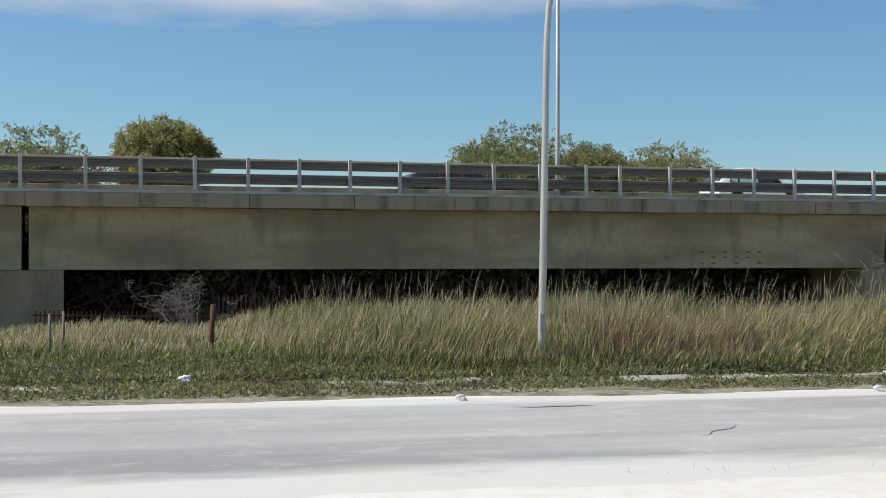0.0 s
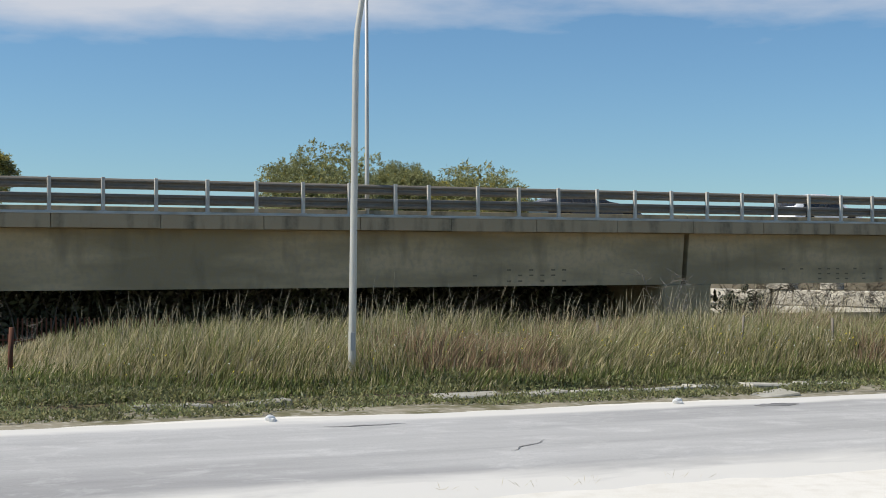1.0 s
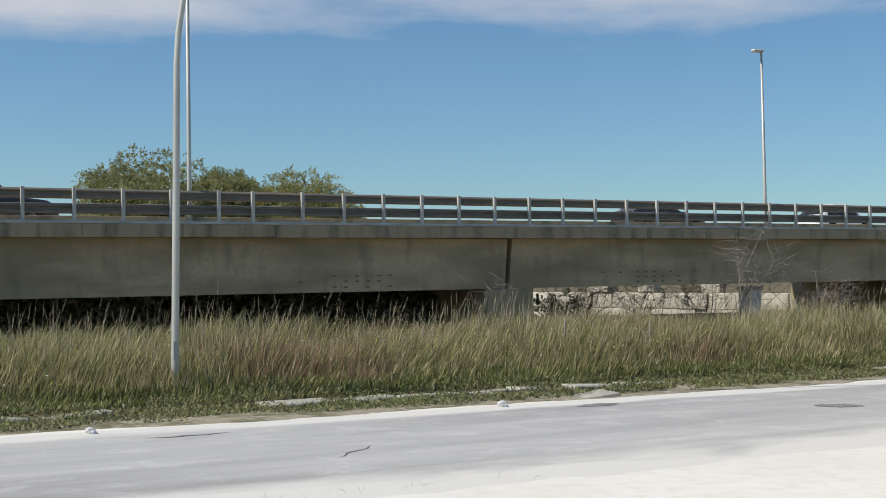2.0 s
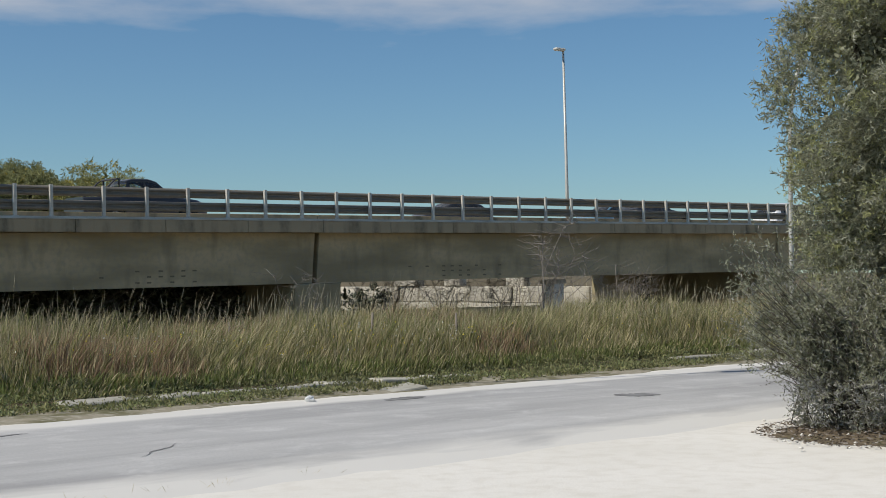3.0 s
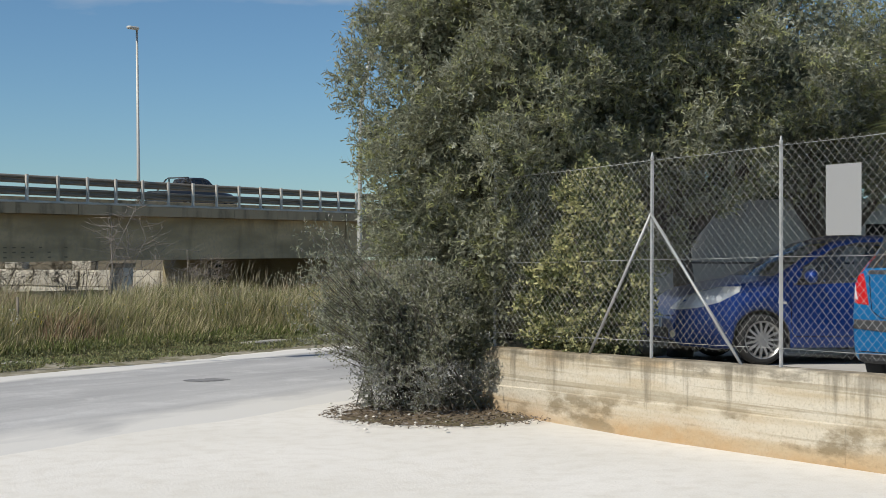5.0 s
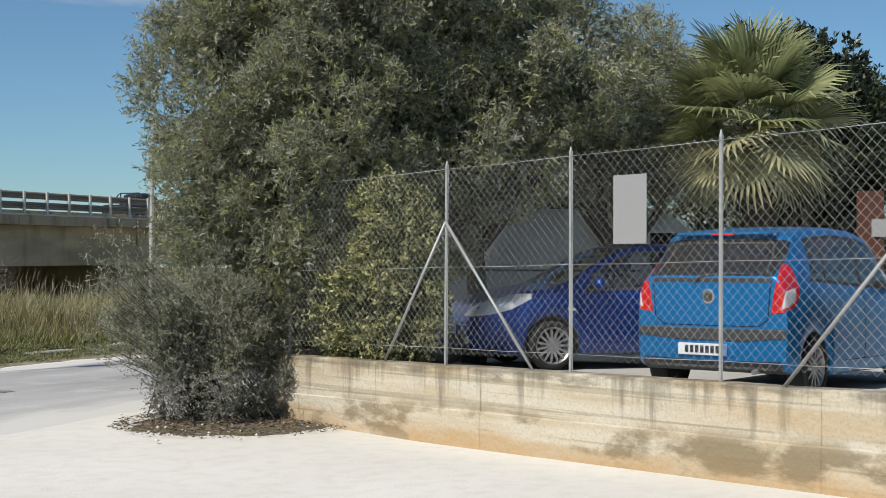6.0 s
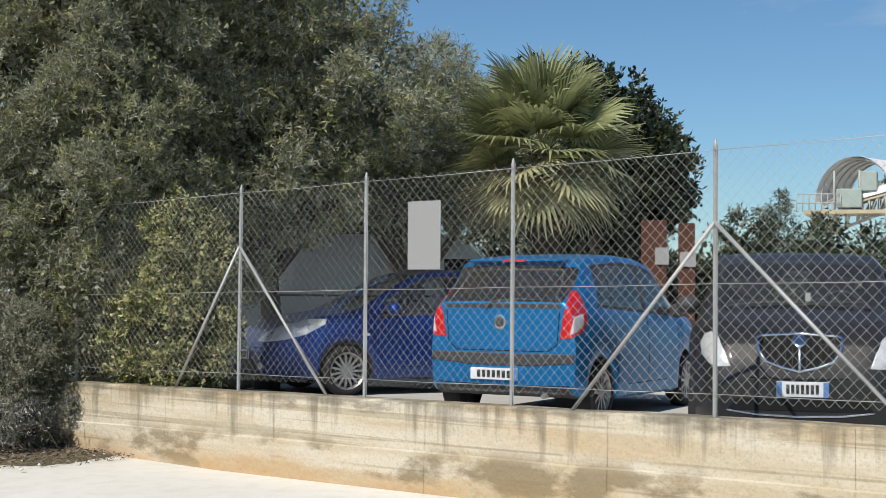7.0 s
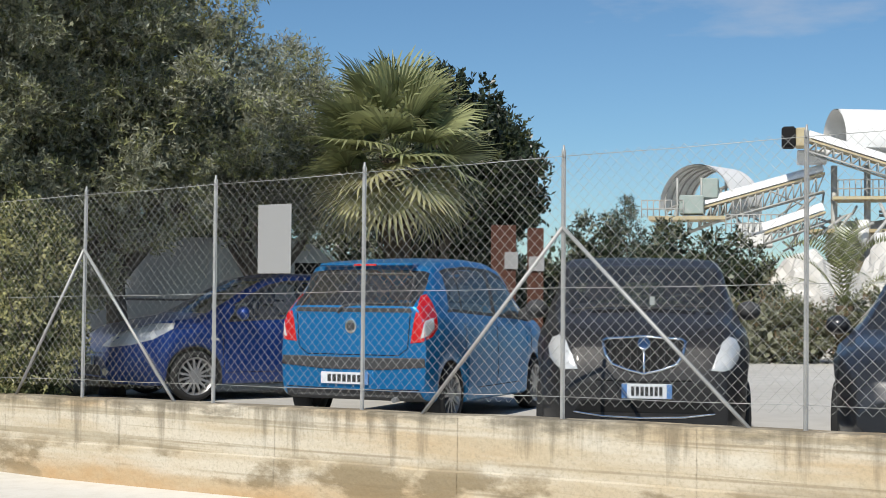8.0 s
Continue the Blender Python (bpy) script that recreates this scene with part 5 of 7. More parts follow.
M["paint_sky"] = paint("bright_blue_paint", (0.005, 0.165, 0.41), 0.5, 0.36, 0.15)
M["paint_navy"] = paint("deep_blue_paint", (0.007, 0.040, 0.21), 0.5, 0.34)
M["paint_black"] = mat("black_paint", (0.020, 0.019, 0.019), 0.5, 0.1, coat=0.2, grain=[(3.0, 4, 0.45, 0.8, (0.035, 0.034, 0.032), 0.5)])
M["paint_grey"] = paint("silver_grey_paint", (0.36, 0.37, 0.37), 0.2)
M["paint_white"] = paint("white_paint", (0.78, 0.78, 0.76), 0.0)
M["paint_dark"] = paint("dark_grey_paint", (0.03, 0.032, 0.036), 0.3)
M["paint_pale"] = paint("pale_blue_paint", (0.16, 0.30, 0.38), 0.3)
M["tyre"] = mat("tyre_rubber", (0.022, 0.022, 0.022), 0.85, bump=0.2, bump_scale=60)
M["alloy"] = mat("dull_alloy", (0.42, 0.42, 0.42), 0.4, 0.8, grain=[(12, 4, 0.5, 0.8, (0.25, 0.24, 0.22), 0.6)])
M["plastic"] = mat("dark_grey_plastic", (0.045, 0.046, 0.048), 0.6, grain=[(20, 4, 0.4, 0.8, (0.07, 0.07, 0.07), 0.5)])
M["interior"] = mat("dark_cabin_trim", (0.05, 0.05, 0.052), 0.85)
M["seat"] = mat("grey_seat_cloth", (0.10, 0.10, 0.105), 0.95, bump=0.2)
M["chrome"] = mat("chrome", (0.72, 0.72, 0.72), 0.14, 1.0)
M["red_lens"] = mat("red_lamp_lens", (0.52, 0.012, 0.015), 0.18, coat=1.0)
M["clear_lens"] = mat("clear_lamp_lens", (0.66, 0.67, 0.66), 0.22, 0.15, coat=1.0, grain=[(9, 1, 0.45, 0.65, (0.55, 0.56, 0.56), 0.5)])
M["plate"] = mat("white_number_plate", (0.72, 0.74, 0.76), 0.4)
M["plate_blue"] = mat("blue_plate_band", (0.10, 0.22, 0.46), 0.4)
M["ink"] = mat("black_plate_marks", (0.03, 0.03, 0.03), 0.5)
M["gap"] = mat("panel_gap", (0.006, 0.006, 0.006), 0.9)


def glass_mat():
    m = bpy.data.materials.new("tinted_car_glass")
    m.use_nodes = True
    nt = m.node_tree
    nt.nodes.clear()
    N, L = nt.nodes.new, nt.links.new
    out, mix, tr, gl, fr = N("ShaderNodeOutputMaterial"), N("ShaderNodeMixShader"), N("ShaderNodeBsdfTransparent"), N("ShaderNodeBsdfGlossy"), N("ShaderNodeFresnel")
    tr.inputs["Color"].default_value = (0.80, 0.84, 0.82, 1)
    gl.inputs["Roughness"].default_value = 0.03
    fr.inputs["IOR"].default_value = 1.6
    # grey film: some dust, and the sky's pale reflection put in as colour
    dust, haze_film = N("ShaderNodeBsdfDiffuse"), N("ShaderNodeMixShader")
    dust.inputs["Color"].default_value = (0.5, 0.5, 0.49, 1)
    haze_film.inputs[0].default_value = 0.055
    L(tr.outputs[0], haze_film.inputs[1])
    L(dust.outputs[0], haze_film.inputs[2])
    L(fr.outputs[0], mix.inputs[0])
    L(haze_film.outputs[0], mix.inputs[1])
    L(gl.outputs[0], mix.inputs[2])
    L(mix.outputs[0], out.inputs[0])
    return m


M["glass"] = glass_mat()


def interp(tab, x):
    return float(np.interp(x, [t[0] for t in tab], [t[1] for t in tab]))


def wheel_mesh(R, width, spokes, rim_r):
    """Tyre and rim, axis along y, outer face at -y."""
    ty, rim = bmesh.new(), bmesh.new()
    prof = [(rim_r, width * 0.42), (rim_r + 0.01, width * 0.5), (R - 0.03, width * 0.5), (R - 0.004, width * 0.36), (R, 0), (R - 0.004, -width * 0.36), (R - 0.03, -width * 0.5),
            (rim_r + 0.01, -width * 0.5), (rim_r, -width * 0.42)]
    seg = 32
    rings = [[ty.verts.new((r * math.cos(2 * math.pi * k / seg), y, r * math.sin(2 * math.pi * k / seg))) for r, y in prof] for k in range(seg)]
    for k in range(seg):
        a, b = rings[k], rings[(k + 1) % seg]
        for j in range(len(prof) - 1):
            ty.faces.new((a[j], a[j + 1], b[j + 1], b[j])).smooth = True
    prof = [(rim_r + 0.004, width * 0.4), (rim_r - 0.015, width * 0.3), (rim_r - 0.02, -width * 0.36), (rim_r + 0.004, -width * 0.46)]
    rings = [[rim.verts.new((r * math.cos(2 * math.pi * k / seg), y, r * math.sin(2 * math.pi * k / seg))) for r, y in prof] for k in range(seg)]
    for k in range(seg):
        a, b = rings[k], rings[(k + 1) % seg]
        for j in range(3):
            rim.faces.new((a[j], a[j + 1], b[j + 1], b[j])).smooth = True
    tube(rim, [(0, -width * 0.42, 0), (0, -width * 0.1, 0)], [0.045, 0.05], 12)
    for k in range(spokes):
        a = 2 * math.pi * k / spokes
        d = Vector((math.cos(a), 0, math.sin(a)))
        p = Vector((-math.sin(a), 0, math.cos(a)))
        v = [rim.verts.new(q) for q in (d * 0.035 - p * 0.014 + Vector((0, -width * 0.40, 0)), d * 0.035 + p * 0.014 + Vector((0, -width * 0.40, 0)),
                                        d * (rim_r - 0.01) + p * 0.011 + Vector((0, -width * 0.43, 0)), d * (rim_r - 0.01) - p * 0.011 + Vector((0, -width * 0.43, 0)))]
        w = [rim.verts.new(q.co + Vector((0, width * 0.12, 0))) for q in v]
        rim.faces.new(v)
        for i in range(4):
            rim.faces.new((v[i], v[(i + 1) % 4], w[(i + 1) % 4], w[i]))
    disc = bmesh.new()
    tube(disc, [(0, width * 0.05, 0), (0, width * 0.1, 0)], [rim_r - 0.03, rim_r - 0.03], 24)
    return ty, rim, disc


def smooth01(a, b, x):
    t = max(0.0, min(1.0, (x - a) / (b - a)))
    return t * t * (3 - 2 * t)


def build_car(name, label, m, S, group="", detail=True):
    """A car lofted from sections: x forward, y to its left. S holds its sizes; returns the thing and a tree of its skin for laying parts on it."""
    car = thing(name, m, label, "car", group)
    L, W, H, R = S["L"], S["W"], S["H"], S["R"]
    half, hw = L / 2, W / 2
    xw = (half - S["fo"], -half + S["ro"])
    arch = R + 0.05
    roof, low, belt = S["roof"], S["low"], S["belt"]
    ws, rw = S["ws"], S["rw"]               # windscreen: base and top x; rear window: base and top x
    tumble = (hw - 0.10 - S["wt"]) / (H - belt[0][1])
    xs = sorted({round(-half + L * i / 84, 4) for i in range(85)} | {round(x + q * arch * k, 4) for x in xw for q in (-1, 1) for k in (1.0, 0.985, 0.95, 0.88, 0.75, 0.5, 0.25)}
                | {round(q * (half - e), 4) for q in (-1, 1) for e in (0.006, 0.018, 0.035, 0.06, 0.09)} | {round(rw[0] + (rw[1] - rw[0]) * i / 8, 4) for i in range(9)}
                | {x for w in S["win"] for x in w} | {ws[0], ws[1]})
    xs = [x for i, x in enumerate(xs) if i == 0 or x - xs[i - 1] > 0.0035]
    rings = []
    for x in xs:
        f = abs(x) / half
        e, p0, pw = (S["nose"], 0.45, 2.6) if x > 0 else (S["tail"], 0.62, 3.2)
        w = hw * (1 - (1 - e) * max(0.0, (f - p0) / (1 - p0)) ** pw)
        zt = interp(roof, x)
        zb = min(interp(belt, x), zt - 0.07)
        zl = interp(low, x / half)
        for xx in xw:
            if abs(x - xx) < arch:
                zl = max(zl, R + math.sqrt(arch * arch - (x - xx) ** 2))
        zl = min(zl, zb - 0.10)
        h = zt - zb
        q = max(0.25, min(1.0, h / 0.32))
        wr = w - 0.10 - tumble * h
        zg = zt - 0.085 * q
        zg = max(zg, zb + 0.03)
        dz = zb - zl
        pts = [(w - 0.055, zl), (w - 0.016, zl + 0.035), (w - 0.002, zl + dz * 0.30), (w, zl + dz * 0.52), (w - 0.010, zl + dz * 0.70), (w - 0.022, zl + dz * 0.80), (w - 0.026, zl + dz * 0.90),
               (w - 0.055, zb), (w - 0.055 + (wr - w + 0.055) * 0.06, zb + (zg - zb) * 0.07), (w - 0.055 + (wr - w + 0.055) * 0.48 + 0.012 * q, zb + (zg - zb) * 0.5), (wr + 0.004, zb + (zg - zb) * 0.93), (wr, zg),
               (wr - 0.028, zt - 0.036 * q), (wr - 0.075, zt - 0.016 * q), (wr * 0.62, zt - 0.006 * q), (wr * 0.3, zt - 0.001), (0, zt)]
        bow = 0.26 * smooth01(ws[1] - 0.5, ws[0], x) - 0.16 * smooth01(rw[1] + 0.5, rw[0], x)
        ring = []
        for k, (y, z) in enumerate(pts):
            t = 0.0 if k <= 8 else 0.5 if k == 9 else 1.0
            t *= smooth01(interp(belt, x), interp(belt, x) + 0.25, z) * smooth01(-half + 0.01, -half + 0.12, x) if x < 0 else 1 - smooth01(ws[0] + 0.1, half - 0.35, x)
            ring.append((x - t * bow * (y / hw) ** 2, y, z))
        rings.append([(a, -b, c) for a, b, c in ring] + ring[-2::-1])
    n = len(rings[0])
    half_n = (n - 1) // 2
    bms = {"body": bmesh.new(), "windscreen": bmesh.new(), "rear_window": bmesh.new()}
    for sd in "rl":
        for i in range(len(S["win"])):
            bms["side_window_" + sd + str(i)] = bmesh.new()
    body = bms["body"]
    bv = [[body.verts.new(p) for p in r] for r in rings]
    for i in range(len(xs) - 1):
        xm = (xs[i] + xs[i + 1]) / 2
        tall_here = interp(roof, xm) - interp(belt, xm)
        for k in range(n - 1):
            kk = k if k < half_n else n - 2 - k
            key = "body"
            if kk >= 13 and ws[1] < xm < ws[0]:
                key = "windscreen"
            elif kk >= 12 and rw[0] < xm < rw[1]:
                key = "rear_window"
            elif 8 <= kk <= 9 and tall_here > 0.16:
                for w_i, (a, b) in enumerate(S["win"]):
                    if a < xm < b:
                        key = "side_window_" + ("r" if k < half_n else "l") + str(w_i)
            if key == "body":
                fc = body.faces.new((bv[i][k], bv[i + 1][k], bv[i + 1][k + 1], bv[i][k + 1]))
                if (kk in (7, 10) and tall_here > 0.14 and S["win"][0][0] - 0.03 < xm < S["win"][-1][1] + 0.03) or (8 <= kk <= 9 and tall_here > 0.16 and S["win"][0][0] < xm < S["win"][-1][1]):
                    fc.material_index = 2
                if kk == 0 and S.get("sill"):
                    fc.material_index = 2
            else:
                g = bms[key]
                fc = g.faces.new([g.verts.new(p) for p in (rings[i][k], rings[i + 1][k], rings[i + 1][k + 1], rings[i][k + 1])])
            fc.smooth = True
        fc = body.faces.new((bv[i][0], bv[i][n - 1], bv[i + 1][n - 1], bv[i + 1][0]))
        fc.material_index = 1
    for end in (0, -1):                      # nose and tail panels
        prev, src = bv[end], rings[end]
        zc = (min(p[2] for p in src) + max(p[2] for p in src)) / 2
        for sc in (0.97, 0.9, 0.7, 0.4, 0.1):
            cur = [body.verts.new((p[0], p[1] * sc, zc + (p[2] - zc) * sc)) for p in src]
            for k in range(n):
                body.faces.new((prev[k], prev[(k + 1) % n], cur[(k + 1) % n], cur[k])).smooth = True
            prev = cur
        body.faces.new(prev)
    bmesh.ops.recalc_face_normals(body, faces=body.faces)
    skin = bmesh.new()
    for r0, r1 in zip(rings, rings[1:]):
        for k in range(n - 1):
            skin.faces.new([skin.verts.new(p) for p in (r0[k], r1[k], r1[k + 1], r0[k + 1])])
    for fc in body.faces:
        skin.faces.new([skin.verts.new(v.co) for v in fc.verts])
    tree = (BVHTree.FromBMesh(skin), half)
    skin.free()
    part("body", body, [S["paint"], M["interior"], M["plastic"]], car)
    for nm, b in bms.items():
        if nm == "body":
            continue
        bmesh.ops.remove_doubles(b, verts=b.verts, dist=0.0004)
        bmesh.ops.recalc_face_normals(b, faces=b.faces)
        part("side_window" if nm.startswith("side") else nm, b, M["glass"], car)
    # wheels
    ty, rim, disc = wheel_mesh(R, 0.19, S.get("spokes", 9), S.get("rim", R * 0.68))
    mt = mr = md = None
    for xx in xw:
        for sg in (-1, 1):
            wm = pose(xx, sg * (hw - 0.115), R, 0, 0, 0 if sg < 0 else 180)
            if mt is None:
                t = part("wheel", ty, M["tyre"], car)
                t.matrix_basis = wm
                r = part("rim", rim, M["alloy"], t)
                d = part("hub_disc", disc, M["plastic"], t)
                mt, mr, md = t.data, r.data, d.data
            else:
                t = share("wheel", mt, car, wm)
                share("rim", mr, t, Matrix.Identity(4))
                share("hub_disc", md, t, Matrix.Identity(4))
    if not detail:
        return car, tree
    # seats, dashboard, mirrors, handles, door seams
    zb = belt[0][1]
    for sx, sy in ((0.0, 0.36), (0.0, -0.36), (-0.85, 0.36), (-0.85, -0.36)):
        bm = boxm(sx - 0.07, sx + 0.07, sy - 0.23, sy + 0.23, zb - 0.45, zb + 0.10, 0.05)
        box(bm, sx - 0.05, sx + 0.05, sy - 0.13, sy + 0.13, zb + 0.13, zb + 0.29, 0.04)
        part("seat", bm, M["seat"], car)
    part("cabin_floor", boxm(rw[0] + 0.12, ws[0] - 0.3, -hw + 0.16, hw - 0.16, 0.30, 0.42), M["interior"], car)
    part("dashboard", boxm(ws[0] - 0.75, ws[0] - 0.28, -hw + 0.18, hw - 0.18, zb - 0.22, zb - 0.02, 0.03), M["interior"], car)
    part("parcel_shelf", boxm(rw[0] + 0.08, rw[0] + 0.45, -hw + 0.2, hw - 0.2, zb - 0.05, zb - 0.03), M["interior"], car)
    bm = bmesh.new()
    bmesh.ops.create_circle(bm, cap_ends=False, segments=20, radius=0.17, matrix=Matrix.Translation((ws[0] - 0.85, 0.36, zb + 0.02)) @ Matrix.Rotation(radians(65), 4, "Y"))
    ring = [v.co.copy() for v in bm.verts]
    bm.free()
    part("steering_wheel", tube(bmesh.new(), ring + [ring[0]], 0.015, 6), M["interior"], car)
    mx, mz = S["mirror_at"]
    for sg in (-1, 1):
        bm = bmesh.new()
        bmesh.ops.create_uvsphere(bm, u_segments=14, v_segments=8, radius=1)
        for v in bm.verts:
            v.co = Vector((mx + v.co.x * 0.075 * (1.4 if v.co.x > 0 else 0.4), sg * (hw + 0.03) + v.co.y * 0.10, mz + v.co.z * 0.08))
        tube(bm, [(mx, sg * (hw - 0.10), mz - 0.05), (mx, sg * (hw + 0.0), mz - 0.04)], 0.022, 6)
        part("mirror", bm, S.get("mirror", S["paint"]), car, smooth=True)
        for hx in S.get("handles", ()):
            patch(car, tree, "door_handle", [(hx + 0.10 * math.cos(a), zb - 0.13 + 0.016 * math.sin(a)) for a in [math.pi * i / 6 for i in range(12)]], (0, -sg, 0), S["paint"], 0.022)
        for gx in S.get("doors", ()):
            seam(car, tree, "door_seam", [(gx - 0.02, 0.34), (gx, 0.5), (gx + 0.015, zb - 0.03)], (0, -sg, 0))
        seam(car, tree, "door_seam", [(S["doors"][0] - 0.02, 0.33), (S["doors"][-1] + 0.02, 0.33)], (0, -sg, 0))
    return car, tree


def axes(dirn):
    d = Vector(dirn).normalized()
    side = Vector((0, 0, 1)).cross(d).normalized()
    if dirn[0] == 0:
        side = Vector((1, 0, 0))
    elif side.y < 0:
        side = -side
    return d, side


def lay(skin, u, z, d, side):
    """Where a ray along d, at u sideways and height z, meets the car's skin; u counts from the middle of the nose or tail."""
    tree, half = skin
    base = Vector((0 if abs(d.x) < 0.1 else -half if d.x > 0 else half, 0, z)) + side * u
    hit = tree.ray_cast(base - d * 6, d)
    if hit[0] is None:
        hit = tree.find_nearest(base)
    nrm = hit[1] if hit[1].dot(d) < 0 else -hit[1]
    return hit[0], nrm


def patch(car, tree, name, outline, dirn, material, out=0.008, label="", dome=0.0):
    """A thick plate with this outline (sideways, up), lying on the car's skin as seen along dirn. Sideways is +y for the front and rear, +x for the flanks."""
    d, side = axes(dirn)
    cu = sum(p[0] for p in outline) / len(outline)
    cz = sum(p[1] for p in outline) / len(outline)
    pts = []
    for a, b in zip(outline, outline[1:] + outline[:1]):
        pts += [(a[0] + (b[0] - a[0]) * i / 4, a[1] + (b[1] - a[1]) * i / 4) for i in range(4)]
    bm = bmesh.new()
    rings = []
    for sc, o in ((1.0, -0.006), (1.0, out * 0.8), (0.95, out), (0.7, out + dome * 0.6), (0.4, out + dome * 0.9), (0.12, out + dome)):
        ring = []
        for u, z in pts:
            p, nrm = lay(tree, cu + (u - cu) * sc, cz + (z - cz) * sc, d, side)
            ring.append(bm.verts.new(p - d * o if o < 0 else p + (nrm * 0.5 - d * 0.5) * o))
        rings.append(ring)
    k = len(pts)
    for a, b in zip(rings, rings[1:]):
        for i in range(k):
            bm.faces.new((a[i], a[(i + 1) % k], b[(i + 1) % k], b[i])).smooth = True
    bm.faces.new(rings[-1])
    bmesh.ops.recalc_face_normals(bm, faces=bm.faces)
    return part(name, bm, material, car, label)


def seam(car, tree, name, line, dirn, r=0.004, material=None, lift=0.0, steps=6):
    """A thin line along the car's skin: a panel gap, or a trim strip."""
    d, side = axes(dirn)
    pts = []
    for a, b in zip(line, line[1:]):
        for i in range(steps):
            t = i / steps
            p, nrm = lay(tree, a[0] + (b[0] - a[0]) * t, a[1] + (b[1] - a[1]) * t, d, side)
            pts.append(p + nrm * lift)
    p, nrm = lay(tree, line[-1][0], line[-1][1], d, side)
    pts.append(p + nrm * lift)
    return part(name, tube(bmesh.new(), pts, r, 5), material or M["gap"], car)


def number_plate(car, x, y, z, w, face, sides=1, tilt=0):
    """A plate with bars in place of its characters. face: +1 forward, -1 to the rear."""
    p = part("number_plate", boxm(-0.008, 0.008, -w / 2, w / 2, -0.055, 0.055, 0.003), M["plate"], car, "white number plate with dark marks")
    p.matrix_basis = pose(x, y, z, 0, tilt, 0)
    for s in ((-1, 1) if sides == 2 else (-1,)):
        part("plate_band", boxm(face * 0.009 - 0.001, face * 0.009 + 0.001, *sorted((s * w / 2, s * (w / 2 - 0.04))), -0.053, 0.053), M["plate_blue"], p)
    k = 7
    for i in range(k):
        yy = -w / 2 + 0.065 + (w - 0.13) * (i + 0.5) / k
        bw = (w - 0.13) / k * 0.34
        part("mark", boxm(face * 0.010 - 0.001, face * 0.010 + 0.001, yy - bw, yy + bw, -0.034, 0.034), M["ink"], p)
    return p


HATCH_LOW = [(-1, 0.34), (-0.97, 0.27), (-0.8, 0.2), (0.8, 0.19), (0.96, 0.22), (1, 0.28)]


def place(az, d, heading, z):
    """A car's pose: its middle at bearing az and distance d, its nose towards the bearing heading."""
    x, y, _ = polar(az, d)
    return pose(x, y, z, 0, 0, 90 - heading)


def place_wheel(az, d, heading, z, wx, wy):
    """A car's pose by the place of one wheel, which stands at (wx, wy) on the car."""
    x, y, _ = polar(az, d)
    m = Matrix.Rotation(radians(90 - heading), 4, "Z")
    off = m @ Vector((wx, wy, 0))
    return Matrix.Translation((x - off.x, y - off.y, z)) @ m


REAR, FRONT = (1, 0, 0), (-1, 0, 0)


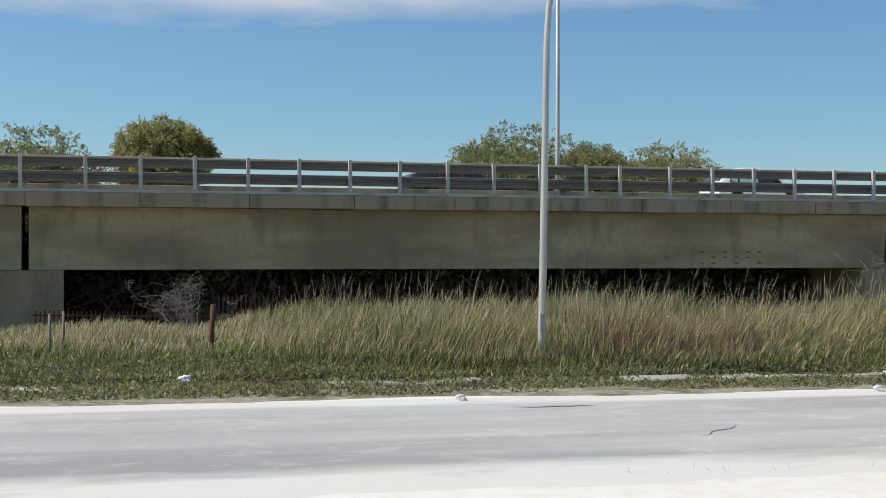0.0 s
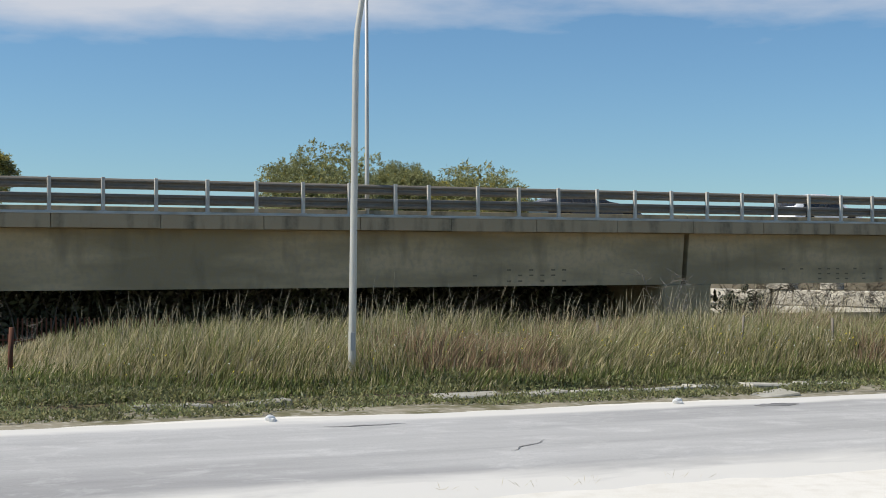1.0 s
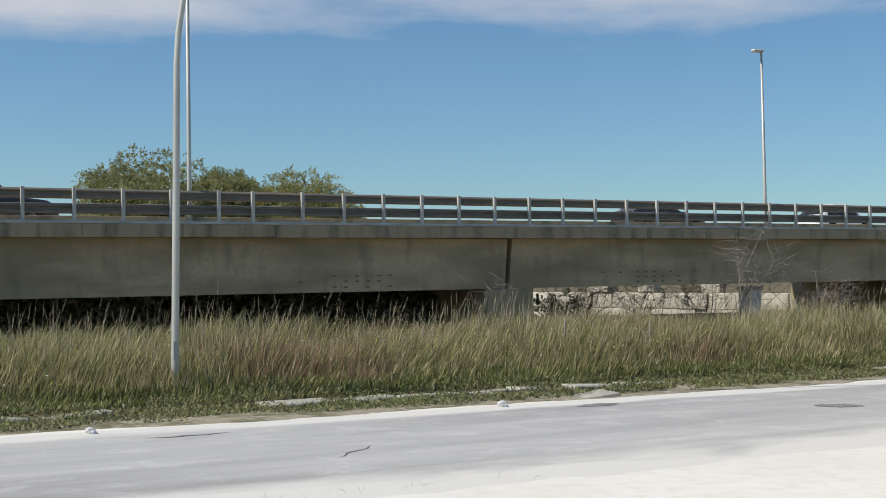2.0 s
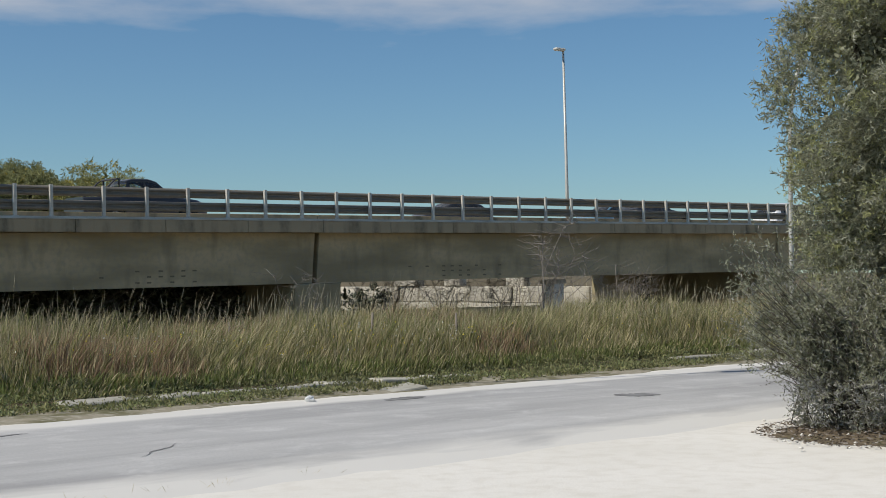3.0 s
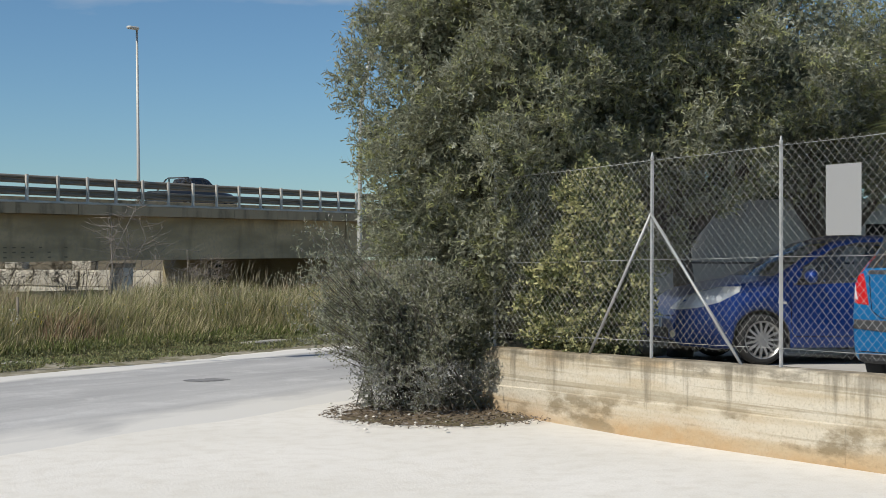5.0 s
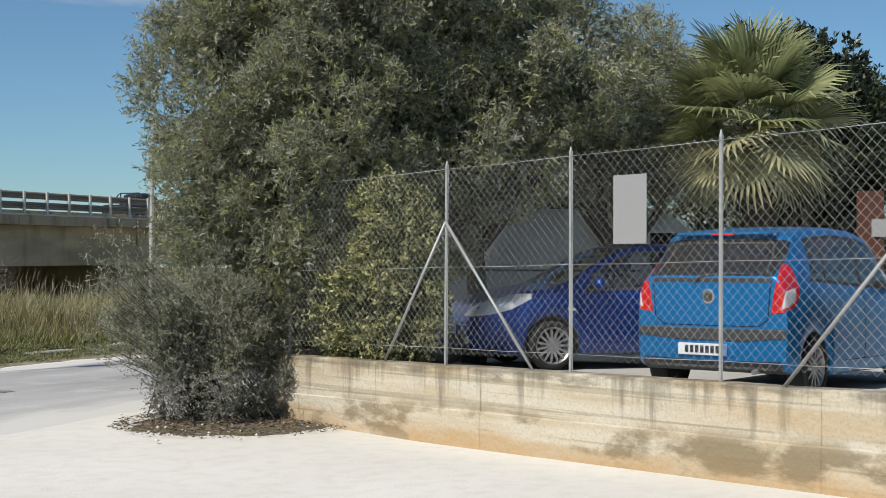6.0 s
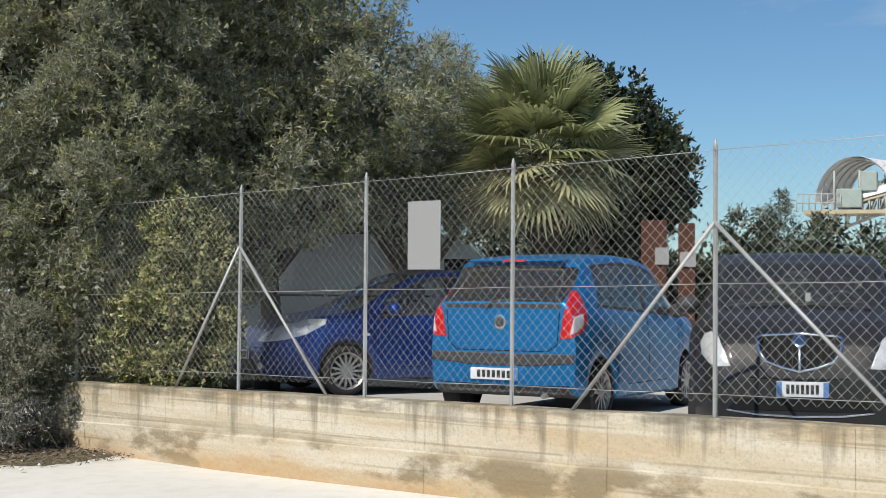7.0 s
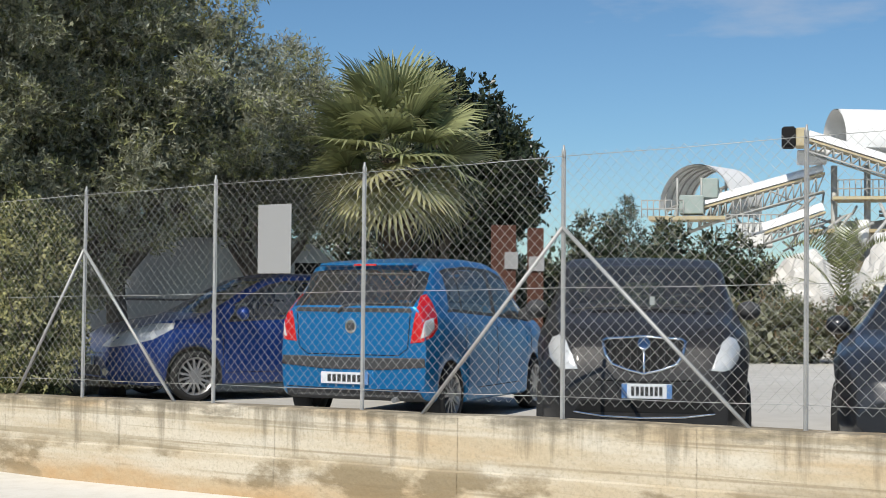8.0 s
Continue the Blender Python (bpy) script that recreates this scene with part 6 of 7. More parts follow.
# bright blue hatchback, seen from behind
def city_hatch():
    S = dict(L=3.62, W=1.66, H=1.62, R=0.285, fo=0.72, ro=0.54, nose=0.74, tail=0.92, wt=0.655, paint=M["paint_sky"], spokes=12, rim=0.20,
             roof=[(-1.81, 1.12), (-1.803, 1.14), (-1.74, 1.225), (-1.62, 1.36), (-1.54, 1.47), (-1.46, 1.535), (-1.2, 1.585), (-0.6, 1.62), (0.0, 1.60), (0.35, 1.54), (0.6, 1.43), (1.0, 1.17), (1.15, 1.07), (1.35, 0.99), (1.6, 0.88), (1.72, 0.78), (1.78, 0.68), (1.81, 0.58)],
             belt=[(-1.81, 1.06), (-1.2, 1.08), (1.2, 0.96), (1.81, 0.80)], low=HATCH_LOW, ws=(1.05, 0.40), rw=(-1.803, -1.52), win=((-1.30, -1.0), (-0.96, -0.18), (-0.08, 0.80)),
             handles=(-0.02, -0.85), doors=(0.86, -0.13, -1.0), mirror=M["plastic"], mirror_at=(0.62, 1.05))
    car, tree = build_car("car", "bright blue hatchback parked with its tail to the fence", place_wheel(65.72, 12.95, 89, LOT_Z0, -1.27, -0.77), S)
    for sg in (-1, 1):
        lamp = patch(car, tree, "tail_lamp", [(sg * y, z) for y, z in ((0.555, 0.79), (0.66, 0.80), (0.76, 0.85), (0.81, 0.93), (0.80, 1.06), (0.755, 1.17), (0.70, 1.25), (0.645, 1.24), (0.59, 1.02))],
                     (1, -sg * 0.42, 0), M["red_lens"], 0.014, "tall red wrap-round tail lamp")
        patch(lamp, tree, "reversing_lamp", [(sg * y, z) for y, z in ((0.65, 0.835), (0.72, 0.86), (0.78, 0.93), (0.77, 1.03), (0.69, 1.00))], (1, -sg * 0.42, 0), M["clear_lens"], 0.020)
    patch(car, tree, "bumper_strip", [(-0.76, 0.57), (-0.3, 0.535), (0.3, 0.535), (0.76, 0.57), (0.75, 0.655), (0.3, 0.65), (-0.3, 0.65), (-0.75, 0.655)], REAR, M["plastic"], 0.022)
    seam(car, tree, "hatch_seam", [(-0.60, 1.06), (-0.575, 0.74), (-0.48, 0.675), (0.48, 0.675), (0.575, 0.74), (0.60, 1.06)], REAR, 0.005)
    seam(car, tree, "bumper_crease", [(-0.70, 0.36), (0.0, 0.345), (0.70, 0.36)], REAR, 0.006)
    patch(car, tree, "plate_recess", [(-0.25, 0.385), (0.39, 0.385), (0.36, 0.525), (-0.22, 0.525)], REAR, M["paint_sky"], 0.008)
    number_plate(car, -1.832, 0.07, 0.452, 0.50, -1)
    patch(car, tree, "badge", [(0.02 + 0.062 * math.cos(a), 0.945 + 0.075 * math.sin(a)) for a in [math.pi * i / 8 for i in range(16)]], REAR, M["chrome"], 0.016)
    patch(car, tree, "badge_recess", [(-0.018, 0.905), (0.058, 0.905), (0.058, 0.975), (-0.018, 0.975)], REAR, M["plastic"], 0.022)
    patch(car, tree, "window_seal", [(-0.62, 1.075), (0.62, 1.075), (0.60, 1.117), (-0.60, 1.117)], REAR, M["plastic"], 0.006)
    for line in ([(-0.56, 1.13), (-0.50, 1.44), (0.50, 1.44), (0.56, 1.13)],):
        seam(car, tree, "window_rubber", line, REAR, 0.014, M["plastic"])
    part("rear_wiper", tube(bmesh.new(), [(-1.825, 0.16, 1.07), (-1.80, 0.10, 1.13), (-1.79, -0.16, 1.16), (-1.80, -0.40, 1.15)], [0.022, 0.018, 0.012, 0.007], 6), M["plastic"], car)
    bm = boxm(-1.56, -1.36, -0.50, 0.50, 1.515, 1.545, 0.012)
    part("spoiler", bm, M["paint_sky"], car)
    part("brake_lamp", boxm(-1.568, -1.55, -0.12, 0.12, 1.518, 1.538), M["red_lens"], car)
    part("exhaust", tube(bmesh.new(), [(-1.6, -0.45, 0.27), (-1.84, -0.45, 0.26)], 0.025, 8), M["alloy"], car)
    part("lower_bumper", boxm(-1.78, -1.5, -0.62, 0.62, 0.25, 0.33, 0.03), M["plastic"], car)


city_hatch()


# deep blue hatchback, seen from its front corner
def navy_hatch():
    S = dict(L=4.23, W=1.69, H=1.51, R=0.292, fo=0.98, ro=0.76, nose=0.70, tail=0.9, wt=0.61, paint=M["paint_navy"], spokes=15, rim=0.215,
             roof=[(-2.015, 0.95), (-1.95, 1.08), (-1.75, 1.25), (-1.6, 1.37), (-1.2, 1.46), (-0.6, 1.51), (-0.1, 1.50), (0.2, 1.44), (0.6, 1.27), (1.05, 1.04), (1.2, 0.985), (1.5, 0.93), (1.8, 0.85), (1.98, 0.75), (2.07, 0.64), (2.115, 0.52)],
             belt=[(-2.015, 1.00), (-1.0, 0.99), (1.1, 0.90), (1.6, 0.82), (2.115, 0.62)], low=HATCH_LOW, ws=(1.10, 0.15), rw=(-1.96, -1.62), win=((-1.45, -1.05), (-1.0, -0.32), (-0.25, 0.72)),
             handles=(-0.2,), doors=(0.80, -0.30), mirror=M["paint_navy"], mirror_at=(0.55, 1.02))
    car, tree = build_car("car", "deep blue hatchback parked behind the fence under olive branches", place_wheel(54.95, 15.9, 302, LOT_Z0, 1.135, 0.735), S)
    for sg in (-1, 1):
        patch(car, tree, "headlamp", [(sg * y, z) for y, z in ((0.24, 0.635), (0.42, 0.63), (0.66, 0.655), (0.88, 0.72), (1.06, 0.84), (1.04, 0.90), (0.84, 0.90), (0.58, 0.85), (0.36, 0.74))],
              (-1, -sg * 1.0, 0), M["clear_lens"], 0.012, "long swept clear headlamp", 0.012)
        patch(car, tree, "fog_lamp", [(sg * (0.50 + 0.07 * math.cos(a)), 0.35 + 0.045 * math.sin(a)) for a in [math.pi * i / 6 for i in range(12)]], (-1, -sg * 0.35, 0), M["clear_lens"], 0.010)
        patch(car, tree, "side_marker", [(0.86, 0.70), (0.96, 0.71), (0.96, 0.735), (0.86, 0.73)], (0, -sg, 0), M["clear_lens"], 0.008)
        seam(car, tree, "bonnet_seam", [(1.15, 0.86), (1.5, 0.82), (1.72, 0.76)], (0, -sg, 0), 0.004)
    patch(car, tree, "grille", [(-0.40, 0.30), (0.40, 0.30), (0.36, 0.42), (-0.36, 0.42)], FRONT, M["plastic"], 0.006)
    seam(car, tree, "bumper_seam", [(-0.5, 0.56), (0.0, 0.55), (0.5, 0.56)], FRONT, 0.005)
    number_plate(car, 2.13, 0, 0.47, 0.36, 1, 2)


navy_hatch()


# black small people carrier, seen from the front
def black_mpv():
    S = dict(L=4.03, W=1.70, H=1.60, R=0.30, fo=0.80, ro=0.72, nose=0.72, tail=0.92, wt=0.69, paint=M["paint_black"], spokes=10, rim=0.20,
             roof=[(-2.015, 1.0), (-1.97, 1.15), (-1.85, 1.40), (-1.7, 1.53), (-1.2, 1.59), (-0.4, 1.60), (0.2, 1.57), (0.5, 1.50), (0.8, 1.36), (1.22, 1.13), (1.35, 1.095), (1.6, 1.03), (1.8, 0.95), (1.92, 0.86), (1.98, 0.74), (2.015, 0.60)],
             belt=[(-2.015, 1.08), (-1.0, 1.06), (1.2, 1.01), (1.6, 0.93), (2.015, 0.72)], low=[(-1, 0.36), (-0.96, 0.26), (-0.8, 0.2), (0.8, 0.19), (0.96, 0.2), (1, 0.25)],
             ws=(1.24, 0.46), rw=(-1.98, -1.72), win=((-1.62, -1.25), (-1.2, -0.32), (-0.24, 0.72)), handles=(-0.1, -1.0), doors=(0.85, -0.28, -1.2), mirror=M["plastic"], mirror_at=(0.70, 1.13))
    car, tree = build_car("car", "black compact people carrier facing the fence", place(73.75, 12.15, 253, LOT_Z0), S)
    for sg in (-1, 1):
        patch(car, tree, "headlamp", [(sg * y, z) for y, z in ((0.46, 0.69), (0.56, 0.685), (0.66, 0.71), (0.76, 0.77), (0.81, 0.85), (0.78, 0.92), (0.71, 0.94), (0.61, 0.90), (0.52, 0.80))],
              (-1, -sg * 0.42, 0), M["clear_lens"], 0.012, "teardrop clear headlamp", 0.02)
        seam(car, tree, "bonnet_seam", [(sg * 0.33, 0.93), (sg * 0.46, 0.98), (sg * 0.60, 1.03)], FRONT, 0.004)
    pr = [(-0.31, 0.895), (-0.285, 0.915), (-0.10, 0.925), (0.0, 0.935), (0.10, 0.925), (0.285, 0.915), (0.31, 0.895), (0.285, 0.80), (0.235, 0.73), (0.13, 0.69), (0.0, 0.66), (-0.13, 0.69), (-0.235, 0.73), (-0.285, 0.80)]
    g = patch(car, tree, "grille", pr, FRONT, M["gap"], 0.006)
    seam(g, tree, "grille_frame", pr + pr[:1], FRONT, 0.015, M["chrome"], 0.012, 3)
    seam(g, tree, "grille_bar", [(0.0, 0.92), (0.0, 0.665)], FRONT, 0.013, M["chrome"], 0.014)
    patch(g, tree, "badge", [(0.048 * math.cos(a), 0.885 + 0.05 * math.sin(a)) for a in [math.pi * i / 7 for i in range(14)]], FRONT, M["chrome"], 0.03)
    for i in range(11):
        y = -0.25 + 0.05 * i
        if abs(y) > 0.02:
            seam(g, tree, "grille_slat", [(y, 0.90), (y, 0.74 - 0.05 * (0.25 - abs(y)) / 0.25)], FRONT, 0.004, M["plastic"], 0.008)
    number_plate(car, 2.03, 0.02, 0.535, 0.37, 1, 2)
    patch(car, tree, "lower_grille", [(-0.52, 0.375), (0.52, 0.375), (0.46, 0.46), (-0.46, 0.46)], FRONT, M["gap"], 0.005)
    seam(car, tree, "lower_trim", [(-0.52, 0.375), (-0.3, 0.345), (0.0, 0.335), (0.3, 0.345), (0.52, 0.375)], FRONT, 0.010, M["chrome"], 0.008)
    seam(car, tree, "bumper_seam", [(-0.36, 0.615), (0.0, 0.605), (0.36, 0.615)], FRONT, 0.007)
    patch(car, tree, "cowl", [(-0.56, 1.095), (0.0, 1.125), (0.56, 1.095), (0.57, 1.115), (0.0, 1.15), (-0.57, 1.115)], FRONT, M["gap"], 0.006)
    for y0, y1 in ((-0.55, 0.05), (-0.05, 0.55)):
        seam(car, tree, "wiper", [(y0, 1.13), ((y0 + y1) / 2, 1.165), (y1, 1.16)], FRONT, 0.010, M["plastic"], 0.02)
    part("rear_view_mirror", boxm(0.62, 0.66, -0.11, 0.11, 1.36, 1.42, 0.015), M["interior"], car)
    part("paper_tag", boxm(0.98, 0.985, 0.06, 0.10, 1.17, 1.24), M["plate"], car, "small white paper behind the windscreen")


black_mpv()


def dark_saloon():
    S = base_spec(M["paint_dark"], 4.2, 1.46)
    S.update(handles=(-0.1, -1.0), doors=(0.8, -0.3, -1.2), mirror_at=(0.6, 1.02))
    build_car("car", "dark grey hatchback parked beside the black one", place(86.2, 12.2, 268, LOT_Z0), S)


def base_spec(paint_, L=4.1, H=1.45):
    a = L / 2
    return dict(L=L, W=1.72, H=H, R=0.31, fo=0.82, ro=0.72, nose=0.70, tail=0.9, wt=0.57, paint=paint_, spokes=9, rim=0.2,
                roof=[(-a, 0.92), (-a + 0.06, 1.04), (-a + 0.25, H - 0.22), (-a + 0.45, H - 0.10), (-0.7, H - 0.01), (-0.1, H), (0.25, H - 0.06), (0.7, H - 0.28), (1.1, 1.0), (1.25, 0.95), (1.6, 0.88), (a - 0.18, 0.78), (a - 0.05, 0.64), (a, 0.5)],
                belt=[(-a, 0.98), (1.1, 0.90), (1.6, 0.80), (a, 0.60)], low=HATCH_LOW, ws=(1.12, 0.20), rw=(-a + 0.05, -a + 0.42), win=((-1.45, -1.1), (-1.05, -0.3), (-0.22, 0.72)))


dark_saloon()


def grey_van():
    """Light grey delivery van behind the deep blue car."""
    van = thing("van", place(57.2, 20.6, 147, LOT_Z0), "dusty grey delivery van in the shade of the trees", "van")
    bm = bmesh.new()
    prof = [(-2.4, 0.45), (-2.4, 1.9), (-2.25, 2.05), (0.6, 2.08), (0.95, 1.98), (1.75, 1.18), (2.35, 1.0), (2.45, 0.8), (2.45, 0.42)]
    lo = [bm.verts.new((x, -0.92, z)) for x, z in prof]
    hi = [bm.verts.new((x, 0.92, z)) for x, z in prof]
    for i in range(len(prof)):
        j = (i + 1) % len(prof)
        bm.faces.new((lo[i], lo[j], hi[j], hi[i]))
    bm.faces.new(lo)
    bm.faces.new(hi[::-1])
    bmesh.ops.recalc_face_normals(bm, faces=bm.faces)
    bmesh.ops.bevel(bm, geom=bm.edges[:], offset=0.05, segments=2, affect="EDGES")
    part("body", bm, M["paint_grey"], van)
    bm = bmesh.new()
    bm.faces.new([bm.verts.new(p) for p in ((1.02, -0.78, 1.95), (1.02, 0.78, 1.95), (1.74, 0.82, 1.23), (1.74, -0.82, 1.23))])
    part("windscreen", bm, M["glass"], van).matrix_basis = Matrix.Translation((0.03, 0, 0.03))
    for sg in (-1, 1):
        part("side_window", boxm(0.65, 1.35, *sorted((sg * 0.905, sg * 0.925)), 1.25, 1.72, 0.008), M["gap"], van)
        part("headlamp", boxm(2.25, 2.47, *sorted((sg * 0.55, sg * 0.88)), 0.78, 0.98, 0.04), M["clear_lens"], van)
        part("side_groove", boxm(-2.2, 0.5, *sorted((sg * 0.915, sg * 0.93)), 1.15, 1.18), M["plastic"], van)
    part("bumper", boxm(2.3, 2.52, -0.9, 0.9, 0.40, 0.62, 0.05), M["plastic"], van)
    part("grille", boxm(2.35, 2.475, -0.45, 0.45, 0.70, 0.82, 0.02), M["gap"], van)
    ty, rim, disc = wheel_mesh(0.33, 0.2, 8, 0.2)
    t = part("wheel", ty, M["tyre"], van)
    t.matrix_basis = pose(1.6, -0.85, 0.33)
    part("rim", rim, M["alloy"], t)
    disc.free()
    for x, y, r in ((1.6, 0.85, 180), (-1.5, -0.85, 0), (-1.5, 0.85, 180)):
        w = share("wheel", t.data, van, pose(x, y, 0.33, 0, 0, r))


grey_van()


# ---- far things: traffic deck side, riverbank walls, lot edge, quarry plant ----
build_litter()
build_verge_posts()
M["limestone"] = mat("sunlit_limestone_blocks", (0.56, 0.52, 0.43), 0.95, grain=[(0.8, 6, 0.42, 0.66, (0.40, 0.36, 0.29), 0.7), (5, 6, 0.5, 0.72, (0.2, 0.18, 0.14), 0.6)], bump=0.6, bump_scale=6, objrand=0.15)
M["rock"] = mat("white_quarry_rock", (0.72, 0.70, 0.66), 0.95, grain=[(1.5, 6, 0.45, 0.7, (0.55, 0.52, 0.46), 0.6)], bump=0.8, bump_scale=5)
M["white_sheet"] = mat("white_sheet_metal", (0.80, 0.80, 0.79), 0.5, grain=[(2, 5, 0.45, 0.75, (0.66, 0.65, 0.62), 0.5)])
M["grey_steel"] = mat("dusty_grey_steel", (0.42, 0.42, 0.40), 0.7, 0.2, grain=[(3, 5, 0.4, 0.7, (0.46, 0.45, 0.42), 0.6)])
M["cream_steel"] = mat("dusty_cream_steel", (0.50, 0.43, 0.27), 0.8, grain=[(2, 5, 0.4, 0.7, (0.35, 0.27, 0.17), 0.6)])
M["green_steel"] = mat("faded_green_steel", (0.30, 0.37, 0.34), 0.7, grain=[(2, 5, 0.4, 0.7, (0.4, 0.42, 0.4), 0.6)])
M["brown_steel"] = mat("brown_rusted_plate", (0.085, 0.034, 0.022), 0.85, 0.1, grain=[(4, 6, 0.4, 0.7, (0.07, 0.03, 0.02), 0.8), (20, 4, 0.5, 0.8, (0.17, 0.075, 0.04), 0.4)], bump=0.2)


def build_river_wall():
    """Old block wall on the far bank, seen under the bridge."""
    rw = thing("bank_wall", pose(*polar(25.4, 83.3, -3.0), 0, 0, -64), "old sunlit limestone block wall on the far bank", "wall", kind="structure")
    rng = np.random.default_rng(33)
    me = []
    for i in range(4):
        bm = boxm(-0.5, 0.5, -0.35, 0.35, 0, 1, 0.04)
        for v in bm.verts:
            v.co += Vector(noise.noise_vector(v.co * 2.3 + Vector((i * 5, 0, 0)))) * 0.06
        ob = link_bm("block", bm, M["limestone"])
        me.append(ob.data)
        bpy.data.objects.remove(ob)
    for row in range(6):
        x, z = -13.0 + 0.6 * (row % 2), row * 0.98
        while x < 16:
            w = rng.uniform(1.2, 2.3)
            if not (row >= 4 and noise.noise((x * 0.35, row * 3, 0)) < 0.05):
                share("block", me[int(rng.integers(4))], rw, Matrix.Translation((x + w / 2, 0.08 * rng.normal(), z)) @ Matrix.Diagonal((w - 0.04, 1, 0.95, 1)))
            x += w
    pl = thing("stone_pillar", pose(*polar(28.3, 57, -3.0), 0, 0, 25), "pale spotted square stone pillar on the bank", "pillar")
    part("shaft", boxm(-0.34, 0.34, -0.34, 0.34, 0, 4.25, 0.03), M["rock"], pl)
    part("cap", boxm(-0.42, 0.42, -0.42, 0.42, 4.22, 4.40, 0.02), M["limestone"], pl)
    bk = thing("bank_beam", pose(*polar(24.0, 54, -3.0), 0, 0, math.degrees(math.atan(BRIDGE_S))), "long dark concrete parapet on the riverbank", "wall", kind="structure")
    part("parapet", boxm(-6, 6, -0.2, 0.2, 0, 3.30, 0.03), M["concrete"], bk)


build_river_wall()


def lumpy(name, label, category, x, y, z, sx, sy, sz, material, seed, sub=4, rough=0.28):
    bm = bmesh.new()
    bmesh.ops.create_icosphere(bm, subdivisions=sub, radius=1)
    for v in bm.verts:
        q = v.co * 1.6 + Vector((seed * 3.1, 0, 0))
        h = noise.noise(q) + 0.5 * noise.noise(q * 2.7) + 0.25 * noise.noise(q * 6)
        v.co = v.co * (1 + rough * h)
        v.co = Vector((v.co.x * sx, v.co.y * sy, max(v.co.z, -0.6) * sz))
    ob = link_bm(name, bm, material)
    ob.matrix_basis = pose(x, y, z)
    return tagged(ob, label, category)


lumpy("white_rock", "large pale limestone boulder among bushes", "rock", *polar(80.6, 32, 1.15), 1.0, 1.1, 1.55, M["rock"], 2)
lumpy("white_rock", "pale limestone boulder behind the small palm", "rock", *polar(84.3, 33, 1.3), 0.9, 1.0, 1.9, M["rock"], 5)


def bush(name, label, az, d, z, r, leaf, ms, sh, n, seed):
    x, y, _ = polar(az, d)
    rr = np.random.default_rng(seed)
    bl = [((x + rr.normal() * r[0] * 0.4, y + rr.normal() * r[1] * 0.4, z + r[2] * rr.uniform(0.35, 0.75)), (r[0] * 0.65, r[1] * 0.65, r[2] * 0.6)) for _ in range(5)]
    build_tree(name, label, "bush", (x, y, z), bl, n, ms, sh, k=8, twig_len=0.25, leaf=leaf, seed=seed, inner_leaves=n // 2, inner_size=0.22, r0=0.05, gap=0.08, group="bushes at the lot's edge", lump=0.15)


for i, (az, d, h, w) in enumerate(((70.4, 31, 2.0, 1.7), (72.2, 31, 2.3, 1.8), (74.2, 31, 2.4, 1.9), (76.2, 31, 2.4, 1.9), (78.0, 31, 1.95, 1.5), (68.6, 31, 1.8, 1.6), (67.0, 30, 2.2, 1.4), (63.0, 30, 2.2, 1.8), (59, 29, 3.0, 2.0), (56.2, 27, 3.6, 1.7), (53.3, 26, 3.8, 1.7), (50.4, 25, 3.8, 1.7), (47.6, 24, 3.8, 1.7))):
    bush("dark_bush", "dark evergreen bush at the lot's edge", az, d, LOT_Z0, (w, 1.2, h), (0.10, 0.04), ["dark_leaf", "olive", "hedge_leaf"], [0.62, 0.28, 0.10], 1900, 200 + i)
for i, (az, d, h, w) in enumerate(((79.0, 28, 1.0, 0.9), (80.6, 28, 0.95, 0.9), (82.2, 28, 1.1, 0.9), (83.8, 28, 1.3, 0.9), (77.2, 28.5, 1.1, 0.9), (85.5, 28, 1.4, 1.0))):
    bush("low_bush", "low dry green bush edging the lot", az, d, LOT_Z0, (w, 0.8, h), (0.08, 0.03), ["olive", "hedge_leaf", "olive_pale", "reddish"], [0.46, 0.26, 0.16, 0.12], 900, 230 + i)
build_tree("cypress", "small dark conifer behind the bushes", "tree", polar(73.0, 45, 0.2), [(polar(73.0, 45, 3.6), (0.55, 0.55, 1.3)), (polar(72.8, 45, 2.6), (0.8, 0.7, 1.2))], 900,
           ["dark_leaf", "olive"], [0.8, 0.2], k=8, twig_len=0.25, leaf=(0.12, 0.03), seed=260, inner_leaves=600, up=0.7, lump=0.3)


def build_columns():
    for az, d, w, h, pan in ((67.95, 24.0, 0.40, 2.50, (0.02, 0.26, 1.75, 2.05)), (69.3, 24.2, 0.25, 2.46, (-0.12, 0.16, 1.72, 1.98))):
        x, y, _ = polar(az, d)
        c = thing("steel_column", pose(x, y, LOT_Z0, 0, 0, 90 - 68 + 2), "rusty brown steel box column with a grey panel", "column", "steel columns")
        bm = boxm(-0.12, 0.12, -w / 2, w / 2, 0, h, 0.01)
        box(bm, -0.14, -0.122, -w / 2 - 0.02, w / 2 + 0.02, 0, h + 0.03)
        part("shaft", bm, M["brown_steel"], c)
        part("panel", boxm(-0.175, -0.145, -pan[1], -pan[0], pan[2], pan[3], 0.006), M["sign_back"], c)


build_columns()

for i, (az, d, h, w) in enumerate(((20.3, 72, 2.4, 0.8), (31.6, 70, 2.2, 1.0))):
    bush("bank_bush", "dark bush before the old bank wall", az, d, -1.7, (w, 1.0, h), (0.14, 0.05), ["dark_leaf", "olive"], [0.6, 0.4], 700, 280 + i)

# ---- quarry plant on the rise behind ----
PL = Matrix.Translation(polar(79.0, 70.0, 0.0)) @ Matrix.Rotation(radians(-79.0), 4, "Z")      # x to the right, y away, z up


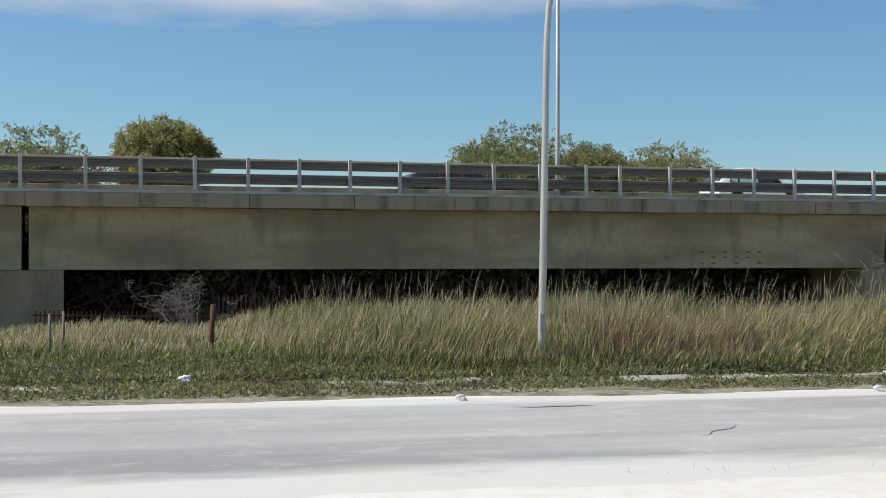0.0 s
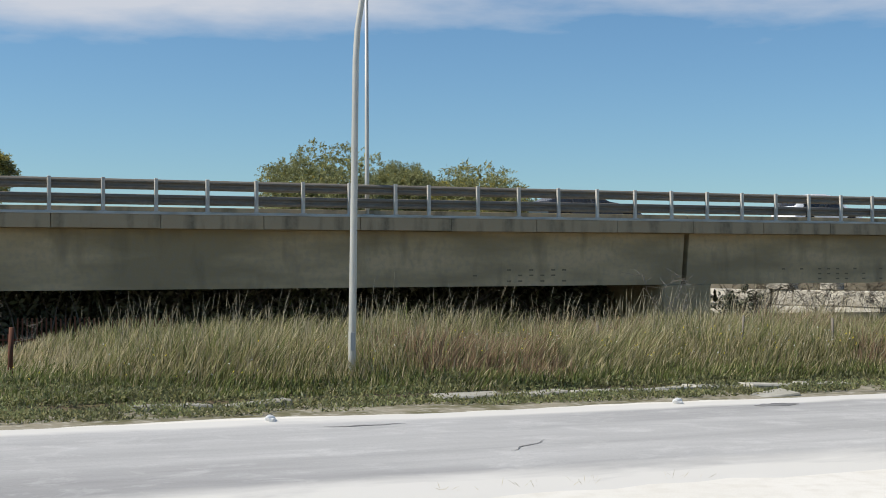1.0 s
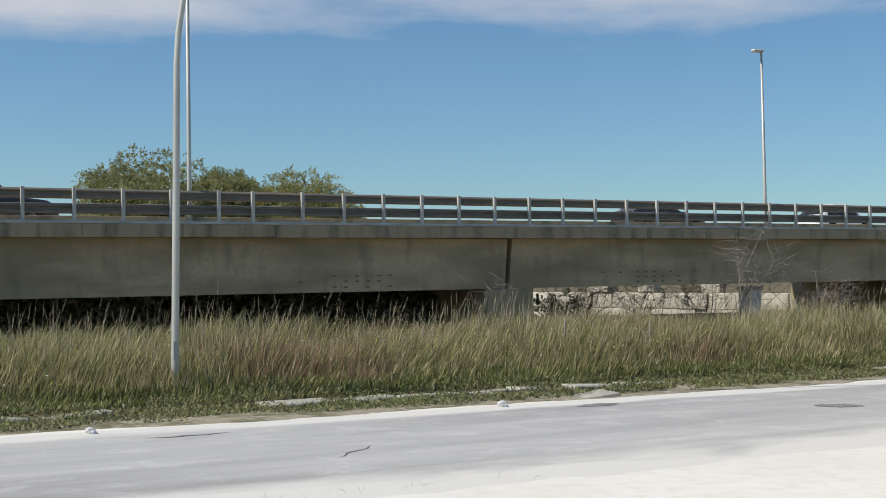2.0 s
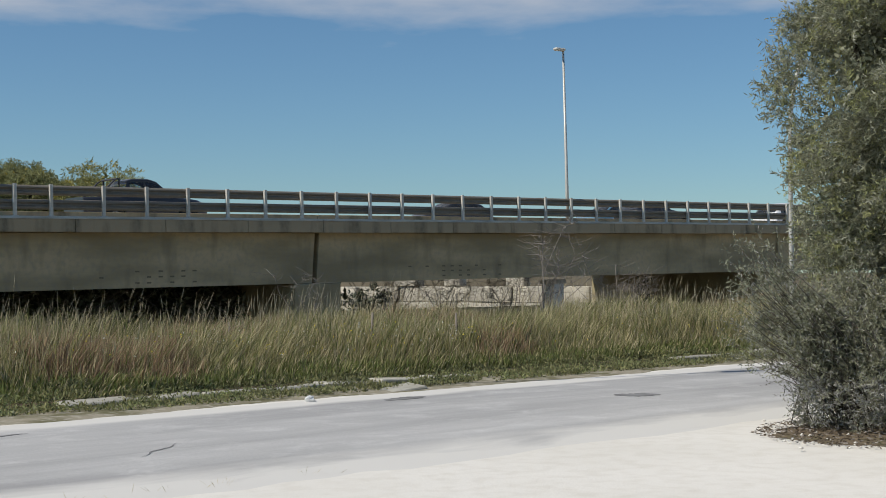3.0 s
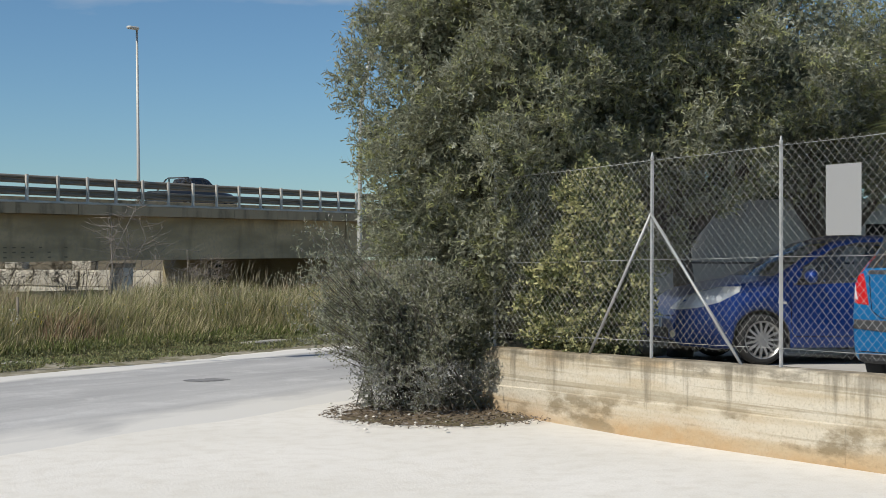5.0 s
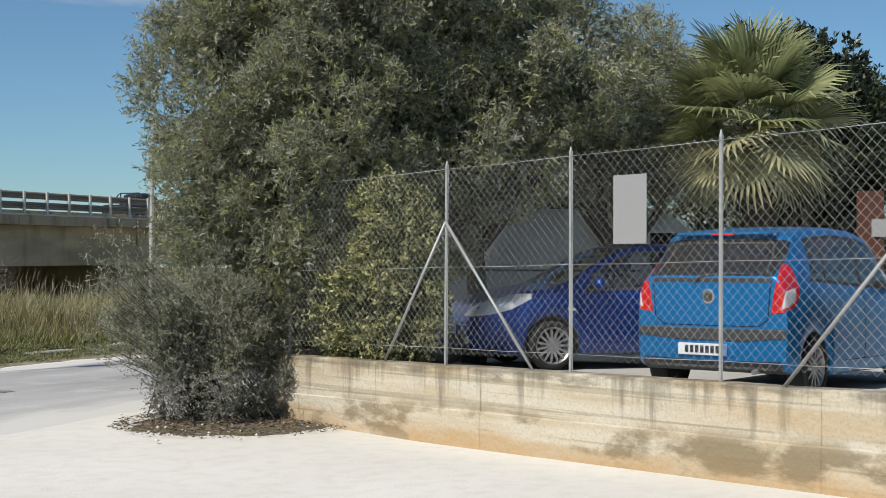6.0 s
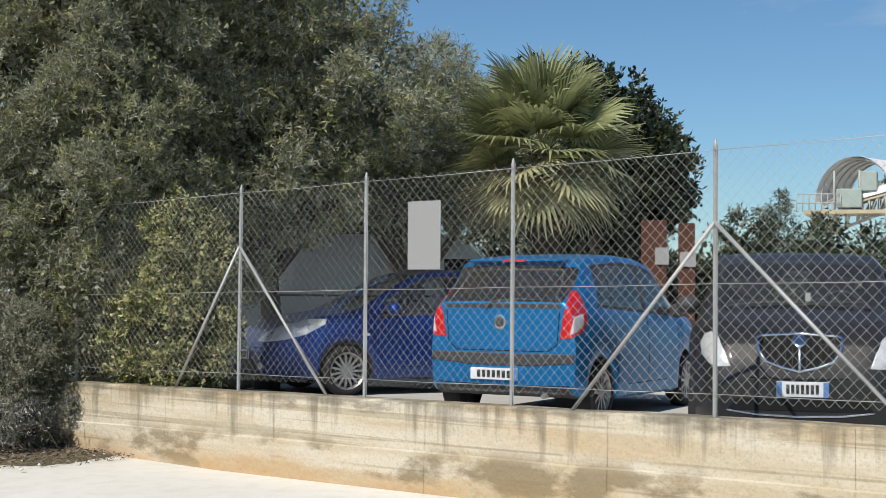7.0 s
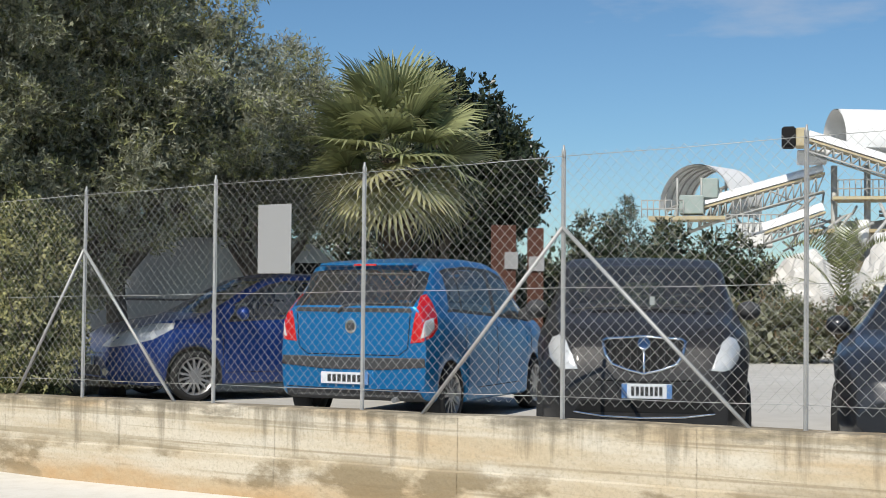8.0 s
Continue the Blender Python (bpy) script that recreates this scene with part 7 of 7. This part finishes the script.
def at(px, py, y=0.0):
    """Place in the plant's upright plane from a drawing whose unit is 3 cm, origin at the eye's level."""
    k = 1 + y / 70.0
    return Vector((px * 0.0305 * k, y, EYE_Z + py * 0.0296 * k))


def truss(bm, a, b, h, bays, r=0.05, y0=-0.5, y1=0.5):
    """A lattice girder between two points, with two side frames."""
    for y in (y0, y1):
        p, q = a + Vector((0, y, 0)), b + Vector((0, y, 0))
        up = Vector((0, 0, h))
        tube(bm, [p, q], r, 5)
        tube(bm, [p - up, q - up], r, 5)
        for i in range(bays):
            s, e = p.lerp(q, i / bays), p.lerp(q, (i + 1) / bays)
            tube(bm, [s, s - up], r * 0.6, 4)
            tube(bm, [s - up, e], r * 0.6, 4)


def half_pipe(x, z, rad, y0, y1, tilt, material, parent, name, a0=-5, a1=185, ribs=True, yaw=0.0):
    bm = bmesh.new()
    n = 40
    for s, rr in ((0, rad), (1, rad - 0.06)):
        rings = []
        for y in (y0, (y0 + y1) / 2, y1):
            rings.append([bm.verts.new((rr * math.cos(radians(a0 + (a1 - a0) * i / n)), y, rr * math.sin(radians(a0 + (a1 - a0) * i / n)))) for i in range(n + 1)])
        for p, q in zip(rings, rings[1:]):
            for i in range(n):
                bm.faces.new((p[i], p[i + 1], q[i + 1], q[i])).smooth = True
    ob = part(name, bm, material, parent)
    ob.matrix_basis = Matrix.Translation((x, 0, z)) @ Matrix.Rotation(radians(yaw), 4, "Z") @ Matrix.Rotation(radians(tilt), 4, "Y")
    if ribs:
        rb = bmesh.new()
        for k in range(5):
            y = y0 + (y1 - y0) * (k + 0.5) / 5
            tube(rb, [((rad - 0.1) * math.cos(radians(a0 + (a1 - a0) * i / 20)), y, (rad - 0.1) * math.sin(radians(a0 + (a1 - a0) * i / 20))) for i in range(21)], 0.05, 4)
        part("rib", rb, M["grey_steel"], ob)
    return ob


def build_plant():
    pl = thing("quarry_plant", PL, "quarry crushing plant with white-covered conveyor belts and hoods", "industrial plant")
    # round hood
    c = at(-132, 168)
    half_pipe(c.x, c.z, 2.15, 0.7, 3.8, 8, M["white_sheet"], pl, "hood", -8, 190, yaw=-28)
    bm = bmesh.new()
    truss(bm, at(-170, 160), at(-60, 205), 1.6, 6, 0.05, 0.4, 1.4)
    for px in (-150, -110, -70):
        tube(bm, [at(px, 150, 1.0), at(px, 215, 1.0)], 0.07, 5)
    part("hood_frame", bm, M["grey_steel"], pl)
    part("hopper", boxm(at(-145, 0).x, at(-105, 0).x, -1, 0.4, at(0, 150).z, at(0, 182).z, 0.05), M["green_steel"], pl)
    part("motor_housing", boxm(at(-108, 0).x, at(-82, 0).x, -0.6, 0.6, at(0, 178).z, at(0, 212).z, 0.05), M["green_steel"], pl)
    # conveyors: white cover over a lattice
    for a, b, h, bays, y in ((at(-106, 166), at(88, 222), 0.85, 16, 0.0), (at(60, 274), at(196, 226), 0.55, 10, -1.5), (at(-8, 118), at(86, 152), 0.5, 8, -2.0), (at(196, 226), at(420, 130), 0.6, 12, -1.5)):
        bm = bmesh.new()
        off = Vector((0, y, 0))
        truss(bm, a + off - Vector((0, 0, 0.15)), b + off - Vector((0, 0, 0.15)), h, bays)
        cv = part("conveyor", bm, M["grey_steel"], pl)
        d = (b - a)
        ang = math.atan2(d.z, d.x)
        bm = bmesh.new()
        n = 10
        L = d.length
        for r_ in (0.55, 0.51):
            r0 = [bm.verts.new((0, r_ * math.cos(math.pi * i / n), r_ * 0.75 * math.sin(math.pi * i / n))) for i in range(n + 1)]
            r1 = [bm.verts.new((L, r_ * math.cos(math.pi * i / n), r_ * 0.75 * math.sin(math.pi * i / n))) for i in range(n + 1)]
            for i in range(n):
                bm.faces.new((r0[i], r0[i + 1], r1[i + 1], r1[i])).smooth = True
        ob = part("belt_cover", bm, M["white_sheet"], cv, "white half-round belt cover")
        ob.matrix_basis = Matrix.Translation(a + off) @ Matrix.Rotation(-ang, 4, "Y")
        bm = boxm(0, L, -0.56, 0.56, -0.16, -0.06)
        ob = part("belt_side", bm, M["cream_steel"], cv)
        ob.matrix_basis = Matrix.Translation(a + off) @ Matrix.Rotation(-ang, 4, "Y")
    part("head_drum", boxm(at(20, 0).x, at(42, 0).x, -2.1, -0.9, at(0, 258).z, at(0, 292).z, 0.1), M["gap"], pl, "black rubber-hung belt head")
    part("head_box", boxm(at(42, 0).x, at(60, 0).x, -2.0, -1.0, at(0, 258).z, at(0, 290).z, 0.06), M["cream_steel"], pl)
    # big white drum hood
    c = at(120, 272)
    ob = half_pipe(c.x, c.z, 1.65, -0.5, 12, 0, M["white_sheet"], pl, "drum_hood", -15, 195, yaw=-72)
    part("chute", boxm(at(45, 0).x, at(92, 0).x, -0.5, 0.8, at(0, 236).z, at(0, 258).z, 0.05), M["white_sheet"], pl)
    # posts, platforms, railings
    bm = bmesh.new()
    for px in (104, 156, 232, 300):
        tube(bm, [at(px, -40), at(px, 232)], 0.16, 8)
    part("column", bm, M["grey_steel"], pl)
    bm = bmesh.new()
    box(bm, at(-195, 0).x, at(-70, 0).x, -1.2, 1.2, at(0, 140).z, at(0, 146).z)
    box(bm, at(100, 0).x, at(330, 0).x, -1.2, 1.2, at(0, 172).z, at(0, 177).z)
    box(bm, at(60, 0).x, at(330, 0).x, -0.6, 1.6, at(0, 118).z, at(0, 124).z)
    part("platform", bm, M["cream_steel"], pl)
    for x0, x1, z in ((-210, -140, 146), (-70, 40, 120), (110, 330, 178)):
        rl = bmesh.new()
        n = max(3, int((x1 - x0) / 9))
        for i in range(n + 1):
            px = x0 + (x1 - x0) * i / n
            tube(rl, [at(px, z, -1.1), at(px, z + 30, -1.1)], 0.03, 4)
        for k in (15, 30):
            tube(rl, [at(x0, z + k, -1.1), at(x1, z + k, -1.1)], 0.03, 4)
        part("railing", rl, M["grey_steel"], pl)
    bm = bmesh.new()
    rng = np.random.default_rng(9)
    for i in range(46):
        px, pz = rng.uniform(-60, 260), rng.uniform(96, 165)
        a = at(px, pz, rng.uniform(0.5, 4))
        e = Vector((rng.normal() * 1.4, 0, rng.normal() * 0.9))
        tube(bm, [a, a + e], rng.uniform(0.04, 0.09), 5)
    part("pipework", bm, M["grey_steel"], pl)
    part("crusher", boxm(at(95, 0).x, at(215, 0).x, 0.5, 4, at(0, 70).z, at(0, 140).z, 0.3), M["grey_steel"], pl)
    part("screen_house", boxm(at(-52, 0).x, at(6, 0).x, 0.5, 3, at(0, 96).z, at(0, 138).z, 0.05), M["white_sheet"], pl)
    part("walkway_cabin", boxm(at(186, 0).x, at(230, 0).x, -1.6, 0, at(0, 226).z, at(0, 262).z, 0.06), M["green_steel"], pl)
    for px, w_, z0, z1, y in ((118, 26, 84, 128, -1.6), (150, 18, 96, 140, -1.2), (184, 34, 70, 118, -2.2)):
        part("dust_bin", tube(bmesh.new(), [at(px, z0, y), at(px, z0 + 12, y), at(px, z1, y)], [w_ * 0.006, w_ * 0.015, w_ * 0.015], 14), M["white_sheet"], pl)
    for px, pz, dx, dz in ((60, 100, 60, 46), (96, 96, 70, 40), (130, 150, -44, -60), (150, 92, 40, 52), (176, 168, 30, -74)):
        part("strut", tube(bmesh.new(), [at(px, pz, -1.8), at(px + dx, pz + dz, -1.8)], 0.09, 6), M["grey_steel"], pl)
    # spoil bank that carries it
    lumpy("spoil_bank", "dusty earth bank under the quarry plant", "earth bank", *(PL @ Vector((4, 4, 0.0))), 16, 6, 3.6, M["soil"], 11, 5, 0.12)


build_plant()


# ---- traffic on the bridge ----
def traffic_car(name, label, S):
    return build_car(name, label, Matrix.Identity(4), S, "bridge traffic", detail=False)[0]


traffic = {
    "dark": traffic_car("car", "dark low car crossing the bridge", base_spec(M["paint_dark"], 4.3, 1.34)),
    "white": traffic_car("car", "white hatchback crossing the bridge", base_spec(M["paint_white"], 3.75, 1.56)),
    "dark_back": traffic_car("car", "dark grey car crossing in the far lane", base_spec(M["paint_dark"], 4.2, 1.45)),
    "pale_back": traffic_car("car", "pale blue car crossing in the far lane", base_spec(M["paint_pale"], 4.0, 1.47)),
}


def build_pickup():
    S = base_spec(M["paint_dark"], 4.9, 1.74)
    S.update(R=0.36, fo=0.9, ro=1.15, low=[(-1, 0.5), (-0.8, 0.38), (0.8, 0.36), (1, 0.45)], ws=(1.2, 0.42), rw=(-1.0, -0.8), win=((-0.7, -0.1), (-0.02, 0.85)),
             roof=[(-2.45, 1.04), (-1.05, 1.08), (-0.98, 1.25), (-0.8, 1.66), (-0.5, 1.73), (0.1, 1.74), (0.45, 1.66), (0.9, 1.34), (1.25, 1.12), (1.5, 1.08), (2.1, 1.0), (2.35, 0.88), (2.45, 0.7)],
             belt=[(-2.45, 1.02), (1.2, 1.02), (2.0, 0.93), (2.45, 0.75)])
    pk = build_car("pickup_truck", "dark pickup truck with a roll bar crossing the bridge", Matrix.Identity(4), S, "bridge traffic", detail=False)[0]
    for sg in (-1, 1):
        part("roll_bar", tube(bmesh.new(), [(-1.9, sg * 0.6, 1.0), (-1.25, sg * 0.6, 1.62), (-1.05, sg * 0.6, 1.72), (-1.0, sg * 0.6, 1.0)], 0.035, 6), M["plastic"], pk)
    part("roll_bar", tube(bmesh.new(), [(-1.1, -0.6, 1.70), (-1.1, 0.6, 1.70)], 0.035, 6), M["plastic"], pk)
    return pk


traffic["pickup"] = build_pickup()


# (thing, lane offset, sign of travel, bearings at times)
LANES = (("dark", 5.6, 1, 0.0, 0.83, 1.5, 19.77), ("white", 5.6, 1, 0.0, 13.0, 1.5, 28.0), ("pickup", 4.6, 1, 3.5, 17.1, 4.5, 27.17),
         ("dark_back", 9.3, -1, 3.0, 23.9, 4.0, 14.2), ("pale_back", 9.3, -1, 3.0, 30.6, 4.5, 19.5))


def motions():
    for key, off, sg, t0, a0, t1, a1 in LANES:
        x0, x1 = on_bridge(a0, off), on_bridge(a1, off)
        sp = (x1 - x0) / (t1 - t0)
        rows = []
        for t in (0.0, 2.0, 4.0, 6.0, 8.0):
            rows.append((t, BR @ pose(x0 + sp * (t - t0), off, -0.199, 0, 0, 0 if sg > 0 else 180)))
        walk(traffic[key], rows)


motions()
